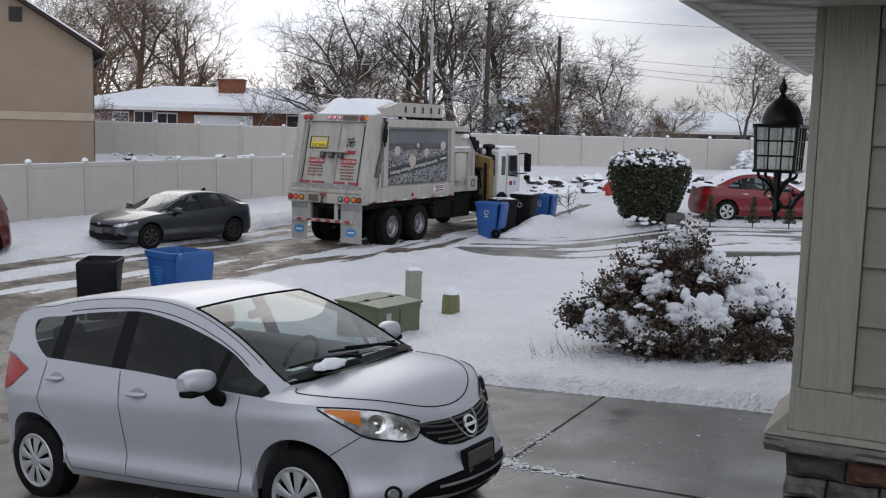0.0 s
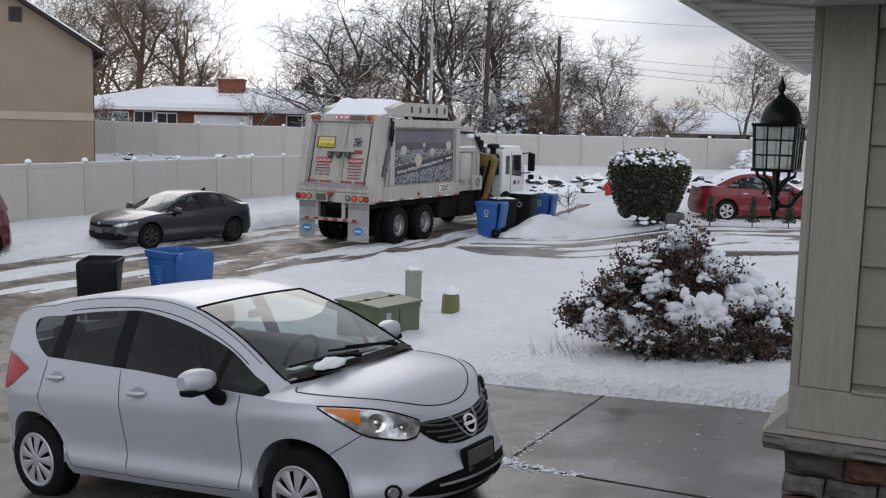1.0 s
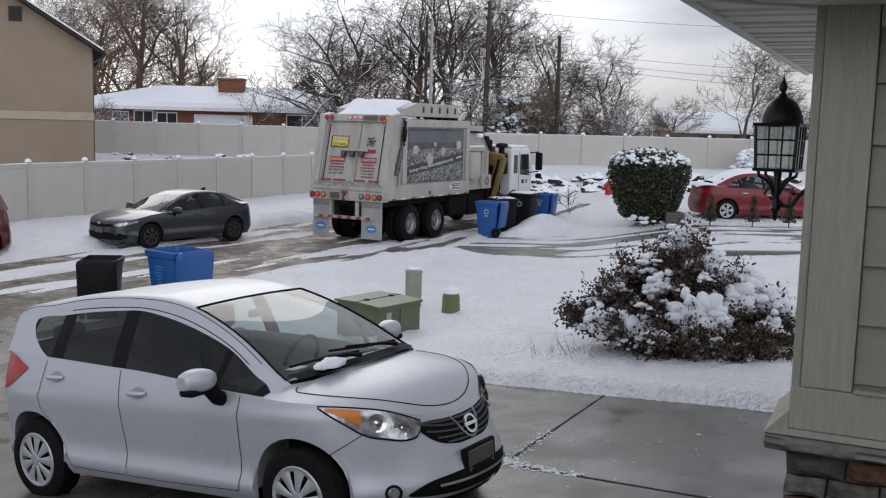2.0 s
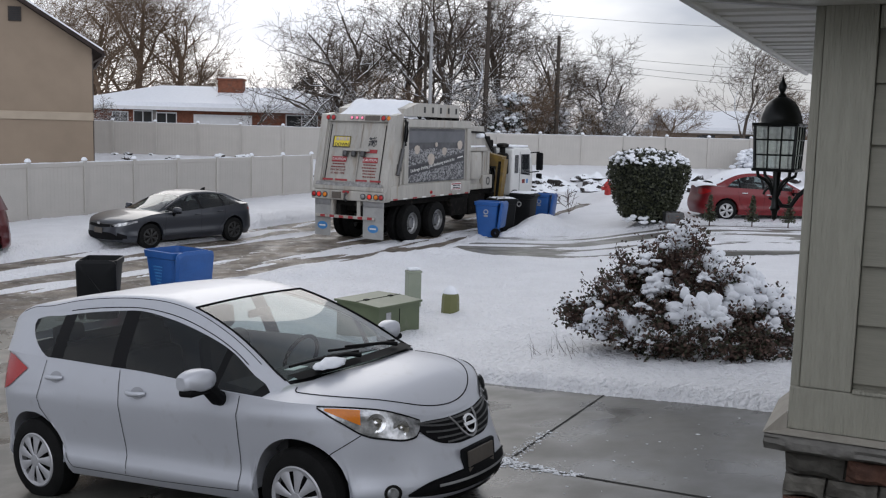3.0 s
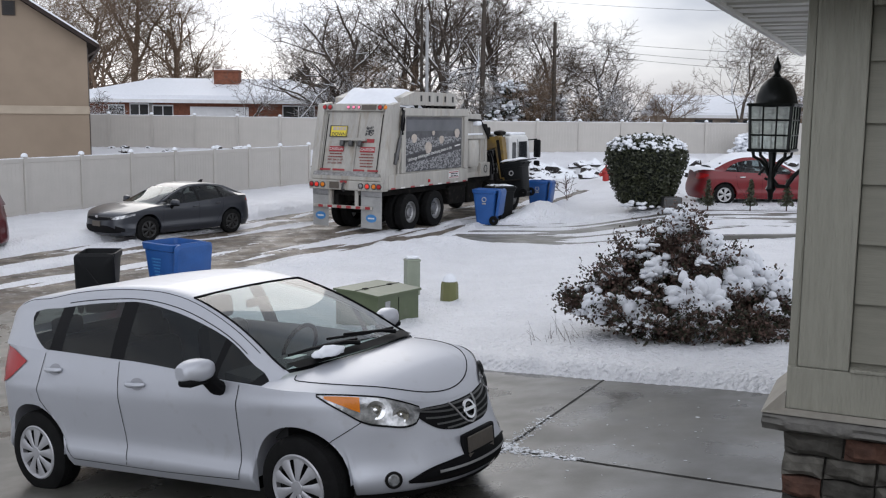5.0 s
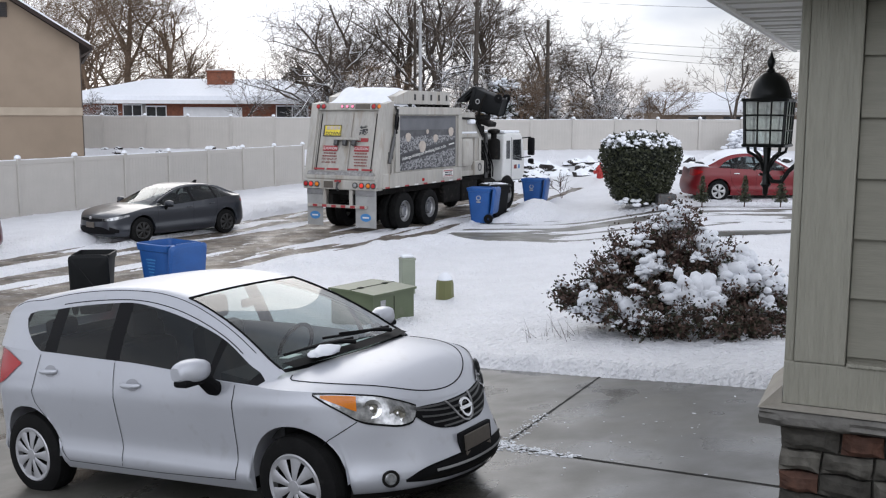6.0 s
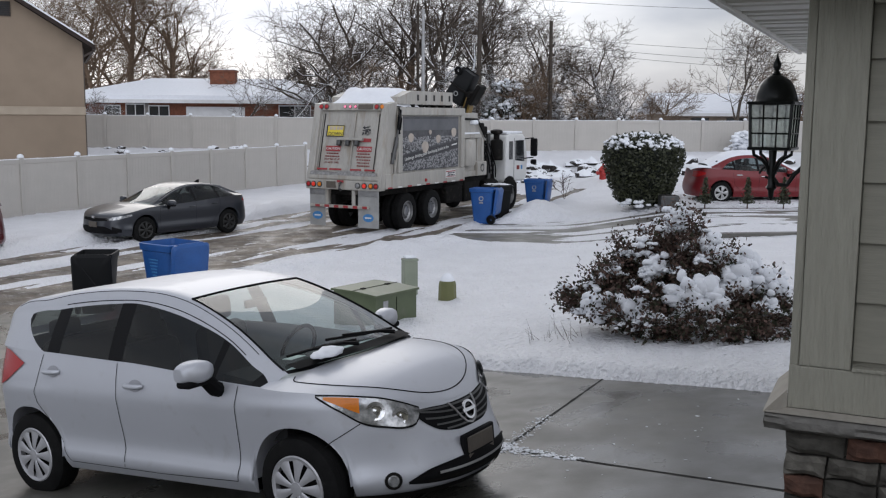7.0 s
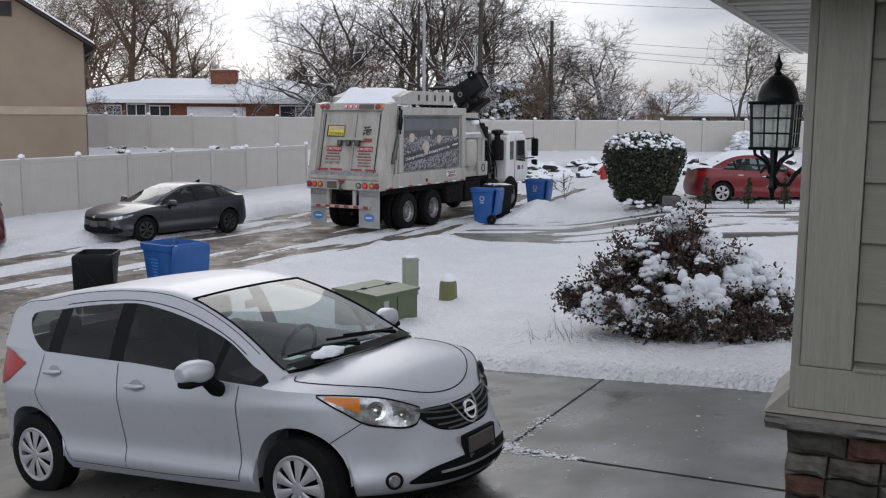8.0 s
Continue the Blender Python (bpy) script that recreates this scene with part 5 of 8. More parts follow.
class Shell:
    """The lower body: an outline in plan, pulled up between sill and shoulder, with wheel arches cut in."""

    def __init__(self, c):
        self.c = c
        wb, W = c["wb"], c["W"]
        self.front, self.rear = wb / 2 + c["fo"], -wb / 2 - c["ro"]
        xf, xr = self.front - c["Lf"], self.rear + c["Lr"]
        pts = []
        for k in range(46):
            a = (k / 45) * math.pi / 2
            pts.append((xf + c["Lf"] * max(math.cos(a), 0) ** (2 / c["pf"]), W * math.sin(a) ** (2 / c["pf"])))
        n = int((xf - xr) / 0.025)
        for k in range(1, n):
            x = xf - (xf - xr) * k / n
            pts.append((x, W))
        for k in range(31):
            a = math.pi / 2 - (k / 30) * math.pi / 2
            pts.append((xr - c["Lr"] * max(math.cos(a), 0) ** (2 / c["pr"]), W * max(math.sin(a), 0) ** (2 / c["pr"])))
        self.p = np.array(pts)
        d = np.gradient(self.p, axis=0)
        nn = np.stack([-d[:, 1], d[:, 0]], 1)
        nn = nn / np.maximum(np.hypot(nn[:, 0], nn[:, 1])[:, None], 1e-9)
        cen = np.array(((xf + xr) / 2, 0))
        flip = np.sum(nn * (self.p - cen), 1) < 0
        nn[flip] *= -1
        nn[0], nn[-1] = (1, 0), (-1, 0)
        self.n = nn
        self.s = np.concatenate([[0], np.cumsum(np.hypot(*np.diff(self.p, axis=0).T))])
        self.side, self.nose, self.tail = curve(c["side"]), curve(c["nose"]), curve(c["tail"])
        self.shoulder = curve(c["shoulder"])

    def inset(self, z, nx):
        a = self.side(z)
        if nx > 0:
            return a * (1 - nx * nx) + self.nose(z) * nx * nx
        return a * (1 - nx * nx) + self.tail(z) * nx * nx

    def low(self, x, y):
        c = self.c
        z = c["sill"]
        for xw in (c["wb"] / 2, -c["wb"] / 2):
            q = c["arch"] ** 2 - (x - xw) ** 2
            if q > 0 and y > c["W"] * 0.5:
                z = max(z, c["R"] + 0.02 + math.sqrt(q))
        return z

    def at(self, s, z, off=0.0, side=-1):
        """A point on the skin, s metres round from the nose, on one side."""
        x, y = np.interp(s, self.s, self.p[:, 0]), np.interp(s, self.s, self.p[:, 1])
        nx, ny = np.interp(s, self.s, self.n[:, 0]), np.interp(s, self.s, self.n[:, 1])
        k = off - self.inset(z, nx)
        return (float(x + nx * k), side * float(max(y + ny * k, 0.0)), float(z))

    def s_of_x(self, x):
        return float(np.interp(-x, -self.p[:, 0], self.s))

    def patch(self, s0, s1, lo, hi, off, side, n=24, k=6, both=False):
        """A panel on the skin between two height curves of s."""
        rows = []
        for i in range(n + 1):
            s = s0 + (s1 - s0) * i / n
            a, b = lo(s), hi(s)
            rows.append([self.at(s, a + (b - a) * j / k, off, side) for j in range(k + 1)])
        return Geo().grid(rows)


def weld(geo):
    bm = bmesh.new()
    me = bpy.data.meshes.new("skin")
    me.from_pydata(geo.v, [], geo.f)
    bm.from_mesh(me)
    bmesh.ops.remove_doubles(bm, verts=bm.verts, dist=0.0008)
    bmesh.ops.dissolve_degenerate(bm, edges=bm.edges, dist=0.0005)
    out = Geo()
    bm.verts.index_update()
    out.v, out.f = [tuple(p.co) for p in bm.verts], [tuple(p.index for p in q.verts) for q in bm.faces]
    bm.free()
    return out


def make_car(label, m, c, paint, hero=True, group=""):
    car = thing("car", label, "car", m, group)
    S = Shell(c)
    W = c["W"]
    K = 16
    g = Geo()
    for side in (-1, 1):
        rows = []
        for i in range(len(S.p)):
            x, y = S.p[i]
            z0, z1 = S.low(x, y), S.shoulder(x)
            row = []
            for j in range(K + 1):
                z = z0 + (z1 - z0) * j / K
                q = S.inset(z, S.n[i][0])
                row.append((x - S.n[i][0] * q, side * max(y - S.n[i][1] * q, 0.0), z))
            rows.append(row)
        g.grid(rows)
        # wheel house returns
        for xw in (c["wb"] / 2, -c["wb"] / 2):
            ins = []
            for k in range(25):
                a = math.pi * k / 24
                x = xw + c["arch"] * math.cos(a)
                z = max(c["R"] + 0.02 + c["arch"] * math.sin(a), c["sill"])
                s = S.s_of_x(x)
                px, py, pz = S.at(s, z, 0, side)
                ins.append([(px, py, pz), (px, side * (W - 0.28), pz)])
            g.grid(ins)
    body = part("body", weld(g), paint, car, c["body_label"], smooth=50)
    # bonnet and tail deck
    def deck(x_a, x_b, crown, name):
        rows = []
        idx = [i for i in range(len(S.p)) if x_b <= S.p[i][0] <= x_a]
        for i in idx:
            z1 = S.shoulder(S.p[i][0])
            q = S.inset(z1, S.n[i][0])
            x, y = S.p[i][0] - S.n[i][0] * q, max(S.p[i][1] - S.n[i][1] * q, 0.0)
            rise = curve(crown)(x) if isinstance(crown, list) else crown
            rows.append([(x, y * t, z1 + rise * (1 - abs(t) ** c.get("crown_p", 2.2)) * min(1, y / c.get("crown_y", 0.5))) for t in [-1 + k / 12 for k in range(25)]])
        return part(name, Geo().grid(rows), paint, car, smooth=40)
    bonnet = deck(S.front, c["cowl"] - 0.12, c["crown"], "bonnet")
    deck(c["tail_x"] + 0.15, S.rear, 0.03, "tailgate")
    # greenhouse
    roof, dlo, belt = curve(c["roof"]), curve(c["dlo"]), S.shoulder
    wr = curve(c["roof_w"])
    sill_line = curve(c["dlo_lo"]) if c.get("dlo_lo") else (lambda x: 0.0)
    x_r, x_c = c["tail_x"], c["cowl"]
    xs = np.unique(np.concatenate([np.linspace(x_r, x_c, 90), c["splits"]]))
    paint_g, frame_g = Geo(), Geo()
    screen, backlight = Geo(), Geo()
    panes = {}

    def section(x):
        zb, zr = belt(x) - 0.004, max(roof(x), belt(x) + 0.004)
        hh = zr - zb
        i = np.interp(-x, -S.p[:, 0], np.arange(len(S.p)))
        yb = float(np.interp(-x, -S.p[:, 0], S.p[:, 1])) - S.side(zb) - 0.005
        yr = min(wr(x), yb)
        zt = zr - min(0.075, hh * 0.5)
        def side_y(z):
            t = (z - zb) / max(zt - zb, 1e-4)
            return yb + (yr - yb) * t ** 1.15 if t > 0 else yb
        zh = min(max(dlo(x), zb + 0.012), zt - 0.0005)
        zl = min(max(zb + 0.01, sill_line(x)), zh - 0.0004)
        pts = [(yb, zb), (side_y(zl), zl)]
        for k in range(1, 6):
            z = zl + (zh - zl) * k / 5
            pts.append((side_y(z), z))
        pts.append((yr, zt))
        pts.append((yr - 0.012, zt + (zr - zt) * 0.45))
        ye = yr - 0.055
        pts.append((ye, zt + (zr - zt) * 0.82))
        for k in range(1, 8):
            t = 1 - k / 7
            pts.append((ye * t, zt + (zr - zt) * (0.82 + 0.18 * (1 - t * t))))
        return pts

    def bow(x, y, z):
        t = float(smoothstep(0.15, 1.0, (x - c["header"]) / (x_c - c["header"]))) if x > c["header"] else 0.0
        return (x + c["bow"] * t * (1 - (y / (W * 0.75)) ** 2), y, z)
    secs = [section(x) for x in xs]
    n = len(secs[0])
    for i in range(len(xs) - 1):
        xm = (xs[i] + xs[i + 1]) / 2
        for side in (-1, 1):
            for j in range(n - 1):
                q = [bow(xs[i], side * secs[i][j][0], secs[i][j][1]), bow(xs[i + 1], side * secs[i + 1][j][0], secs[i + 1][j][1]),
                     bow(xs[i + 1], side * secs[i + 1][j + 1][0], secs[i + 1][j + 1][1]), bow(xs[i], side * secs[i][j + 1][0], secs[i][j + 1][1])]
                tgt = paint_g
                if 1 <= j <= 5 and c["dlo_x"][0] < xm < c["dlo_x"][1]:
                    tgt = frame_g
                    for k, (a, b) in enumerate(c["panes"]):
                        if a < xm < b:
                            tgt = panes.setdefault((k, side), Geo())
                elif j >= 9 and xm > c["header"]:
                    tgt = screen if xm < x_c - 0.03 else frame_g
                elif j >= 9 and xm < c["back_x"] and xm > c["back_end"]:
                    tgt = backlight
                tgt.add(q, [(0, 1, 2, 3)])

    part("roof", weld(paint_g), paint, car, smooth=45)
    for piece in islands(weld(frame_g)):
        part("window_frame", piece, PILLAR, car, "black window surround", smooth=45)
    part("windscreen", weld(screen), GLASS_CLEAR, car, "clear windscreen", smooth=60)
    if backlight.f:
        part("rear_window", weld(backlight), GLASS_TINT, car, smooth=60)
    for (k, side), pg in panes.items():
        part("side_window", weld(pg), GLASS_TINT, car, smooth=60)
    # door-frame seams and roof ditches above the windows
    if hero:
        for side in (-1, 1):
            for lo_x, hi_x, j, f in ((-1.02, 0.86, 6, 0.55), (-1.7, 0.95, 8, 0.35)):
                line = []
                for k in range(41):
                    x = lo_x + (hi_x - lo_x) * k / 40
                    q = section(x)
                    y, z = q[j][0] + (q[j + 1][0] - q[j][0]) * f, q[j][1] + (q[j + 1][1] - q[j][1]) * f
                    line.append(bow(x, side * (y + 0.0005), z + 0.0005))
                part("roof_seam", Geo().tube(line, 0.0035 if j == 6 else 0.003, 5, False), BLACK, car)
    # black rubber round the windscreen
    if hero:
        q = section(c["header"])
        top = [bow(c["header"], y, z + 0.001) for y, z in [(-y, z) for y, z in q[9:]] + [(y, z) for y, z in reversed(q[9:-1])]]
        part("windscreen_seal", Geo().tube(top, 0.008, 5, False), BLACK, car)
        for side in (-1, 1):
            edge = []
            for k in range(25):
                x = c["header"] + (x_c - 0.04 - c["header"]) * k / 24
                y, z = section(x)[9]
                edge.append(bow(x, side * y, z + 0.001))
            part("windscreen_seal", Geo().tube(edge, 0.008, 5, False), BLACK, car)
    # underside, cabin floor
    part("underbody", Geo().box(S.rear + 0.25, S.front - 0.25, -W + 0.3, W - 0.3, c["sill"] - 0.02, c["sill"] + 0.25, 0.03).box(-c["wb"] / 2 + 0.42, c["wb"] / 2 - 0.42, -W + 0.12, W - 0.12, c["sill"] - 0.01, c["sill"] + 0.06), BLACK, car)
    # wheels
    for xw in (c["wb"] / 2, -c["wb"] / 2):
        for side in (-1, 1):
            wheel_parts(car, xw, side * (W - 0.115), c["R"], 0.20, side, c["rim"], c["spokes"], c["R"] * 0.665)
    # seams
    def seam(pts, side, w=0.0028, off=0.0025, mat=BLACK, name="seam"):
        rows = []
        for i in range(len(pts) - 1):
            (xa, za), (xb, zb_) = pts[i], pts[i + 1]
            for k in range(9 if i < len(pts) - 2 else 10):
                t = k / 9
                x, z = xa + (xb - xa) * t, za + (zb_ - za) * t
                dx, dz = xb - xa, zb_ - za
                L = math.hypot(dx, dz)
                ax, az = -dz / L * w, dx / L * w
                rows.append([S.at(S.s_of_x(x + ax), z + az, off, side), S.at(S.s_of_x(x - ax), z - az, off, side)])
        part(name, Geo().grid(rows), mat, body)
    for side in (-1, 1):
        for pts in c["seams"]:
            seam(pts, side)
        for x, z in c["handles"]:
            bar = [S.at(S.s_of_x(x - 0.09 + 0.18 * k / 10), z, 0.004 + 0.032 * math.sin(math.pi * k / 10) ** 0.45, side) for k in range(11)]
            part("door_handle", Geo().tube(bar, [0.013, 0.016] + [0.018] * 7 + [0.016, 0.013], 8), c["handle_mat"], car, smooth=60)
            if hero:
                # flat oval on the skin; its darker colour paints the recess's shade
                sc = S.s_of_x(x + 0.0)
                r2 = [[S.at(sc - 0.01 + 0.068 * math.cos(a) * q, z + 0.042 * math.sin(a) * q, 0.002, side) for a in [k * 2 * math.pi / 16 for k in range(17)]] for q in (0.02, 1.0)]
                part("handle_cup_shade", Geo().grid(r2), c["cup_mat"], car)
        # mirror
        mx, my, mz = c["mirror"]
        mg = Geo()
        rows = []
        for k in range(9):
            t = k / 8
            r_ = 1.28 * math.sin(math.pi * (0.06 + 0.88 * t)) ** 0.36
            cy = side * (my + 0.225 * t)
            rows.append([(mx + 0.02 - 0.03 * t + (0.075 if math.cos(a) > 0 else 0.05) * r_ * math.copysign(abs(math.cos(a)) ** 0.7, math.cos(a)), cy, mz + 0.058 * r_ * math.copysign(abs(math.sin(a)) ** 0.6, math.sin(a))) for a in [j * 2 * math.pi / 16 for j in range(16)]])
        mg.grid(rows, close=True)
        mg.f.append(tuple(range(16)))
        mg.f.append(tuple(range(128, 144)))
        mir = part("mirror", mg, paint, car, "door mirror in body colour", smooth=50)
        part("mirror_foot", Geo().tube([(mx + 0.02, side * (my - 0.09), mz - 0.155), (mx + 0.03, side * (my - 0.03), mz - 0.135), (mx + 0.035, side * (my + 0.03), mz - 0.07), (mx + 0.02, side * (my + 0.07), mz - 0.04)], [0.05, 0.05, 0.05, 0.04], 10), BLACK, mir, smooth=True)
        part("mirror_base", Geo().box(mx - 0.045, mx + 0.075, side * (my + 0.115) - 0.105, side * (my + 0.115) + 0.105, mz - 0.088, mz - 0.038, 0.022), BLACK, mir, smooth=40)
        # lamps
        s0, s1, lo, hi = c["headlamp"]
        hl = part("headlamp", S.patch(s0, s1, curve(lo), curve(hi), 0.006, side), LAMP_CLEAR, car, "clear headlamp", smooth=60)
        if hero:
            a, b = c["amber"]
            part("turn_signal", S.patch(a, b, lambda s: curve(lo)(s) + 0.35 * (curve(hi)(s) - curve(lo)(s)), lambda s: curve(hi)(s) - 0.008, 0.010, side), AMBER, hl)
            e = curve(lo)
            f_ = curve(hi)
            part("lamp_edge", S.patch(s0, s1, lambda s: e(s) - 0.008, lambda s: e(s) + 0.004, 0.009, side, k=1), BLACK, hl)
            part("lamp_edge", S.patch(s0, s1, lambda s: f_(s) - 0.003, lambda s: f_(s) + 0.006, 0.009, side, k=1), BLACK, hl)
            for sm, zm, r_ in c["bulbs"]:
                p0 = Vector(S.at(sm, zm, 0.004, side))
                i = int(np.searchsorted(S.s, sm))
                nv = Vector((S.n[i][0], side * S.n[i][1], 0.1)).normalized()
                part("reflector", Geo().lathe([(r_, 0.012), (r_ * 0.8, 0.01), (r_ * 0.45, 0.004), (0, 0.012)], 18, Matrix.Translation(p0) @ nv.to_track_quat("Z", "Y").to_matrix().to_4x4()), CHROME, hl, smooth=60)
        s0, s1, lo, hi = c["taillamp"]
        L = float(S.s[-1])
        part("tail_lamp", S.patch(L - s0, L - s1, lambda s: curve(lo)(L - s), lambda s: curve(hi)(L - s), 0.008, side), RED, car, "red tail lamp", smooth=60)
    for s1, lo, hi, mat, nm, off in c["front_panels"]:
        for side in (-1, 1):
            part(nm, S.patch(0.0, s1, curve(lo), curve(hi), off, side), mat, car, smooth=60)
    part("number_plate", Geo().box(*c["plate"], 0.006), PLATE, car, "number plate with its writing plain")
    # cabin
    part("dashboard", Geo().prism([(c["cowl"] - 0.05, 0.55), (c["cowl"] - 0.02, belt(c["cowl"]) - 0.03), (c["cowl"] - 0.55, belt(0.5) + 0.0), (c["cowl"] - 0.62, 0.6)], "y", -W + 0.15, W - 0.15), INTERIOR, car)
    for y in (-0.36, 0.36):
        st = part("seat", Geo().box(-0.35, 0.2, y - 0.24, y + 0.24, 0.45, 0.62, 0.06).box(-0.47, -0.3, y - 0.24, y + 0.24, 0.5, 1.12, 0.07, Matrix.Translation((-0.05, 0, 0)) @ Matrix.Shear("XY", 4, (0, 0))), INTERIOR, car, smooth=40)
        part("head_rest", Geo().box(-0.52, -0.41, y - 0.13, y + 0.13, 1.14, 1.33, 0.045), INTERIOR, st, smooth=40)
    part("rear_bench", Geo().box(-1.35, -0.85, -0.6, 0.6, 0.5, 0.66, 0.06).box(-1.45, -1.3, -0.6, 0.6, 0.55, 1.12, 0.07), INTERIOR, car, smooth=40)
    for y in (-0.36, 0.36):
        part("rear_head_rest", Geo().box(-1.46, -1.36, y - 0.13, y + 0.13, 1.13, 1.27, 0.04), INTERIOR, car, smooth=40)
    wy = 0.36
    part("steering_wheel", Geo().tube([(0.36 + 0.07 * math.sin(a), wy + 0.18 * math.cos(a), 0.93 + 0.165 * math.sin(a)) for a in [k * 2 * math.pi / 20 for k in range(21)]], 0.016, 8, False), BLACK, car, smooth=True)
    return car, S


SILVER = material("silver_paint", (0.53, 0.543, 0.582), 0.44, 0.42, 0.03, 1.5, fine=300, bump=0.0, clear=0.14, dirt=((0.34, 0.33, 0.32), 9.0, 0.60, 0.22))
GUNMETAL = material("gunmetal_paint", (0.030, 0.034, 0.043), 0.32, 0.2, 0.06, 2, fine=300, bump=0.0, clear=0.35, dirt=((0.14, 0.135, 0.13), 2.5, 0.64, 0.25))
CAR_RED = material("red_paint", (0.17, 0.007, 0.011), 0.45, 0.0, 0.06, 2, fine=300, bump=0.0, clear=0.2)
MAROON = material("maroon_paint", (0.10, 0.012, 0.016), 0.28, 0.1, 0.06, 2, fine=300, bump=0.0, clear=0.9)
HUBCAP = material("silver_hubcap", (0.52, 0.52, 0.54), 0.35, 0.5, 0.08, 9, dirt=((0.3, 0.28, 0.26), 8, 0.6, 0.4))
ALLOY = material("alloy_wheel", (0.5, 0.5, 0.5), 0.3, 0.7, 0.08, 9)
ALLOY_BLACK = material("black_alloy", (0.03, 0.03, 0.03), 0.3, 0.4, 0.1, 9)
# shaded copy of the silver paint, for the ovals behind the handles
CUP = material("silver_shadowed_cup", (0.36, 0.365, 0.39), 0.4, 0.4, 0.05, 3)

HATCH = dict(
    wb=2.6, fo=0.84, ro=0.70, W=0.846, Lf=1.0, pf=2.2, Lr=0.75, pr=3.0, R=0.31, arch=0.355, sill=0.235, cowl=1.19, header=0.25, tail_x=-1.92, bow=0.15,
    crown=[(2.1, 0.03), (1.9, 0.05), (1.6, 0.075), (1.2, 0.10), (0.9, 0.10)], crown_p=2.8, crown_y=0.62,
    body_label="silver body flecked with road dirt",
    side=[(0.2, 0.075), (0.26, 0.05), (0.31, 0.008), (0.36, 0.006), (0.42, 0.030), (0.50, 0.032), (0.60, 0.020), (0.74, 0.005), (0.82, 0.0), (0.87, 0.012), (0.90, 0.016), (0.97, 0.034), (1.1, 0.072)],
    nose=[(0.2, 0.10), (0.26, 0.03), (0.33, 0.0), (0.40, 0.012), (0.50, 0.05), (0.58, 0.085), (0.66, 0.115), (0.72, 0.165), (0.80, 0.235), (0.9, 0.31)],
    tail=[(0.2, 0.08), (0.35, 0.01), (0.55, 0.0), (0.75, 0.05), (0.95, 0.09), (1.15, 0.13)],
    shoulder=[(2.14, 0.715), (2.06, 0.752), (1.93, 0.805), (1.8, 0.845), (1.65, 0.875), (1.5, 0.893), (1.2, 0.912), (1.0, 0.928), (0.75, 0.945), (0.3, 0.992), (-0.15, 1.030), (-0.35, 1.040), (-0.9, 1.072), (-1.2, 1.088), (-1.6, 1.115), (-2.02, 1.10)],
    roof=[(1.19, 0.985), (1.1, 1.035), (0.9, 1.155), (0.6, 1.315), (0.25, 1.45), (0.0, 1.505), (-0.3, 1.53), (-0.6, 1.533), (-1.0, 1.51), (-1.3, 1.472), (-1.67, 1.43), (-1.78, 1.38), (-1.92, 1.12)],
    dlo=[(1.19, 0.925), (1.0, 1.008), (0.653, 1.189), (0.353, 1.295), (0.049, 1.372), (-0.276, 1.42), (-0.445, 1.418), (-0.957, 1.39), (-1.1, 1.376), (-1.404, 1.352), (-1.45, 1.34)],
    dlo_lo=[(1.2, 0.5), (-0.5, 0.9), (-1.05, 1.06), (-1.16, 1.105), (-1.3, 1.185), (-1.40, 1.262), (-1.45, 1.32)],
    roof_w=[(1.19, 0.72), (1.1, 0.71), (0.7, 0.645), (0.25, 0.59), (-0.5, 0.58), (-1.2, 0.575), (-1.7, 0.555), (-1.92, 0.56)],
    splits=np.array([0.25, -0.20, -0.235, -0.385, -0.935, -1.08, 0.65, 0.71, -1.44, -1.395, 1.05, -1.78, 1.15]),
    dlo_x=(-1.44, 1.15), panes=((0.71, 1.05), (-0.235, 0.65), (-0.935, -0.385), (-1.395, -1.08)), back_x=-1.78, back_end=-1.90,
    rim=HUBCAP, spokes=9, handle_mat=SILVER, cup_mat=CUP,
    seams=[[(0.823, 0.315), (0.845, 0.55), (0.862, 0.80), (0.888, 0.925)], [(-0.258, 0.315), (-0.269, 0.856), (-0.274, 1.03)], [(-0.84, 0.305), (-0.915, 0.38), (-1.033, 0.565), (-1.17, 0.72), (-1.185, 0.80), (-1.143, 0.92), (-1.107, 1.07)], [(-0.84, 0.305), (0.1, 0.295), (0.823, 0.315)], [(1.735, 0.70), (1.64, 0.645), (1.56, 0.60), (1.50, 0.555)]],
    handles=[(-0.082, 0.889), (-0.985, 0.955)], mirror=(0.70, 0.90, 1.05),
    headlamp=(0.44, 1.13, [(0.44, 0.715), (0.49, 0.658), (0.55, 0.645), (0.7, 0.665), (0.85, 0.705), (0.97, 0.78), (1.13, 0.878)], [(0.44, 0.732), (0.49, 0.752), (0.58, 0.785), (0.7, 0.825), (0.85, 0.856), (1.0, 0.876), (1.13, 0.884)]),
    amber=(0.86, 1.08), bulbs=((0.60, 0.712, 0.050), (0.76, 0.762, 0.058)),
    taillamp=(0.42, 1.27, [(0.42, 0.80), (0.85, 0.82), (1.05, 0.87), (1.27, 1.0)], [(0.42, 1.06), (0.85, 1.10), (1.05, 1.09), (1.27, 1.01)]),
    front_panels=[(0.50, [(0, 0.548), (0.2, 0.556), (0.36, 0.60), (0.46, 0.665), (0.50, 0.70)], [(0, 0.705), (0.2, 0.708), (0.36, 0.718), (0.50, 0.722)], BLACK, "grille", 0.004)],
    plate=(2.118, 2.130, -0.15, 0.15, 0.36, 0.50))
CAR_M = Matrix.Translation((-1.4585, 7.1574, 0.5188)) @ Matrix.Rotation(-0.5726, 4, "Z") @ Matrix.Rotation(-0.1123, 4, "Y")
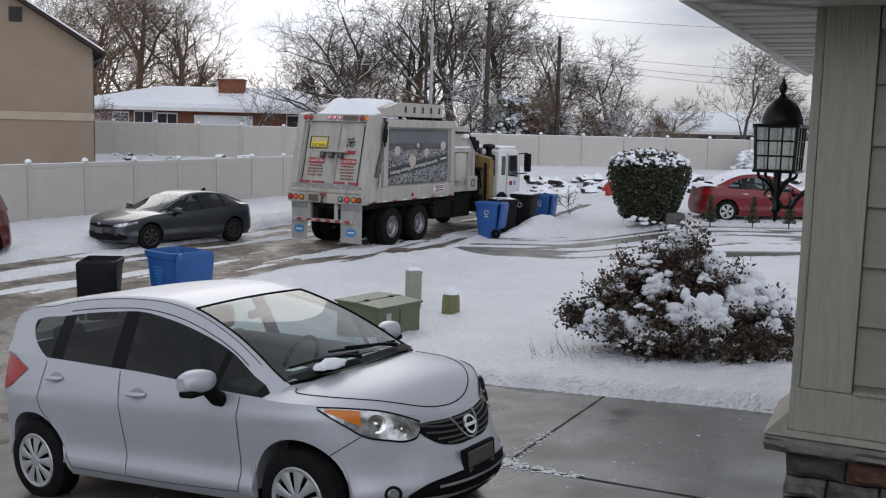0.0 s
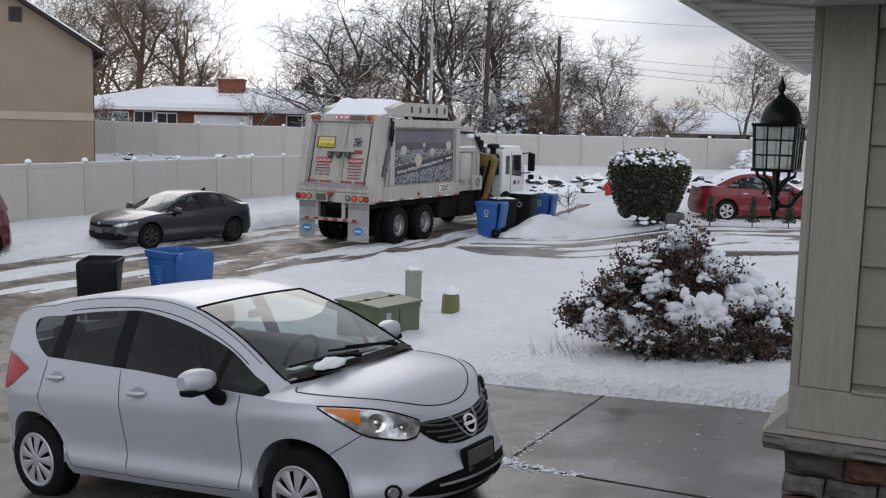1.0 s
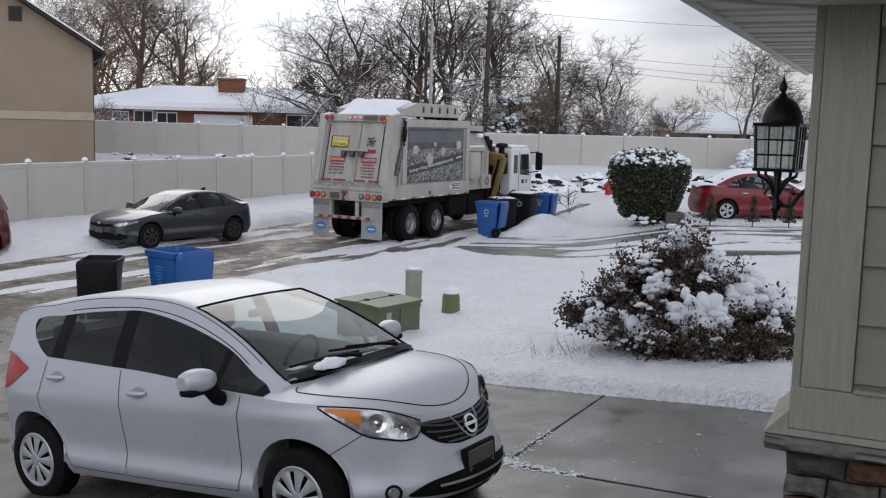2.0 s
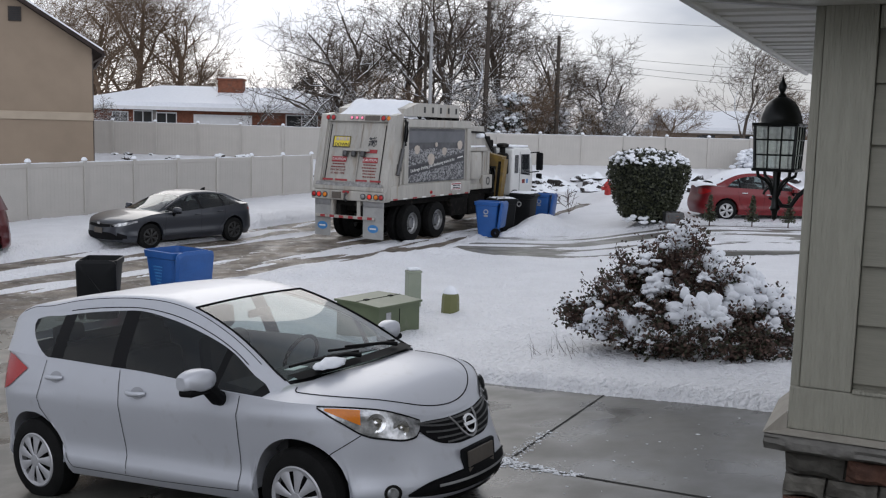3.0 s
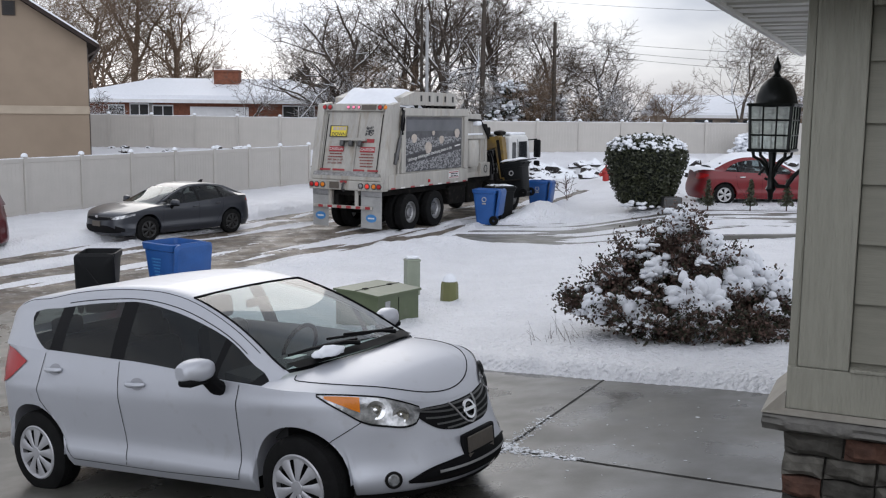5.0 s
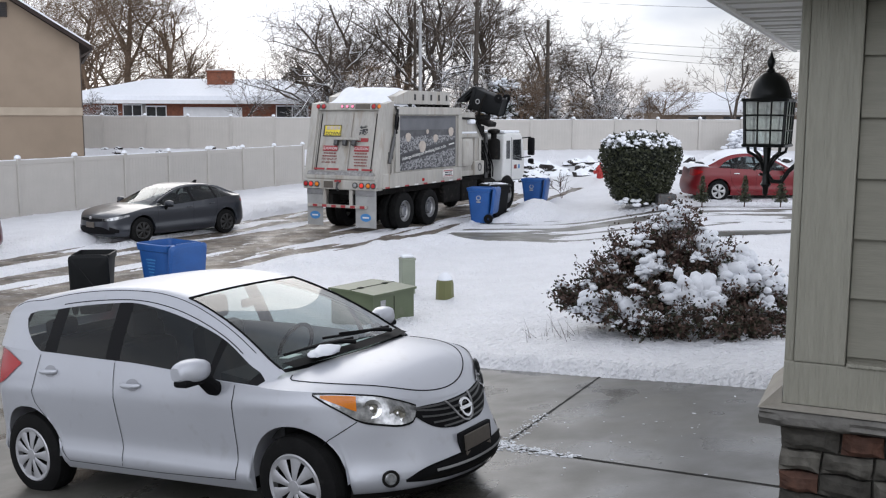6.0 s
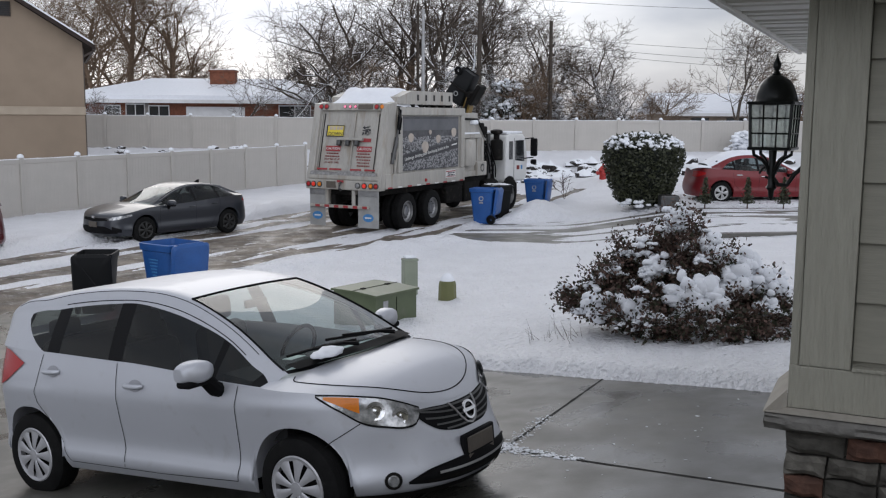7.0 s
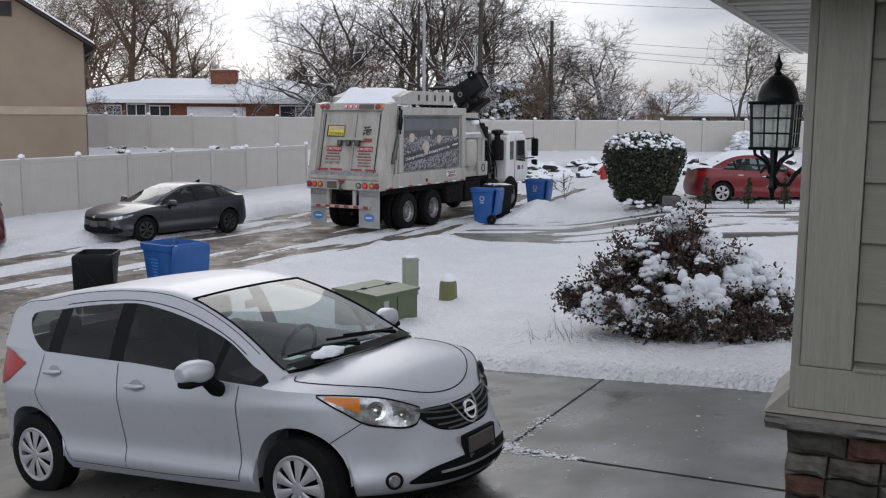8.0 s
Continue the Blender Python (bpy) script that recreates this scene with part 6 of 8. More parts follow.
hatch, HS = make_car("silver five-door hatchback parked on the wet drive", CAR_M, HATCH, SILVER)


def hatch_details():
    bonnet = [c for c in hatch.children if c.name.startswith("bonnet")][0]
    skin = BVHTree.FromPolygons([v.co.copy() for v in bonnet.data.vertices], [tuple(p.vertices) for p in bonnet.data.polygons])
    g = [c for c in hatch.children if c.name.startswith("grille")][0]
    for z, dz, s1 in ((0.572, 0.02, 0.26), (0.600, 0.03, 0.34), (0.632, 0.04, 0.42), (0.664, 0.045, 0.45), (0.695, 0.024, 0.47)):
        for side in (-1, 1):
            part("grille_bar", HS.patch(0, s1, lambda s: z + dz * (s / 0.45) ** 2 - 0.006, lambda s: z + dz * (s / 0.45) ** 2 + 0.005, 0.013, side, k=2), STEEL_DARK, g, smooth=60)
    x = HS.at(0, 0.635)[0]
    # bright V that runs down either side of the badge
    for side in (-1, 1):
        v_ = [HS.at(s_, z_, 0.014, side) for s_, z_ in ((0.16, 0.712), (0.13, 0.67), (0.09, 0.61), (0.05, 0.575), (0.0, 0.562))]
        part("grille_trim", Geo().tube(v_, 0.007, 6), STEEL, g, smooth=True)
    badge = Matrix.Translation((x + 0.012, 0, 0.64)) @ pose(0, 0, 0, 0, 74, 0)
    b = part("badge", Geo().lathe([(0.062, 0), (0.062, 0.014), (0.047, 0.014), (0.047, 0)], 24, badge), CHROME, hatch, "chrome ring badge", smooth=30)
    part("badge_bar", Geo().box(-0.012, 0.012, -0.068, 0.068, 0.002, 0.017, 0.003, badge), CHROME, b)
    # bumper mouth with bars, lower lip, plate carrier
    mouth_lo, mouth_hi = curve([(0, 0.275), (0.35, 0.285), (0.52, 0.30), (0.60, 0.312)]), curve([(0, 0.395), (0.3, 0.39), (0.5, 0.36), (0.60, 0.318)])
    for side in (-1, 1):
        mouth = part("lower_intake", HS.patch(0, 0.60, mouth_lo, mouth_hi, 0.004, side), BLACK, hatch, smooth=60)
        for z in (0.305, 0.345):
            part("intake_bar", HS.patch(0, 0.50 if z < 0.33 else 0.40, lambda s: z - 0.008 + 0.03 * s * s, lambda s: z + 0.008 + 0.03 * s * s, 0.014, side, k=2), FRAME_BLACK if z < 0.33 else STEEL, mouth, smooth=60)
        part("bumper_lip", HS.patch(0, 0.95, lambda s: 0.222, lambda s: 0.262, 0.012, side, k=3), FRAME_BLACK, hatch, "dark plastic bumper lip", smooth=60)
        rim_ = [HS.at(s_, mouth_hi(s_) + 0.004, 0.006, side) for s_ in [0.60 * k / 20 for k in range(21)]]
        part("intake_edge", Geo().tube(rim_, 0.006, 5), BLACK, mouth)
    part("plate_carrier", Geo().box(2.085, 2.122, -0.185, 0.185, 0.335, 0.520, 0.012), BLACK, hatch, "black plate carrier", smooth=40)
    for side in (-1, 1):
        p = Vector(HS.at(0.69, 0.345, -0.004, side))
        i = int(np.searchsorted(HS.s, 0.69))
        nv = Vector((HS.n[i][0], side * HS.n[i][1], 0))
        fm = Matrix.Translation(p) @ nv.to_track_quat("Z", "Y").to_matrix().to_4x4()
        f = part("fog_lamp", Geo().lathe([(0.054, 0.004), (0.050, 0.016), (0.040, 0.018), (0.036, 0.008)], 20, fm), FRAME_BLACK, hatch, smooth=40)
        part("fog_glass", Geo().lathe([(0.037, 0.008), (0.025, 0.013), (0, 0.015)], 18, fm), LAMP_CLEAR, f, smooth=60)
        # bonnet shut line: across the nose, then back along the wing
        line = [(1.26 + 0.67 * math.cos(a), side * 0.705 * math.sin(a)) for a in [k * math.pi / 76 for k in range(39)]] + [(1.235, side * 0.69), (1.215, side * 0.65)]
        over = [tuple(skin.ray_cast(Vector((px, py, 3)), Vector((0, 0, -1)))[0] or (px, py, 0.8)) for px, py in line]
        part("bonnet_seam", Geo().tube(over, 0.0045, 5, False), BLACK, hatch)
    # roof ditch lines, aerial foot, wipers, snow left on the scuttle
    def foot(y):
        """Windscreen foot at a distance from the middle."""
        k = 1 - (y / 0.64) ** 2
        return 1.155 + 0.13 * k, 1.012 + 0.022 * k
    part("scuttle", Geo().grid([[(foot(y)[0] - 0.05, y, foot(y)[1] + 0.012), (foot(y)[0], y, foot(y)[1] + 0.002), (foot(y)[0] + 0.05, y, foot(y)[1] - 0.012)] for y in [-0.62 + k * 0.062 for k in range(21)]]), BLACK, hatch, smooth=60)
    for y0, y1, up in ((0.40, -0.20, 0.10), (-0.08, -0.55, 0.05)):
        (x0, z0), (x1, z1) = foot(y0), foot(y1)
        w = part("wiper", Geo().tube([(x0, y0, z0 + 0.03), (x0 - 0.03, y0 - 0.12, z0 + 0.055), (x1 - up, y1 + 0.1, z1 + 0.035 + up * 0.55)], [0.016, 0.012, 0.007], 6), BLACK, hatch)
        part("blade", Geo().tube([(x0 - 0.04, y0 + 0.03, z0 + 0.05), ((x0 + x1) / 2 - 0.06, (y0 + y1) / 2, (z0 + z1) / 2 + 0.062), (x1 - up - 0.02, y1 - 0.05, z1 + 0.03 + up * 0.55)], 0.009, 6), BLACK, w)
    bm = bmesh.new()
    bmesh.ops.create_icosphere(bm, subdivisions=3, radius=1)
    for p in bm.verts:
        k = 1 + 0.3 * noise.noise(p.co * 2.2)
        p.co = Vector((p.co.x * 0.075 * k + 1.25, p.co.y * 0.13 * k - 0.36, max(p.co.z, -0.3) * 0.045 * k + 1.05))
    me = bpy.data.meshes.new("snow_lump")
    bm.to_mesh(me)
    bm.free()
    me.materials.append(SNOW_CAP)
    me.shade_smooth()
    part("snow_lump", me, SNOW_CAP, hatch, "lump of snow left at the windscreen foot")
    part("aerial", Geo().tube([(-1.45, 0, 1.47), (-1.6, 0, 1.62)], [0.008, 0.003], 6), BLACK, hatch)
    part("paper", Geo().box(0.98, 1.06, -0.50, -0.36, 1.03, 1.033), WHITE_PLAIN, hatch)
    part("interior_mirror", Geo().box(0.30, 0.33, -0.11, 0.11, 1.30, 1.36, 0.015), BLACK, hatch)


hatch_details()

CIVIC = dict(HATCH)
CIVIC.update(
    crown_p=2.2, crown_y=0.5, dlo_lo=None, wb=2.70, fo=0.90, ro=0.92, W=0.90, Lf=0.95, pf=2.9, Lr=0.8, pr=2.8, R=0.325, arch=0.365, sill=0.20, cowl=1.0, header=0.15, tail_x=-2.02, bow=0.14, crown=0.05, body_label="dark grey body",
    shoulder=[(2.25, 0.66), (2.05, 0.72), (1.7, 0.80), (1.3, 0.87), (1.0, 0.89), (0.4, 0.90), (-0.2, 0.93), (-0.9, 0.97), (-1.5, 1.0), (-2.0, 1.0), (-2.27, 0.96)],
    roof=[(1.0, 0.91), (0.7, 1.05), (0.4, 1.19), (0.15, 1.285), (-0.15, 1.36), (-0.5, 1.38), (-0.95, 1.36), (-1.4, 1.27), (-1.75, 1.13), (-2.02, 1.02)],
    dlo=[(1.0, 0.9), (0.7, 1.02), (0.4, 1.16), (0.15, 1.25), (-0.2, 1.32), (-0.6, 1.335), (-1.0, 1.29), (-1.35, 1.18), (-1.55, 1.06), (-1.66, 1.0)],
    side=[(0.2, 0.075), (0.28, 0.045), (0.33, 0.012), (0.38, 0.010), (0.48, 0.024), (0.60, 0.012), (0.74, 0.0), (0.83, 0.004), (0.88, 0.020), (0.95, 0.036), (1.1, 0.075)],
    nose=[(0.2, 0.10), (0.3, 0.02), (0.45, 0.0), (0.58, 0.02), (0.66, 0.05), (0.78, 0.12), (0.9, 0.22), (1.0, 0.30)],
    tail=[(0.2, 0.08), (0.35, 0.01), (0.55, 0.0), (0.75, 0.06), (0.95, 0.10), (1.1, 0.13)],
    roof_w=[(1.0, 0.70), (0.5, 0.62), (0.0, 0.57), (-0.6, 0.56), (-1.3, 0.56), (-2.02, 0.66)],
    splits=np.array([0.15, -0.22, -0.30, -1.0, -1.08, 0.66, 0.72, -1.62, 0.96]), dlo_x=(-1.62, 0.97), panes=((0.72, 0.92), (-0.22, 0.66), (-1.0, -0.30), (-1.5, -1.08)), back_x=-1.15, back_end=-1.85,
    rim=ALLOY_BLACK, spokes=7, handle_mat=GUNMETAL, cup_mat=GUNMETAL, mirror=(0.62, 0.90, 0.96),
    seams=[[(0.90, 0.30), (0.90, 0.88)], [(-0.24, 0.30), (-0.24, 0.92)], [(-0.75, 0.30), (-1.0, 0.6), (-1.06, 0.95)]], handles=[(-0.1, 0.82), (-0.85, 0.86)],
    headlamp=(0.42, 1.12, [(0.42, 0.60), (0.7, 0.61), (1.12, 0.70)], [(0.42, 0.645), (0.7, 0.685), (1.12, 0.745)]), amber=(0.9, 1.05), bulbs=((0.6, 0.63, 0.04),),
    taillamp=(0.3, 1.0, [(0.3, 0.80), (0.6, 0.78), (1.0, 0.86)], [(0.3, 0.92), (0.6, 0.94), (1.0, 0.91)]),
    front_panels=[(0.55, [(0, 0.56), (0.55, 0.59)], [(0, 0.66), (0.55, 0.645)], BLACK, "grille", 0.006), (0.75, [(0, 0.25), (0.75, 0.27)], [(0, 0.44), (0.5, 0.42), (0.75, 0.30)], BLACK, "lower_intake", 0.006)],
    plate=(2.25, 2.27, -0.16, 0.16, 0.42, 0.55))
SEDAN = dict(CIVIC)
SEDAN.update(
    wb=2.78, fo=0.98, ro=0.82, W=0.91, tail_x=-1.72, header=0.2, body_label="red body",
    shoulder=[(2.37, 0.66), (2.1, 0.74), (1.7, 0.83), (1.3, 0.90), (1.0, 0.92), (0.4, 0.94), (-0.3, 0.97), (-1.0, 1.0), (-1.6, 1.03), (-2.1, 1.04), (-2.46, 1.0)],
    roof=[(1.0, 0.95), (0.7, 1.12), (0.4, 1.28), (0.2, 1.375), (-0.15, 1.45), (-0.5, 1.465), (-0.9, 1.42), (-1.3, 1.27), (-1.55, 1.13), (-1.72, 1.045)],
    dlo=[(1.0, 0.93), (0.7, 1.05), (0.4, 1.2), (0.2, 1.28), (-0.2, 1.35), (-0.6, 1.35), (-0.95, 1.28), (-1.2, 1.16), (-1.35, 1.05), (-1.5, 1.02)],
    dlo_x=(-1.45, 0.97), panes=((0.72, 0.92), (-0.22, 0.66), (-0.95, -0.30), (-1.3, -1.02)), back_x=-0.95, back_end=-1.66, rim=ALLOY, spokes=5, handle_mat=CHROME, cup_mat=CAR_RED,
    taillamp=(0.35, 0.95, [(0.35, 0.80), (0.6, 0.78), (0.95, 0.88)], [(0.35, 0.96), (0.6, 0.97), (0.95, 0.93)]))
SUV = dict(CIVIC)
SUV.update(
    wb=2.7, fo=0.9, ro=0.95, W=0.93, R=0.35, arch=0.40, sill=0.28, tail_x=-2.1, header=0.25, body_label="dark red body over grey cladding",
    shoulder=[(2.25, 0.85), (1.8, 0.98), (1.3, 1.03), (0.4, 1.06), (-0.6, 1.1), (-1.5, 1.13), (-2.3, 1.12)],
    roof=[(1.0, 1.1), (0.6, 1.35), (0.25, 1.55), (-0.2, 1.67), (-0.7, 1.7), (-1.4, 1.66), (-1.9, 1.55), (-2.1, 1.18)],
    dlo=[(1.0, 1.08), (0.6, 1.25), (0.2, 1.45), (-0.4, 1.56), (-1.2, 1.53), (-1.6, 1.42), (-1.8, 1.16)], dlo_x=(-1.7, 0.97), back_x=-1.92, back_end=-2.08,
    taillamp=(0.3, 0.9, [(0.3, 0.85), (0.9, 0.85)], [(0.3, 1.1), (0.9, 1.1)]))


def heading(x, y, z, deg):
    return Matrix.Translation((x, y, z)) @ Matrix.Rotation(radians(deg), 4, "Z")


civic, CS = make_car("dark grey fastback car parked beside the far kerb", heading(-7.2, 26.2, 0.0, 233), CIVIC, GUNMETAL, hero=False)
sedan, _s = make_car("red saloon car under a blanket of snow", heading(9.84, 30.7, 0.62, 4), SEDAN, CAR_RED, hero=False)
suv, _s = make_car("dark red car parked by the kerb, only its tail in view", heading(-11.35, 20.6, 0.02, 243), SUV, MAROON, hero=False)


def civic_details():
    """Bright bar over the grille, fog pockets, window line and fin of the grey car."""
    for side in (-1, 1):
        part("grille_bar", CS.patch(0, 0.60, lambda s: 0.645 + 0.01 * s, lambda s: 0.668 + 0.01 * s, 0.012, side, k=2), STEEL_DARK, civic, smooth=60)
        part("fog_pocket", CS.patch(0.62, 0.86, lambda s: 0.30, lambda s: 0.45 - 0.3 * (s - 0.62), 0.007, side), BLACK, civic, smooth=60)
        edge, wide = curve(CIVIC["dlo"]), curve(CIVIC["roof_w"])
        line = []
        for k in range(31):
            x = 0.75 - 2.25 * k / 30
            z = edge(x) + 0.012
            y = wide(x) + (0.86 - wide(x)) * max(0.0, (curve(CIVIC["roof"])(x) - 0.07 - z) / 0.36) + 0.008
            line.append((x, side * y, z))
        part("window_trim", Geo().tube(line, 0.008, 5, False), STEEL, civic, smooth=True)
    part("roof_fin", Geo().prism([(-1.05, 1.33), (-0.90, 1.36), (-1.02, 1.43), (-1.08, 1.43)], "y", -0.015, 0.015), BLACK, civic)
    part("badge", Geo().box(2.235, 2.25, -0.05, 0.05, 0.63, 0.69, 0.01), CHROME, civic)


civic_details()


def sedan_snow():
    roof = curve(SEDAN["roof"])
    wr = curve(SEDAN["roof_w"])
    rows = []
    for x in np.linspace(1.0, -1.7, 40):
        w = wr(x) - 0.02
        t = 0.085 + 0.05 * float(ripple(x * 2, 0.5, 3))
        rows.append([(x, w * k, roof(x) - 0.03 * k * k * 1.2 + t * (1 - abs(k) ** 6) + 0.004 - (0.02 if abs(k) == 1 else 0)) for k in [-1 + j / 8 for j in range(17)]])
    part("roof_snow", Geo().grid(rows), SNOW_CAP, sedan, "snow blanket over roof and rear glass", smooth=60)
    rows = []
    sh = curve(SEDAN["shoulder"])
    for x in np.linspace(-1.68, -2.3, 12):
        rows.append([(x, 0.8 * k * (1 - 0.12 * ((x + 1.68) / 0.62) ** 2), sh(x) + 0.03 + 0.05 * (1 - abs(k) ** 6) - 0.05 * ((-1.68 - x) / 0.62) ** 6) for k in [-1 + j / 8 for j in range(17)]])
    part("boot_snow", Geo().grid(rows), SNOW_CAP, sedan, smooth=60)


sedan_snow()


# ---- the home's own wall, trim, ledge and eave ----
HOME_M = Matrix.Translation((1.528, 4.2, 0.028)) @ Matrix.Rotation(radians(-25), 4, "Z")


LEDGE_PALE = material("pale_ledge", (0.42, 0.39, 0.34), 0.75, 0, 0.2, 5, fine=30, bump=0.4)


def home():
    wall = thing("house_wall", "sage-painted end wall with trim boards over a stone base", "wall", HOME_M, kind="structure")
    part("core", Geo().box(0.03, 6.0, 0.035, 0.46, 1.9, 3.76), SIDING, wall)
    for k in range(9):
        z0 = 1.93 + k * 0.252
        rows = [[(x, 0.006, z0), (x, 0.028, z0 + 0.262), (x, 0.035, z0 + 0.262)] for x in (0.25, 6.0)]
        g = Geo().grid(rows)
        g.add([(0.25, 0.006, z0), (6.0, 0.006, z0), (6.0, 0.035, z0), (0.25, 0.035, z0)], [(0, 1, 2, 3)])
        if z0 < 3.74:
            part("siding_board", g, SIDING, wall)
    part("trim_board", Geo().box(0.0, 0.038, -0.006, 0.46, 1.96, 3.76, 0.004), TRIM_SAGE, wall)
    part("trim_board", Geo().box(0.040, 0.245, -0.022, 0.03, 2.145, 3.76, 0.005), TRIM_SAGE, wall)
    part("skirt_board", Geo().box(0.0, 6.0, -0.024, 0.03, 1.955, 2.143, 0.005), TRIM_SAGE, wall)
    part("skirt_flashing", Geo().box(0.25, 6.0, -0.032, 0.03, 2.143, 2.158, 0.003), TRIM_SAGE, wall)
    # cast ledge with a hewn lower face
    rows = []
    for i in range(150):
        x = -0.085 + i * 0.02
        n1, n2 = 1.9 * (float(ripple(x * 13, 1.0, 4)) - 0.5), 1.9 * (float(ripple(x * 13, 7.0, 4)) - 0.5)
        rows.append([(x, 0.1, 1.939), (x, -0.06, 1.939), (x, -0.090, 1.937), (x, -0.094 + 0.01 * n2, 1.929), (x, -0.10 + 0.03 * n1, 1.919), (x, -0.095 + 0.035 * n2, 1.903), (x, -0.10 + 0.03 * n1, 1.887), (x, -0.075 + 0.02 * n2, 1.869), (x, 0.1, 1.869)])
    g = Geo().grid(rows)
    n = len(g.v)
    g.f.append(tuple(range(9)))
    rows = [[(-0.085, y, 1.939), (-0.085, y, 1.921), (-0.085 - 0.01 * float(ripple(y * 9, 3, 3)), y, 1.897), (-0.075, y, 1.869)] for y in [-0.088 + 0.05 * k for k in range(12)]]
    g.grid(rows)
    part("ledge", g, CAP_STONE, wall, "rough cast stone ledge", smooth=50)
    part("ledge_slope", Geo().add([(0.0, -0.026, 2.035), (0.0, 0.5, 2.035), (-0.092, 0.5, 1.944), (-0.092, -0.095, 1.944), (0.0, -0.026, 1.955), (6.0, -0.026, 1.955), (6.0, -0.095, 1.944)], [(0, 1, 2, 3), (0, 3, 4), (3, 6, 5, 4)]), LEDGE_PALE, wall, "pale sloping top of the ledge")
    part("base_core", Geo().box(0.03, 6.0, 0.0, 0.46, 0.4, 1.88), MORTAR, wall)
    # coursed ledge stone
    r = random.Random(11)
    z = 1.866
    while z > 0.95:
        h = r.choice((0.075, 0.10, 0.13))
        x = 0.0
        while x < 1.7:
            w = r.uniform(0.10, 0.27)
            d = r.uniform(0.012, 0.045)
            bm = bmesh.new()
            bmesh.ops.create_cube(bm, size=1)
            bmesh.ops.subdivide_edges(bm, edges=bm.edges[:], cuts=3, use_grid_fill=True)
            for p in bm.verts:
                q = Vector((p.co.x * (w - 0.012) + x + w / 2, p.co.y * (0.05 + d) - 0.005 - d / 2, p.co.z * (h - 0.012) + z - h / 2))
                p.co = q + Vector((noise.noise(q * 11) * 0.012, noise.noise(q * 13 + Vector((5, 0, 0))) * 0.02 + (0.02 if max(abs(p.co.x), abs(p.co.z)) > 0.45 and p.co.y < 0 else 0), noise.noise(q * 11 + Vector((0, 9, 0))) * 0.012))
            me = bpy.data.meshes.new("stone")
            bm.to_mesh(me)
            bm.free()
            mat = STONE_RED if r.random() < 0.3 else STONE
            me.materials.append(mat)
            part("stone", me, mat, wall)
            x += w
        z -= h
    # eave with slatted soffit
    so = Geo()
    y = -0.42
    for k in range(20):
        w = 0.34 if k % 2 else 0.19
        so.add([(-0.44, y, 3.752), (6.0, y, 3.752), (6.0, y + w * 0.72, 3.756), (-0.44, y + w * 0.72, 3.756), (6.0, y + w * 0.8, 3.776), (-0.44, y + w * 0.8, 3.776), (6.0, y + w * 0.93, 3.776), (-0.44, y + w * 0.93, 3.776), (6.0, y + w, 3.752), (-0.44, y + w, 3.752)], [(0, 1, 2, 3), (3, 2, 4, 5), (5, 4, 6, 7), (7, 6, 8, 9)])
        y += w
    s = part("soffit", so, SOFFIT, None)
    s.matrix_basis = HOME_M
    tagged(s, "slatted pale metal soffit under the eave", "soffit", kind="structure")
    roof = thing("eave", "pale fascia and roof edge over the porch", "eave", HOME_M, kind="structure")
    part("fascia", Geo().box(-0.475, -0.44, -0.46, 4.7, 3.735, 3.93, 0.006).box(-0.475, 6.0, -0.475, -0.44, 3.735, 3.93, 0.006), SOFFIT, roof)
    part("corner_strip", Geo().box(-0.02, 0.02, -0.02, 1.1, 3.742, 3.752, 0, Matrix.Translation((-0.44, -0.42, 0)) @ Matrix.Rotation(radians(-45), 4, "Z")), TRIM_WHITE, roof)
    part("gutter", Geo().prism([(-0.60, 3.95), (-0.60, 3.86), (-0.56, 3.82), (-0.476, 3.82), (-0.476, 3.95)], "y", -0.46, 4.7), TRIM_WHITE, roof)
    part("roof_deck", Geo().prism([(-0.62, 3.96), (6.0, 5.6), (6.0, 5.75), (-0.62, 4.05)], "y", -0.55, 4.8), material("porch_shingle", (0.08, 0.075, 0.07), 0.9), roof)
    part("roof_snow", Geo().prism([(-0.60, 4.055), (6.0, 5.755), (6.0, 5.83), (-0.60, 4.12)], "y", -0.53, 4.78), SNOW_CAP, roof)
    part("frieze", Geo().box(0.25, 6.0, -0.03, 0.46, 3.66, 3.75, 0.005), TRIM_SAGE, roof)
    # the house behind the viewer and the porch floor
    back = thing("house_front", "sage-painted house front behind the porch", "wall", kind="structure")
    part("wall", Geo().box(-1.6, 9, -3.4, -3.0, 0.5, 5.0), SIDING, back)
    part("porch_floor", Geo().box(-1.6, 4.2, -3.0, 1.2, 0.8, 1.55), CONCRETE, back)


home()


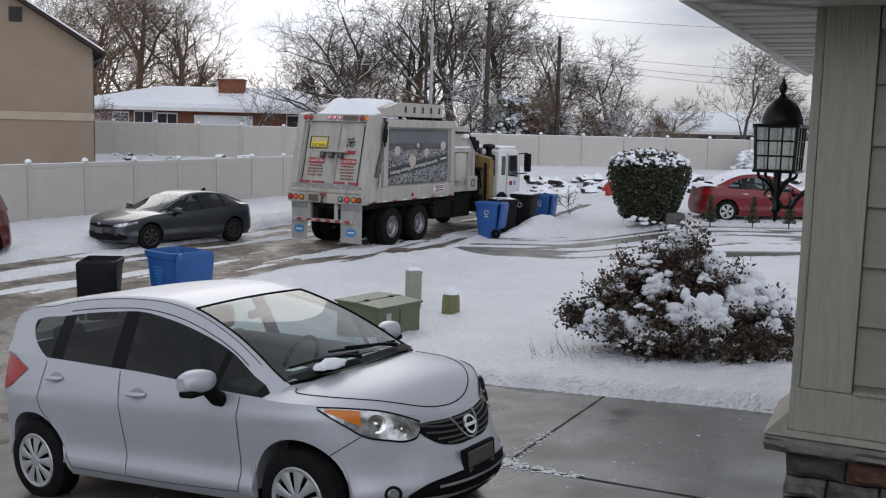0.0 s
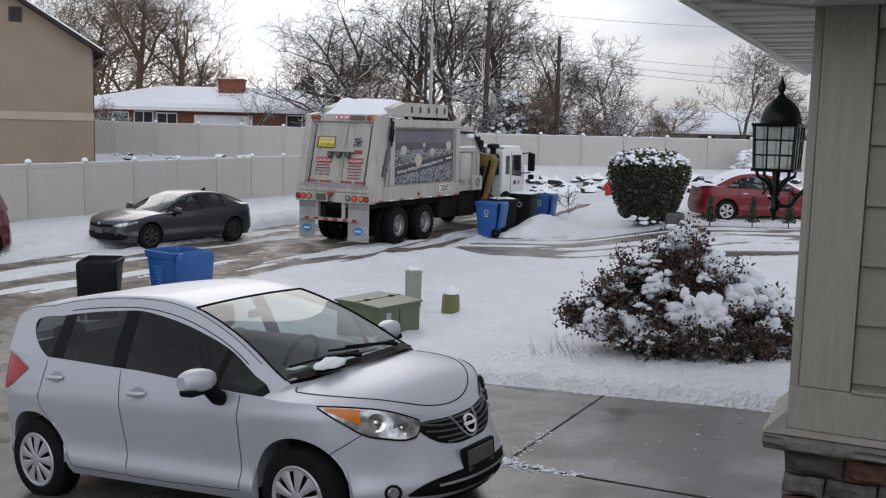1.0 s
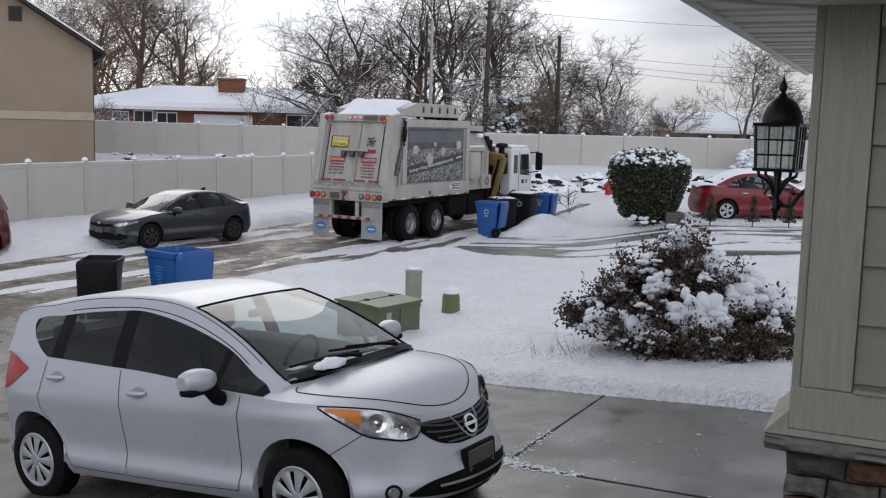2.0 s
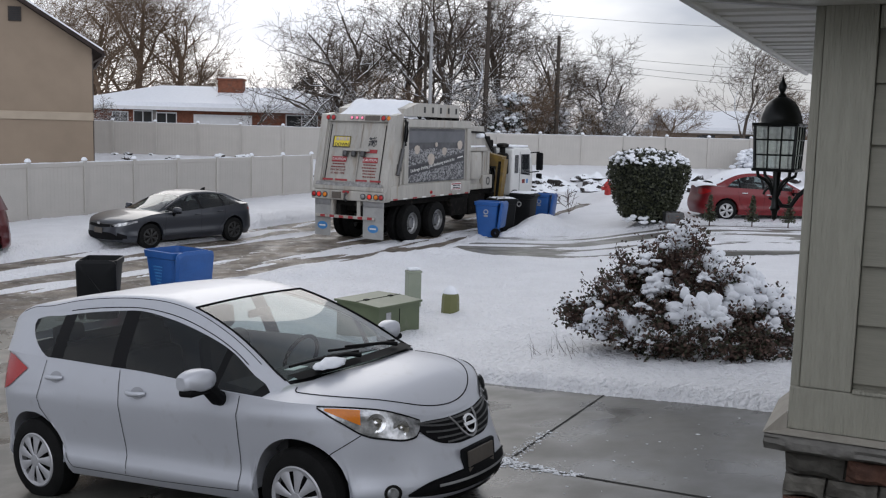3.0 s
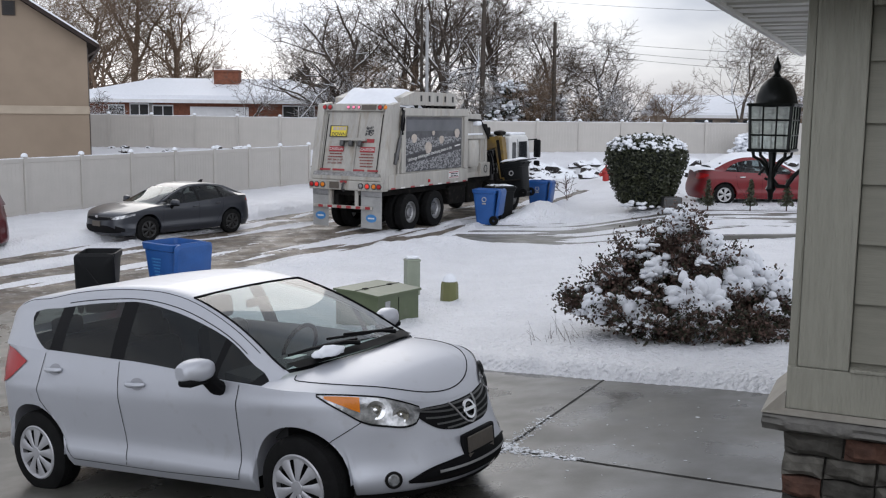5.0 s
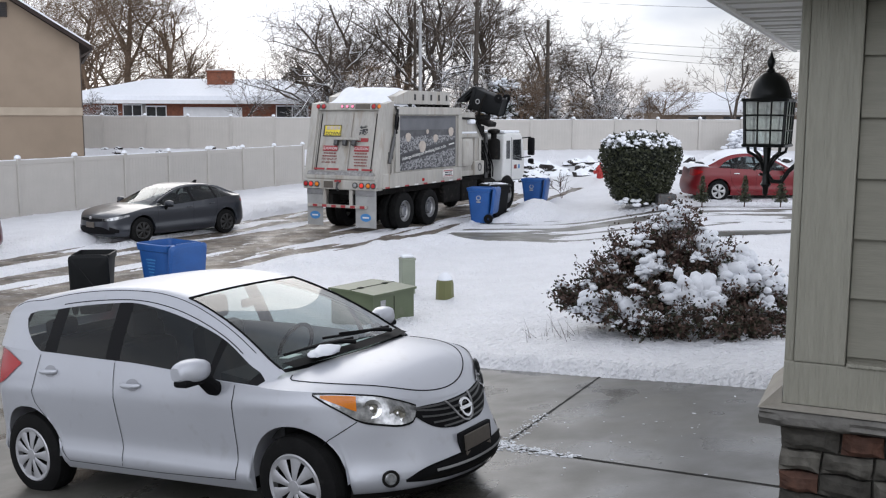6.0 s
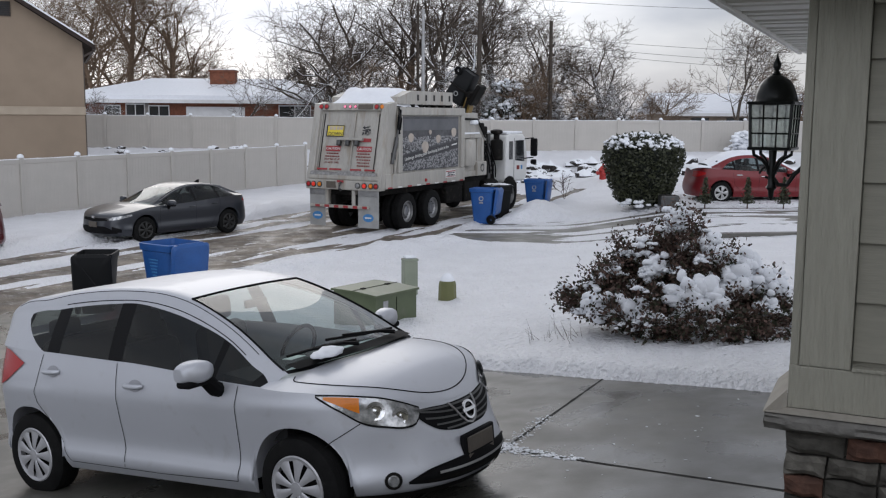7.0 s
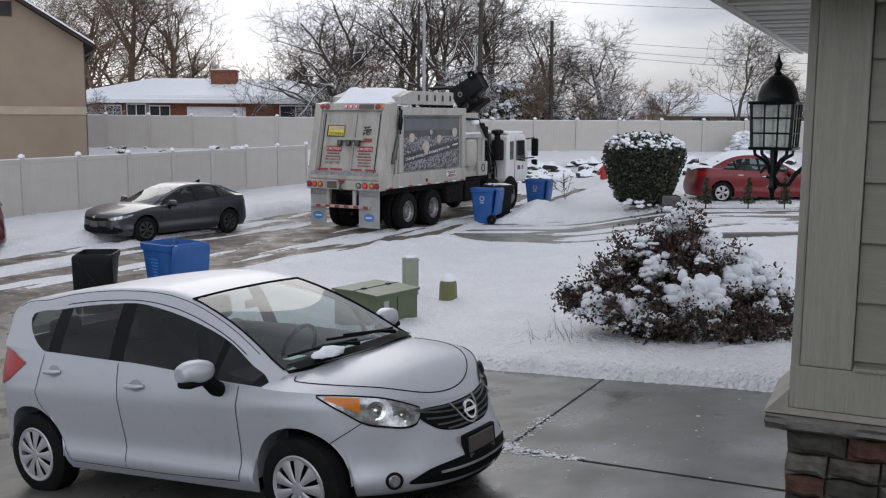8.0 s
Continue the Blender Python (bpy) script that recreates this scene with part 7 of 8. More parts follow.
def lantern():
    L = thing("wall_lantern", "black cast wall lantern with seeded glass panes on a scroll arm", "wall lantern", HOME_M @ Matrix.Translation((-0.166, 0.462, -0.028)) @ Matrix.Rotation(radians(-5.5), 4, "Z"))
    zt, zb = 3.295, 3.085
    wt, wb_ = 0.094, 0.086
    cage = Geo()
    for sx, sy in ((1, 1), (1, -1), (-1, 1), (-1, -1)):
        cage.tube([(sx * wb_, sy * wb_, zb), (sx * wt, sy * wt, zt)], 0.0075, 6)
    for z, w in ((zb, wb_ + 0.006), (zt, wt + 0.006)):
        for a, b in (((-w, -w), (w, -w)), ((w, -w), (w, w)), ((w, w), (-w, w)), ((-w, w), (-w, -w))):
            cage.tube([(*a, z), (*b, z)], 0.008, 6)
    for piece in islands(weld(cage)):
        part("cage_bar", piece, LANTERN_BLACK, L)
    for a in range(4):
        m = Matrix.Rotation(radians(90 * a), 4, "Z")
        p = part("pane", Geo().add([tuple(m @ Vector(q)) for q in ((-wb_, -wb_, zb), (wb_, -wb_, zb), (wt, -wt, zt), (-wt, -wt, zt))], [(0, 1, 2, 3)]), FROSTED, L, "pale seeded glass pane")
        mun = Geo()
        for k in (-1, 1):
            mun.tube([m @ Vector((k * wb_ / 3, -wb_ - 0.003, zb)), m @ Vector((k * wt / 3, -wt - 0.003, zt))], 0.0042, 5)
            f = 0.5 + k / 6
            w = wb_ + (wt - wb_) * f
            mun.tube([m @ Vector((-w, -w - 0.003, zb + (zt - zb) * f)), m @ Vector((w, -w - 0.003, zb + (zt - zb) * f))], 0.0042, 5)
        part("muntin", mun, LANTERN_BLACK, p)
    rot = Matrix.Rotation(radians(45), 4, "Z")
    part("roof", Geo().lathe([(0.108, zt - 0.010), (0.112, zt + 0.0), (0.101, zt + 0.012), (0.098, zt + 0.03), (0.092, zt + 0.052), (0.08, zt + 0.082), (0.062, zt + 0.106), (0.036, zt + 0.124), (0.018, zt + 0.132)], 8, rot), LANTERN_BLACK, L, "ribbed bell roof", smooth=50)
    part("finial", Geo().lathe([(0.016, zt + 0.12), (0.022, zt + 0.135), (0.01, zt + 0.15), (0.018, zt + 0.165), (0.02, zt + 0.18), (0.008, zt + 0.205), (0, zt + 0.235)], 12), LANTERN_BLACK, L, smooth=50)
    for a in range(4):
        m = Matrix.Rotation(radians(90 * a + 45), 4, "Z")
        part("scroll", Geo().tube([m @ Vector(q) for q in ((0.105, 0, zb - 0.003), (0.10, 0, zb - 0.03), (0.06, 0, zb - 0.05), (0.03, 0, zb - 0.08), (0.018, 0, zb - 0.12))], 0.008, 6), LANTERN_BLACK, L, smooth=True)
    part("stem", Geo().lathe([(0.0, zb), (0.02, zb), (0.016, zb - 0.06), (0.022, zb - 0.11), (0.016, zb - 0.13), (0.018, zb - 0.17), (0.026, zb - 0.185), (0.014, zb - 0.2), (0.012, zb - 0.23), (0.0, zb - 0.245)], 12), LANTERN_BLACK, L, smooth=50)
    inv = Matrix.Rotation(radians(5.5), 4, "Z")
    arm = [(0.0, 0, zb - 0.13), (0.03, -0.0, zb - 0.17), (0.07, -0.0, zb - 0.17), (0.10, 0, zb - 0.12), (0.13, 0, zb - 0.09), (0.15, 0, zb - 0.09)]
    part("arm", Geo().tube([inv @ Vector(p) for p in arm], 0.011, 8), LANTERN_BLACK, L, smooth=True)
    part("curl", Geo().tube([inv @ Vector((-0.02 - 0.035 * math.cos(a) * (1 - a / 9), 0, zb - 0.12 + 0.04 * math.sin(a) * (1 - a / 9))) for a in [k * 0.45 for k in range(13)]], 0.007, 6), LANTERN_BLACK, L, smooth=True)
    part("wall_plate", Geo().box(0.137, 0.15, -0.06, 0.06, zb - 0.2, zb + 0.02, 0.005, inv), LANTERN_BLACK, L)


lantern()


# ---- leaves, snow lumps, branches ----
def leaf_cloud(points, sizes, seed, up=0.4):
    """Small folded leaves at points."""
    r = np.random.RandomState(seed)
    n = len(points)
    d = r.normal(size=(n, 3))
    d[:, 2] = d[:, 2] * 0.8 + up
    d /= np.linalg.norm(d, axis=1)[:, None]
    a = np.cross(d, r.normal(size=(n, 3)))
    a /= np.maximum(np.linalg.norm(a, axis=1)[:, None], 1e-6)
    s = np.asarray(sizes)[:, None]
    P = np.asarray(points)
    v = np.stack([P - d * s * 0.5, P + a * s * 0.32 + d * s * 0.05, P + d * s * 0.6, P - a * s * 0.32 + d * s * 0.05], 1).reshape(-1, 3)
    i = np.arange(n) * 4
    f = np.concatenate([np.stack([i, i + 1, i + 2], 1), np.stack([i, i + 2, i + 3], 1)])
    return v, f


def lump_set(places, seed):
    """Rounded snow lumps, each (centre, rx, ry, rz), joined."""
    bm = bmesh.new()
    bmesh.ops.create_icosphere(bm, subdivisions=2, radius=1)
    base = np.array([p.co[:] for p in bm.verts])
    fc = np.array([[p.index for p in q.verts] for q in bm.faces])
    bm.free()
    V, F = [], []
    r = np.random.RandomState(seed)
    for k, (c, rx, ry, rz) in enumerate(places):
        ph = r.uniform(0, 6.28, 6)
        w = 1 + 0.16 * np.sin(base[:, 0] * 3 + ph[0]) * np.cos(base[:, 1] * 2.6 + ph[1]) + 0.10 * np.sin(base[:, 1] * 5 + ph[2] + base[:, 2] * 4) + 0.06 * np.sin(base[:, 0] * 9 + ph[3])
        q = base * w[:, None] * np.array((rx, ry, rz))
        q[:, 2] = np.where(q[:, 2] < 0, q[:, 2] * 0.7, q[:, 2])
        V.append(q + np.array(c))
        F.append(fc + k * len(base))
    return np.concatenate(V), np.concatenate(F)


def snow_bush():
    b = thing("bush", "leafy winter bush weighed down by thick clumps of snow", "bush")
    cx, cy = 2.74, 11.50
    z0 = float(lie(cx, cy)) + 0.02
    r = random.Random(5)
    br, pts, size, kinds, lumps = Geo(), [], [], [], []

    # plumes: foot offset, tip height and spread; a tall middle and shorter ones leaning outwards
    plumes = []
    for k in range(120):
        a = r.uniform(0, 6.283)
        q = math.sqrt(r.random())
        ox, oy = 1.34 * q * math.cos(a), 0.95 * q * math.sin(a) - 0.22
        top = 1.38 * (1 - min(1, math.hypot(ox / 1.45, (oy + 0.15) / 1.25))) ** 1.15 + 0.22
        plumes.append((ox, oy, top * r.uniform(0.82, 1.12)))
    plumes += [(0.6, -1.72, 0.34), (0.9, -1.62, 0.34), (0.32, -1.68, 0.3), (-0.5, -1.3, 0.35), (-0.15, -1.45, 0.35), (0.2, -1.5, 0.38), (0.55, -1.5, 0.38), (0.9, -1.35, 0.4), (1.2, -1.1, 0.4), (0.4, -1.35, 0.5), (0.75, -1.3, 0.5), (0.0, -1.3, 0.5), (0.0, 0.0, 1.50), (0.05, -0.05, 1.46), (-0.12, -0.05, 1.34), (0.16, 0.0, 1.28), (0.35, -1.15, 0.4), (0.7, -1.1, 0.4), (1.0, -0.95, 0.42), (0.1, -1.1, 0.35), (-0.35, -0.95, 0.4), (0.5, -1.2, 0.3), (0.85, -1.1, 0.3), (-0.62, 0.0, 1.12), (-0.9, -0.1, 0.80), (0.62, -0.1, 1.02), (1.15, -0.2, 0.72), (-1.28, -0.2, 0.46)]
    for ox, oy, top in plumes:
        root = Vector((cx + ox * 0.45, cy + oy * 0.55, z0))
        tip = Vector((cx + ox, cy + oy, z0 + top))
        for _ in range(13):
            f = r.random() ** 0.9
            side = Vector((r.gauss(0, 0.15), r.gauss(0, 0.15), 0)) * (1.25 - 0.75 * f)
            base = root.lerp(tip, 0.35 + 0.4 * f)
            p = root.lerp(tip, 0.25 + 0.75 * f) + side + Vector((0, 0, r.uniform(0, 0.1)))
            p.z = max(p.z, float(lie(p.x, p.y)) + r.uniform(0.03, 0.16))
            out = Vector((ox * 0.4 + side.x, oy * 0.4 + side.y, 0.55)).normalized()
            end = p + out * r.uniform(0.05, 0.17)
            br.tube([base, base.lerp(p, 0.6) + Vector((0, 0, 0.03)), end], [0.011, 0.006, 0.002], 4, False)
            h = (p.z - z0) / 1.6
            for _ in range(32):
                u = r.random()
                pts.append(base.lerp(p, 0.3 + 0.7 * u).lerp(end, u * u) + Vector((r.gauss(0, 0.05), r.gauss(0, 0.05), r.gauss(0, 0.04))))
                size.append(r.uniform(0.025, 0.06))
                kinds.append(r.random() < 0.5 + 0.4 * h)
            if f > 0.25 and r.random() < (0.30 if p.z - z0 > 0.75 else 0.17):
                s0 = r.choice((0.03, 0.04, 0.05, 0.06, 0.075))
                tilt = r.uniform(0.3, 1.1)
                for _ in range(r.choice((9, 13, 17, 22))):
                    s = s0 * r.uniform(0.25, 0.62)
                    u = r.gauss(0, s0 * 0.85)
                    lumps.append((p + Vector((side.x * 0.2 + u, r.gauss(0, s0 * 0.6), 0.02 - abs(u) * tilt + r.gauss(0, s0 * 0.25))), s * r.uniform(0.8, 1.5), s * r.uniform(0.7, 1.2), s * r.uniform(0.6, 1.0)))
    # the largest pillows, sagging between the plumes
    for dx, dy, dz, s in ((0.02, -0.98, 0.56, 0.26), (0.22, -1.02, 0.42, 0.26), (0.08, -1.08, 0.26, 0.22), (0.55, -0.72, 0.70, 0.20), (0.36, -0.42, 1.02, 0.18), (0.70, -0.48, 0.88, 0.18),
                          (1.05, -0.5, 0.62, 0.20), (-0.62, -0.82, 0.40, 0.18), (-0.95, -0.6, 0.42, 0.16), (0.85, -0.85, 0.40, 0.16), (-0.3, -0.5, 0.86, 0.14), (0.02, -0.16, 1.36, 0.13)):
        for _ in range(46):
            q = s * r.uniform(0.16, 0.40)
            u, w = r.gauss(0, 0.45), r.gauss(0, 0.42)
            lumps.append((Vector((cx + dx + s * u, cy + dy + r.gauss(0, s * 0.12) + 0.12 * s * (u * u + w * w), z0 + dz + s * w)), q * r.uniform(0.8, 1.4), q * r.uniform(0.6, 1.0), q * r.uniform(0.8, 1.4)))
    # leafless sprigs at the foot
    for k in range(26):
        a = r.uniform(2.6, 4.2)
        p = Vector((cx - 1.35 + r.gauss(0, 0.16), cy - 0.35 + r.gauss(0, 0.22), 0))
        p.z = float(lie(p.x, p.y)) + 0.1
        br.tube([p, p + Vector((r.gauss(-0.05, 0.06), r.gauss(0, 0.06), r.uniform(0.08, 0.3)))], [0.003, 0.001], 3, False)
    tagged(part("twig", br, TWIG, b), kind="stuff")
    P, Z = np.array([tuple(p) for p in pts]), np.array(size)
    K = np.array(kinds)
    for mask, mat, nm, sd in ((K, BUSH_LEAF, "leaf", 2), (~K, BUSH_LEAF_GREEN, "leaf", 3)):
        v, f = leaf_cloud(P[mask], Z[mask], sd)
        tagged(part(nm, raw_mesh(nm, v, f, mat, False), mat, b, "dull red-brown and green leaves"), kind="stuff")
    v, f = lump_set([(tuple(c), a, q, w) for c, a, q, w in lumps], 6)
    tagged(part("snow_clump", raw_mesh("snow_clump", v, f, SNOW_CAP), SNOW_CAP, b, "soft clumps of snow"), kind="stuff")


snow_bush()


def topiary():
    t = thing("clipped_shrub", "dark clipped evergreen shrub with a snow-covered top", "shrub")
    cx, cy, z0 = 6.1, 29.6, 0.55
    r = random.Random(8)

    def radius(h, a):
        base = np.interp(h, [0, 0.1, 0.35, 0.6, 0.8, 0.92, 1.0], [0.62, 0.78, 0.98, 1.13, 1.18, 1.05, 0.72])
        return float(base) * (1 + 0.05 * math.sin(4 * a + 1) + 0.06 * noise.noise(Vector((math.cos(a) * 2.5, math.sin(a) * 2.5, h * 4))))
    H = 2.02
    rows = [[(cx + radius(h, a) * 0.84 * math.cos(a), cy + radius(h, a) * 0.84 * math.sin(a), z0 + 0.05 + h * H * 0.96) for a in [k * 2 * math.pi / 28 for k in range(28)]] for h in np.linspace(0, 1, 16)]
    g = Geo().grid(rows, close=True)
    g.f.append(tuple(range(15 * 28, 16 * 28)))
    # solid core coloured dark for the shade behind the leaves
    part("core", g, NEEDLES_AND_CORE_SHADE, t)
    part("trunk", Geo().tube([(cx, cy, z0 - 0.3), (cx, cy, z0 + 0.3)], 0.12, 8), BARK, t)
    pts, size = [], []
    for k in range(13000):
        a, h = r.uniform(0, 6.283), r.random() ** 0.9
        if r.random() < 0.22:
            q = math.sqrt(r.random()) * radius(0.97, a)
            pts.append((cx + q * math.cos(a), cy + q * math.sin(a), z0 + H * (1.02 - 0.05 * q * q) + r.gauss(0, 0.05)))
        else:
            q = radius(h, a) * r.uniform(0.88, 1.04)
            pts.append((cx + q * math.cos(a), cy + q * math.sin(a), z0 + 0.05 + h * H))
        size.append(r.uniform(0.05, 0.11))
    v, f = leaf_cloud(np.array(pts), size, 4, 0.2)
    tagged(part("leaf", raw_mesh("leaf", v, f, BOX_LEAF, False), BOX_LEAF, t), kind="stuff")
    lumps = []
    for k in range(760):
        a, q = r.uniform(0, 6.283), math.sqrt(r.random()) * 1.14
        s = r.uniform(0.025, 0.085)
        lumps.append(((cx + q * math.cos(a), cy + q * math.sin(a), z0 + H * 1.03 - 0.22 * q * q * (0.6 + 0.8 * r.random()) + r.gauss(0.02, 0.035)), s, s, s * 0.75))
    for k in range(26):
        a = r.uniform(3.3, 6.1)
        s = r.uniform(0.05, 0.1)
        lumps.append(((cx + 0.72 * math.cos(a), cy + 0.72 * math.sin(a) - 0.05, z0 + r.uniform(0.02, 0.2)), s, s, s * 0.7))
    v, f = lump_set(lumps, 9)
    tagged(part("snow_clump", raw_mesh("snow_clump", v, f, SNOW_CAP), SNOW_CAP, t), kind="stuff")
    solo("utility_box", Geo().box(6.42, 6.95, 28.45, 28.9, 0.62, 0.95, 0.03), STEEL_DARK, "low dark utility box beside the clipped shrub", "utility box")


topiary()


def tree(px, y, h, spread, seed, mat, label, start=0.22, lean=0.0, levels=5, twigs=4, zb=1.2, dense=1.0, thick=1.0):
    """A bare tree; px/1750 is its bearing."""
    x = (px - 784) / 1750 * y
    t = thing("tree", label, "tree", Matrix.Translation((x, y, zb)), "bare trees beyond the fence" if y > 55 else "")
    r = random.Random(seed)
    trunk, limbs, fine_g = Geo(), Geo(), Geo()
    tips = []

    def grow(p, d, length, rad, lv):
        n = 5 if lv < 2 else (3 if lv < 4 else 2)
        pts, rads = [p], [rad]
        q, e = p.copy(), d.copy()
        for i in range(n):
            e = (e + Vector((r.gauss(0, 0.16), r.gauss(0, 0.16), r.gauss(0.02, 0.12))) * (0.8 + 0.35 * lv)).normalized()
            q = q + e * (length / n)
            pts.append(q.copy())
            rads.append(rad * (1 - 0.62 * (i + 1) / n))
        (trunk if lv == 0 else (limbs if lv <= 2 else fine_g)).tube(pts, rads, 9 if lv == 0 else (6 if lv == 1 else (4 if lv == 2 else 3)), False)
        if lv >= levels:
            return
        count = {0: 8, 1: 6, 2: 5, 3: 4}.get(lv, twigs)
        count = max(2, round(count * dense * (0.85 + 0.3 * r.random())))
        for k in range(count):
            f = (start if lv == 0 else 0.25) + (1 - (start if lv == 0 else 0.25)) * (k + r.random() * 0.6) / count
            f = min(f, 0.98)
            i = min(int(f * n), n - 1)
            b = pts[i].lerp(pts[i + 1], f * n - i)
            az = k * 2.4 + r.uniform(-0.5, 0.5)
            side = Vector((math.cos(az), math.sin(az), 0))
            base = (pts[i + 1] - pts[i]).normalized()
            side = (side - base * side.dot(base)).normalized()
            up = 0.5 if lv == 0 else 0.35
            nd = (base * r.uniform(0.45, 0.9) + side * spread * r.uniform(0.7, 1.15) + Vector((0, 0, up * r.uniform(0.2, 1)))).normalized()
            ll = length * (r.uniform(0.48, 0.72) if lv else r.uniform(0.5, 0.78) * (1.1 - 0.45 * f))
            grow(b, nd, ll, max(rads[i] * r.uniform(0.45, 0.66), 0.008 + y * 0.00006), lv + 1)
    grow(Vector((0, 0, -0.3)), Vector((lean, 0, 1)).normalized(), h * 0.72, h * 0.021 * thick, 0)
    limb_mat = BARK_LIMB if mat in (BARK, BARK_SNOWY) else mat
    part("trunk", trunk, limb_mat, t, smooth=True)
    tagged(part("limb", limbs.mesh_fast("limb", limb_mat), limb_mat, t), kind="stuff")
    if fine_g.f:
        tagged(part("twig", fine_g.mesh_fast("twig", mat), mat, t), kind="stuff")
    return t


def mesh_fast(self, name, mat):
    me = bpy.data.meshes.new(name)
    me.from_pydata(self.v, [], self.f)
    me.materials.append(mat)
    me.shade_smooth()
    return me


Geo.mesh_fast = mesh_fast
BARE = "tall bare deciduous tree with fine twigs beyond the fence"
LADEN = "bare spreading tree with snow along its limbs"
tree(235, 84, 15.5, 0.95, 21, BARK_TAN, BARE, 0.12, thick=1.2)
tree(318, 86, 13.0, 0.8, 22, BARK_TAN, BARE, 0.15, -0.06, thick=1.2)
tree(150, 88, 15.0, 0.95, 23, BARK_TAN, BARE, 0.15)
tree(195, 80, 12.0, 1.0, 38, BARK_TAN, BARE, 0.12)
tree(405, 90, 8.2, 0.9, 33, BARK_TAN, BARE, 0.2, dense=0.8)
tree(436, 60, 4.6, 0.85, 24, BARK, "small bare tree in front of the brick house", 0.3, levels=4, dense=0.75)
tree(640, 61, 10.4, 1.1, 25, BARK, LADEN, 0.16, -0.05, thick=1.5, dense=0.88)
tree(590, 66, 9.0, 1.0, 45, BARK, LADEN, 0.2, -0.08, thick=1.2)
tree(722, 66, 11.6, 1.0, 26, BARK, BARE, 0.13, thick=1.3, dense=0.85)
tree(800, 62, 11.6, 1.05, 27, BARK, LADEN, 0.16, thick=1.5, dense=0.88)
tree(880, 68, 11.0, 0.9, 46, BARK, BARE, 0.16, thick=1.2)
tree(1000, 66, 8.8, 1.05, 29, BARK, LADEN, 0.15, thick=1.3, dense=0.88)
tree(1075, 64, 8.2, 1.0, 30, BARK, LADEN, 0.15, -0.03, thick=1.3, dense=0.88)
tree(1300, 57, 7.6, 0.95, 31, BARK, "sparse bare young tree beyond the fence", 0.2, dense=0.85, levels=5, thick=0.8)
tree(1163, 62, 4.6, 0.9, 32, BARK_TAN, "small yellowish bare tree", 0.15, levels=4)
tree(1395, 66, 5.2, 1.1, 34, BARK_TAN, "tan weeping winter tree", 0.15)


def laden_shrub(px, y, w, h, seed, needles, label, zb=1.3, snow=True, n=2600):
    x = (px - 784) / 1750 * y
    t = thing("shrub", label, "shrub", Matrix.Translation((x, y, zb)))
    r = random.Random(seed)
    pts, size, lumps = [], [], []
    br = Geo()
    for k in range(46):
        a = r.uniform(0, 6.283)
        hh = r.random() ** 0.8
        q = w * math.sqrt(max(0.04, 1 - (hh * 2 - 0.9) ** 2 * 0.8)) * r.uniform(0.35, 1.05)
        c = Vector((q * math.cos(a), q * 0.7 * math.sin(a), hh * h))
        br.tube([(0, 0, hh * h * 0.5), c * 0.6, c], [0.05, 0.03, 0.01], 4, False)
        for _ in range(n // 46):
            o = Vector((r.gauss(0, w * 0.13), r.gauss(0, w * 0.13), r.gauss(0, w * 0.09)))
            pts.append(tuple(c + o))
            size.append(r.uniform(0.12, 0.26))
        if snow:
            for _ in range(11):
                s = r.uniform(0.07, 0.2)
                lumps.append((tuple(c + Vector((r.gauss(0, 0.28), r.gauss(0, 0.28), 0.1 + r.gauss(0, 0.14)))), s * 0.9, s * 0.8, s * 0.6))
    part("stem", br, BARK, t)
    v, f = leaf_cloud(np.array(pts), size, seed, 0.6)
    tagged(part("leaf", raw_mesh("leaf", v, f, needles, False), needles, t), kind="stuff")
    if lumps:
        v, f = lump_set(lumps, seed)
        tagged(part("snow_clump", raw_mesh("snow_clump", v, f, SNOW_CAP), SNOW_CAP, t), kind="stuff")


laden_shrub(905, 58, 1.7, 3.6, 41, NEEDLES, "evergreen shrub laden with snow behind the fence")
laden_shrub(960, 60, 1.5, 3.0, 42, NEEDLES, "evergreen shrub laden with snow behind the fence")
laden_shrub(545, 82, 1.7, 5.6, 43, NEEDLES_AND_CORE_SHADE, "dark evergreen behind the brick house", snow=False)
laden_shrub(1330, 50.5, 0.6, 1.0, 44, NEEDLES, "low snowy shrub before the fence", zb=1.15, n=900)
for px, h, s in ((1035, 3.6, 51), (1090, 3.2, 52), (1140, 2.6, 53), (180, 3.2, 54), (850, 4.6, 55), (885, 5.2, 56), (925, 5.0, 57), (985, 4.4, 58), (1060, 3.8, 60), (590, 4.6, 62), (660, 4.8, 63), (700, 5.0, 64), (755, 5.2, 65), (820, 5.0, 66)):
    tree(px, 57.5 + (s % 3) * 1.3, h, 1.15, s, BARK_TAN if s % 2 else BARK_SNOWY, "low tangled shrub with snow on its stems", 0.05, levels=4, dense=1.1)


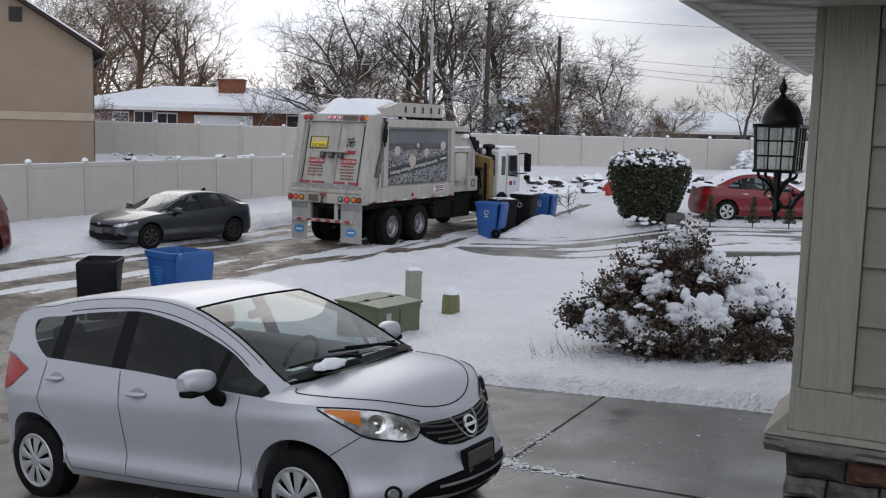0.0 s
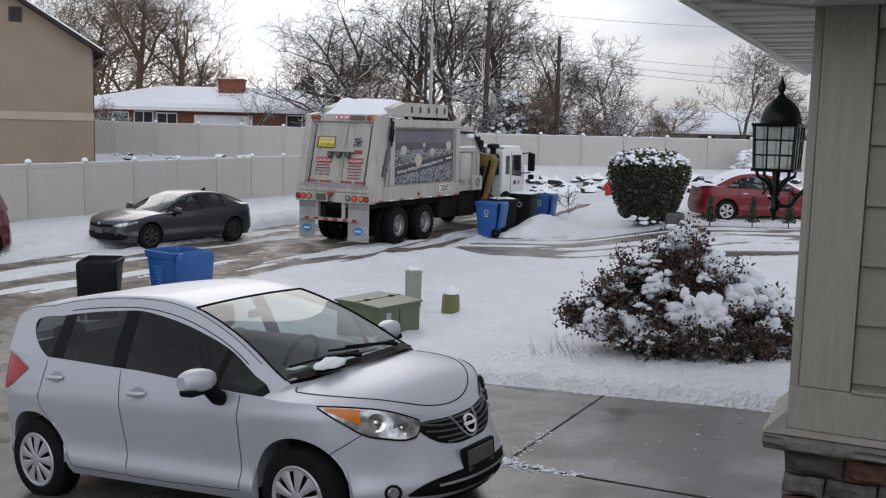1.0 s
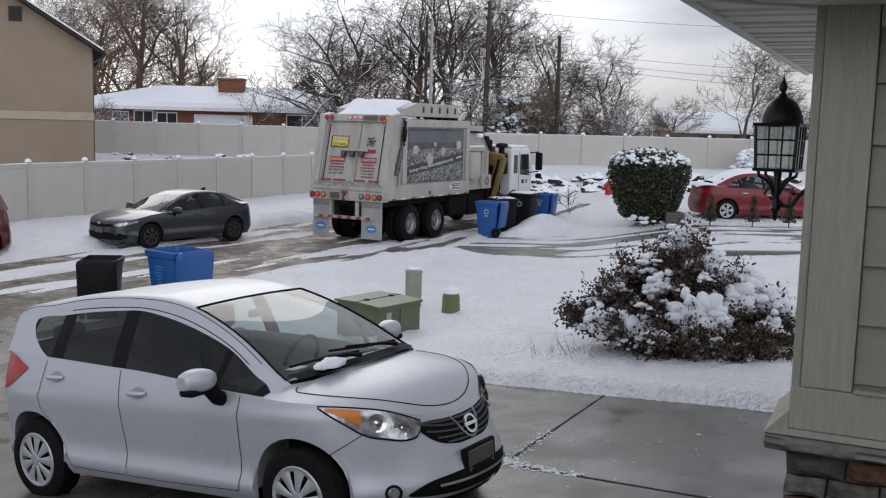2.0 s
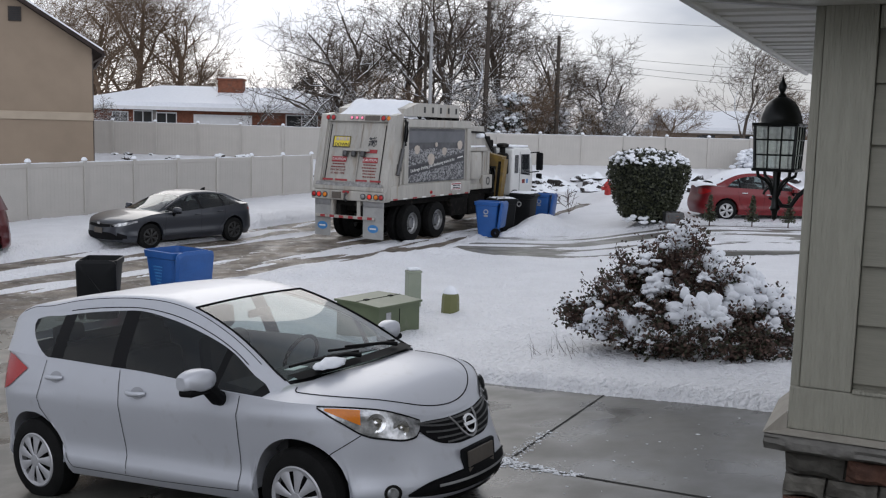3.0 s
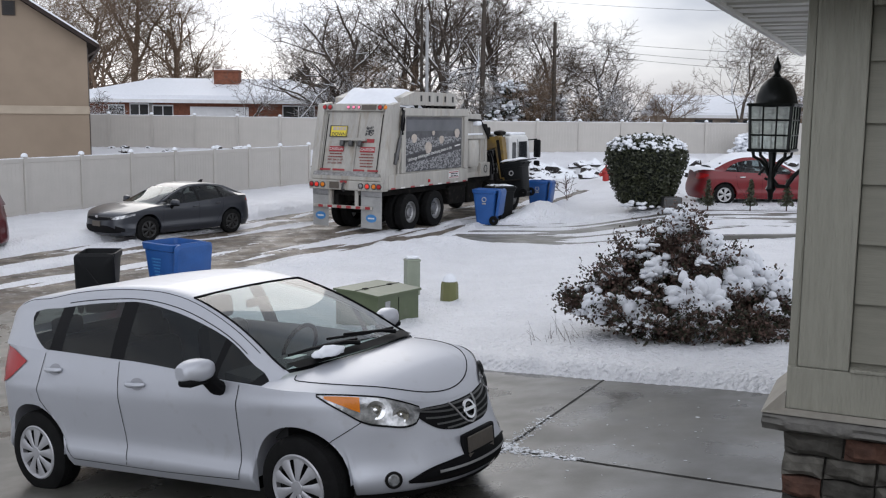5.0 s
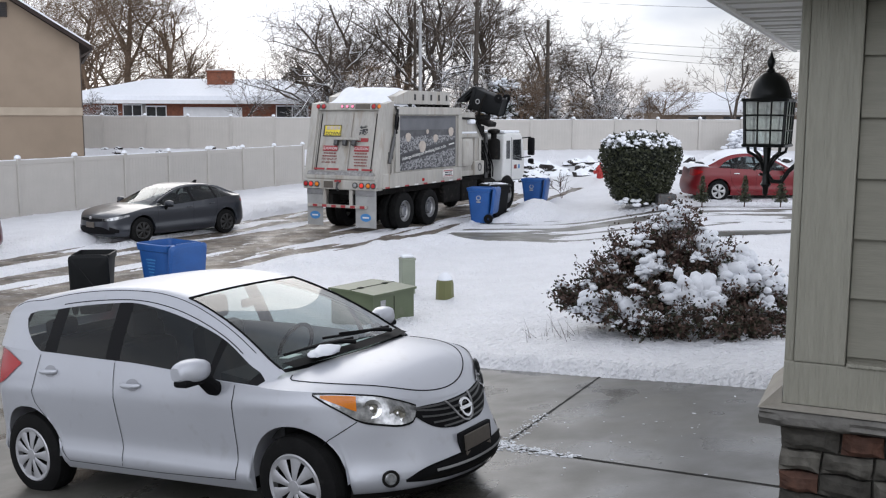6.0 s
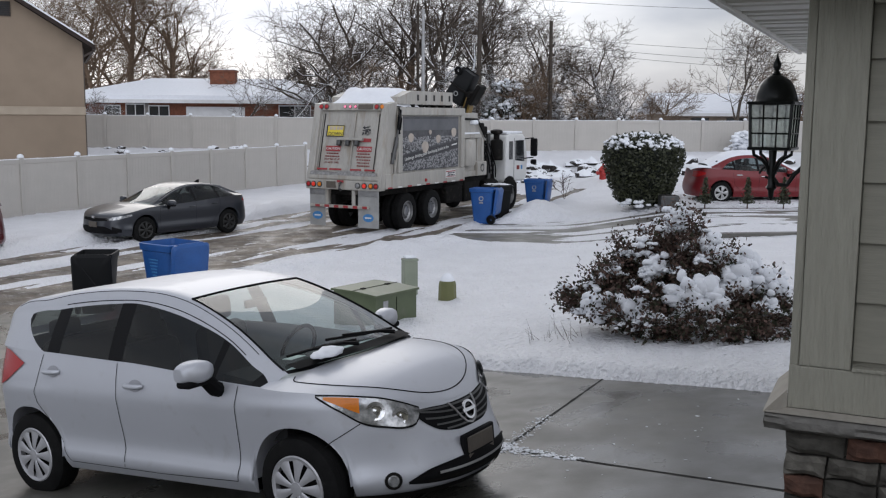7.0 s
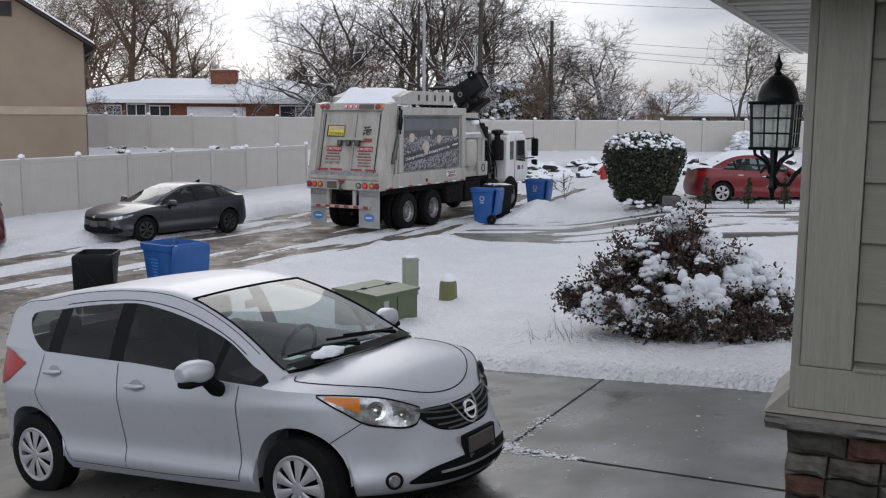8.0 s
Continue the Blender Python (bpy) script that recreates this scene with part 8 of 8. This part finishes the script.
# ---- small things on the lawn ----
def transformer():
    z = 0.12
    t = thing("transformer_box", "green steel pad-mounted transformer box", "utility box", Matrix.Translation((-0.90, 14.0, z)) @ Matrix.Rotation(radians(52), 4, "Z"))
    part("cabinet", Geo().prism([(-0.40, 0), (0.40, 0), (0.40, 0.62), (0.0, 0.625), (-0.40, 0.60)], "x", -0.44, 0.44), GREEN_BOX, t)
    lid = part("lid", Geo().prism([(-0.43, 0.603), (0.0, 0.628), (0.43, 0.623), (0.43, 0.655), (0.0, 0.662), (-0.43, 0.636)], "x", -0.47, 0.47), GREEN_BOX, t)
    part("hinge", Geo().box(-0.3, -0.22, -0.03, 0.03, 0.655, 0.676, 0.008), FRAME_BLACK, lid)
    part("hinge", Geo().box(0.22, 0.30, -0.03, 0.03, 0.655, 0.676, 0.008), FRAME_BLACK, lid)
    part("lid_seam", Geo().box(-0.47, 0.47, -0.006, 0.006, 0.655, 0.667), FRAME_BLACK, lid)
    part("label_plate", Geo().box(-0.29, -0.19, -0.409, -0.40, 0.42, 0.53), DECAL_PALE, t, "small white warning label")
    part("label_plate", Geo().box(0.44, 0.449, -0.02, 0.1, 0.46, 0.56), DECAL_PALE, t)
    part("door_seam", Geo().box(-0.006, 0.006, -0.404, -0.4, 0.0, 0.56), FRAME_BLACK, t)
    part("pad", Geo().box(-0.5, 0.5, -0.5, 0.5, -0.15, 0.0, 0.01), CONCRETE, t)


transformer()


def pedestal():
    t = thing("telecom_pedestal", "faded green plastic telecom pedestal with a snow cap", "pedestal", Matrix.Translation((-0.485, 16.7, 0.15)) @ Matrix.Rotation(radians(22), 4, "Z"))
    part("post", Geo().box(-0.12, 0.12, -0.09, 0.09, -0.2, 0.60, 0.02), GREEN_PALE, t)
    part("cover", Geo().box(-0.125, 0.09, -0.095, 0.095, 0.2, 0.62, 0.02), GREEN_PALE, t)
    part("cap", Geo().box(-0.13, 0.13, -0.1, 0.1, 0.60, 0.65, 0.02), GREEN_PALE, t)
    part("snow_cap", Geo().box(-0.11, 0.1, -0.08, 0.08, 0.65, 0.70, 0.022), SNOW_CAP, t)
    u = thing("marker_dome", "short olive plastic marker post with a snow cap", "marker post", Matrix.Translation((0.15, 15.75, 0.17)))
    part("shell", Geo().lathe([(0.155, -0.15), (0.152, 0.0), (0.140, 0.35), (0.125, 0.40), (0.06, 0.415), (0, 0.42)], 8), OLIVE, u, smooth=30)
    part("snow_cap", Geo().lathe([(0.12, 0.408), (0.115, 0.44), (0.085, 0.49), (0.04, 0.525), (0, 0.535)], 12), SNOW_CAP, u, smooth=True)


pedestal()


def hydrant():
    t = thing("fire_hydrant", "red cast-iron fire hydrant in the snow", "hydrant", Matrix.Translation((6.63, 40, 0.5)))
    part("barrel", Geo().lathe([(0.2, -0.2), (0.2, 0.04), (0.14, 0.06), (0.13, 0.48), (0.18, 0.5), (0.18, 0.55), (0.15, 0.6), (0.1, 0.68), (0.05, 0.72)], 16), HYDRANT_RED, t, smooth=40)
    part("bonnet_nut", Geo().lathe([(0.045, 0.71), (0.04, 0.79), (0, 0.79)], 5), HYDRANT_RED, t)
    for a in (0, 180, 270):
        part("outlet", Geo().lathe([(0.07, 0.1), (0.07, 0.2), (0.085, 0.2), (0.085, 0.25), (0.03, 0.26), (0.03, 0.29), (0, 0.29)], 10, Matrix.Translation((0, 0, 0.42)) @ pose(0, 0, 0, 0, 90, a)), HYDRANT_RED, t)


hydrant()
r = random.Random(19)
for k, (x, y) in enumerate(((7.7, 28.5), (8.93, 28.5), (9.98, 28.5))):
    z = float(lie(x, y)) + 0.12
    s = thing("sapling", "small upright evergreen sapling standing in snow", "sapling", Matrix.Translation((x, y, z)), group="saplings along the drive")
    part("stem", Geo().tube([(0, 0, -0.1), (0.01, 0, 0.75)], [0.02, 0.008], 6), TWIG, s)
    pts = [(r.gauss(0, 0.09 * (1.15 - h)), r.gauss(0, 0.09 * (1.15 - h)), 0.05 + h * 0.75) for h in [r.random() ** 1.2 for _ in range(620)]]
    v, f = leaf_cloud(np.array(pts), [r.uniform(0.04, 0.085) for _ in pts], 60 + k, 0.9)
    tagged(part("leaf", raw_mesh("leaf", v, f, BOX_LEAF, False), BOX_LEAF, s), kind="stuff")
for px, y, h, sd in ((1008, 33.5, 1.25, 71),):
    tree(px, y, h, 0.7, sd, TWIG, "tiny bare sapling by the bins", 0.25, levels=3, zb=0.38, dense=0.6, thick=0.5)
solo("drive_edge", Geo().box(-0.0, 8.0, -0.12, 0.12, -0.3, 0.17, 0.02), CONCRETE, "low grey concrete edge of the next drive", "kerb", "structure", heading(6.5, 22.9, 0.36, 9))

# crumbs of snow left along the joints of the drive
r = random.Random(23)
crumbs = []
for k in range(520):
    t = r.random()
    if k < 300:
        x, y = 0.45 + 0.55 * t * t + r.gauss(0, 0.03 + 0.03 * (1 - t)), 7.22 - 0.5 * t * t + r.gauss(0, 0.02 + 0.05 * (1 - t))
    elif k < 480:
        x, y = 0.50 + 0.44 * t + r.gauss(0, 0.04), 7.2 + 0.85 * t + r.gauss(0, 0.05)
    else:
        x, y = 1.2 + r.gauss(0.3, 0.5), 7.4 + r.gauss(0, 0.6)
    s = r.uniform(0.002, 0.008) * (1.3 if k < 300 else 0.9)
    crumbs.append(((x, y, float(lie(x, y)) + 0.004 + s * 0.3), s * r.uniform(1, 2.8), s * r.uniform(1, 2.2), s * 0.4))
v, f = lump_set(crumbs, 31)
solo("snow_crumbs", raw_mesh("snow_crumbs", v, f, SNOW_CAP), SNOW_CAP, "crumbs of snow left along the drive joints", "snow", "stuff")


# ---- what moves ----
PIVOT = (5.40, -0.62, 2.25)
L1, L2 = 0.72, 1.32
lift_boom = part("lift_boom", Geo().prism([(-0.24, 0.10), (0.24, 0.10), (0.16, -L1 - 0.06), (-0.16, -L1 - 0.06)], "x", -0.16, 0.16), YELLOW, truck, "worn yellow lifting boom")
part("boom_rail", Geo().box(0.16, 0.20, 0.1, 0.17, -L1, 0.05, 0.01), FRAME_BLACK, lift_boom)
part("boom_ram", Geo().tube([(0.0, 0.2, -0.1), (0.0, 0.2, -L1 * 0.8)], 0.045, 8), STEEL, lift_boom)
lift_forearm = part("lift_forearm", Geo().prism([(-0.15, 0.08), (0.15, 0.08), (0.10, -L2), (-0.10, -L2)], "x", -0.14, 0.14), YELLOW, truck, "worn yellow lifting forearm")
part("forearm_rail", Geo().box(-0.18, -0.14, -0.05, 0.05, -L2 + 0.1, 0.0, 0.01), FRAME_BLACK, lift_forearm)
gripper = part("gripper", Geo().box(-0.38, 0.38, -0.02, 0.12, -0.1, 0.1, 0.03), FRAME_BLACK, truck, "black gripper with curved claws")
part("cradle", Geo().box(-0.26, 0.26, 0.10, 0.26, -0.42, 0.30, 0.04), FRAME_BLACK, gripper)
for s in (-1, 1):
    part("claw", Geo().tube([(s * 0.36, 0.0, 0.0), (s * 0.43, -0.2, 0.0), (s * 0.42, -0.5, 0.0), (s * 0.30, -0.74, 0.0)], [0.05, 0.045, 0.04, 0.03], 8), FRAME_BLACK, gripper, smooth=True)

# loose snow that the gripper shakes off the bin lid: flat clusters of crumbs that tip over the edge and fall into the bank
r = random.Random(77)
sprays = []
for k in range(6):
    crumbs = []
    for _ in range(60):
        s = r.uniform(0.006, 0.018)
        crumbs.append(((r.gauss(0, 0.12), r.gauss(0, 0.12), r.gauss(0, 0.012)), s, s, s * 0.8))
    v, f = lump_set(crumbs, 90 + k)
    sprays.append(solo("snow_spray", raw_mesh("snow_spray", v, f, SNOW_CAP), SNOW_CAP, "loose crumbs of snow shaken off the bin lid", "snow", "stuff", m=BIN_C_M @ Matrix.Translation((0.02 * k, -0.08 + 0.03 * k, 1.155))))

# seconds; the bin's middle out and up in the truck's space; its tilt
CYCLE = [(4.5, -2.14, 0.60, 0), (4.7, -2.08, 0.70, 4), (4.95, -1.98, 1.05, 8), (5.2, -1.86, 1.62, 14), (5.5, -1.66, 2.38, 28), (5.8, -1.44, 3.16, 50), (5.9, -1.29, 3.40, 60), (6.0, -1.1, 3.58, 72), (6.2, -0.66, 3.78, 94),
         (6.4, -0.34, 4.02, 126), (6.6, -0.10, 4.14, 148), (6.8, -0.14, 4.10, 141), (7.0, -0.07, 4.12, 148), (7.2, -0.12, 4.10, 140), (7.4, -0.07, 4.12, 148), (7.7, -0.10, 4.12, 146), (7.8, -0.12, 4.10, 140), (8.0, -0.28, 4.02, 122)]
REACH = [(0.0, -1.35, 0.85, 0), (0.5, -1.25, 0.9, 0), (1.0, -1.02, 0.95, 0), (2.4, -1.0, 0.95, 0), (2.8, -1.1, 0.9, 0), (3.1, -1.35, 0.8, 0), (3.5, -1.72, 0.62, 0), (4.3, -1.72, 0.60, 0)]


def about_x(deg):
    return Matrix.Rotation(radians(deg), 4, "X")


def arm_poses(gy, gz):
    """Boom and forearm that reach from the pivot to the gripper in one upright plane."""
    dy, dz = gy - PIVOT[1], gz - PIVOT[2]
    d = min(math.hypot(dy, dz), L1 + L2 - 0.01)
    bend = math.acos(max(-1, min(1, (L1 * L1 + d * d - L2 * L2) / (2 * L1 * d))))
    a = math.atan2(dy, -dz) - bend
    ey, ez = PIVOT[1] + L1 * math.sin(a), PIVOT[2] - L1 * math.cos(a)
    b = math.atan2(gy - ey, -(gz - ez))
    return Matrix.Translation(PIVOT) @ about_x(math.degrees(a)), Matrix.Translation((PIVOT[0], ey, ez)) @ about_x(math.degrees(b))


def motions():
    trk = [(0, 0), (0.3, 0.01), (0.5, 0.07), (0.8, 0.20), (1.0, 0.34), (1.3, 0.56), (1.5, 0.72), (1.8, 0.90), (2.2, 1.03), (2.6, 1.07), (3.0, 1.08), (8, 1.08)]
    walk(truck, [(t, TRUCK_M @ Matrix.Translation((d, 0, 0))) for t, d in trk])
    rest = TRUCK_M @ Matrix.Translation((1.08, 0, 0))
    booms, fores, grips, bins, lids, snow = [], [], [], [], [], []
    for t, y, z, _ in REACH:
        b, f = arm_poses(y, z)
        booms.append((t, b))
        fores.append((t, f))
        grips.append((t, Matrix.Translation((PIVOT[0], y, z))))
    home_m = rest.inverted() @ BIN_C_M
    x_c = home_m.translation.x
    turn = home_m.to_3x3().to_4x4()
    for t, y, z, tilt in CYCLE:
        r_ = about_x(-tilt)
        g = Vector((PIVOT[0], y, z)) + r_ @ Vector((0, 0.42, 0))
        b, f = arm_poses(g.y, g.z)
        booms.append((t, b))
        fores.append((t, f))
        grips.append((t, Matrix.Translation(g) @ r_))
        bins.append((t, rest @ Matrix.Translation((x_c, y, z)) @ r_ @ turn @ Matrix.Translation((0, 0, -0.57))))
    still = BIN_C_M
    bins = [(0, still), (3.5, still), (3.8, still @ pose(0, 0, 0, 1.5, 0, 0)), (4.0, still @ pose(0, 0, 0, -1.5, 2, 0)), (4.2, still @ pose(0, 0, 0, 1, -1, 0)), (4.4, still)] + bins[1:]
    walk(lift_boom, booms)
    walk(lift_forearm, fores)
    walk(gripper, grips)
    walk(bin_c, bins)
    hinge = Matrix.Translation((0.36, 0, 1.08))
    walk(bin_c_lid, [(t, hinge @ pose(0, 0, 0, 0, a, 0) @ hinge.inverted()) for t, a in ((0, 0), (5.7, 0), (5.95, 25), (6.2, 70), (6.5, 125), (6.8, 110), (7.1, 125), (7.5, 115), (8, 122))])
    # loose snow falls beside the bin
    fall = random.Random(5)
    for k, ob in enumerate(sprays):
        d = 0.11 * k
        base = BIN_C_M @ Matrix.Translation((0.02 * k, -0.08 + 0.03 * k, 1.155))
        ox, oy = 0.42 + 0.10 * fall.random() + 0.03 * k, -0.30 - 0.12 * fall.random()
        def at(fx, z, tilt):
            return Matrix.Translation((2.6 + ox * fx, 32.0 + oy * fx, z)) @ pose(0, 0, 0, tilt, 20, 15 * k)
        gx, gy = 2.6 + ox * 1.35, 32.0 + oy * 1.35
        low = float(lie(gx, gy)) + 0.02
        walk(ob, [(0, base), (3.55 + d, base), (3.72 + d, at(0.7, 1.18, 35)), (3.86 + d, at(1.0, 0.98, 75)), (4.0 + d, at(1.15, 0.62, 82)), (4.14 + d, at(1.25, 0.25, 50)), (4.25 + d, at(1.35, low, 8)), (8, at(1.35, low, 8))])
    # the snow on its lid slides off as it is lifted and lies by the kerb
    top = still @ Matrix.Translation((0, 0, 1.12))
    lift = [(t, m @ Matrix.Translation((0, 0, 1.12))) for t, m in bins if 4.4 <= t <= 5.3]
    lie_m = Matrix.Translation((3.1, 31.3, 0.2)) @ pose(0, 0, 0, 12, 20, 40)
    walk(lid_snow, [(0, top), (3.5, top)] + [(t, m @ Matrix.Translation((0, 0, 1.12))) for t, m in bins if 3.6 < t <= 5.3] + [(5.55, Matrix.Translation((2.95, 31.4, 0.9)) @ pose(0, 0, 0, 30, 40, 20)), (5.75, lie_m), (8, lie_m)])


motions()
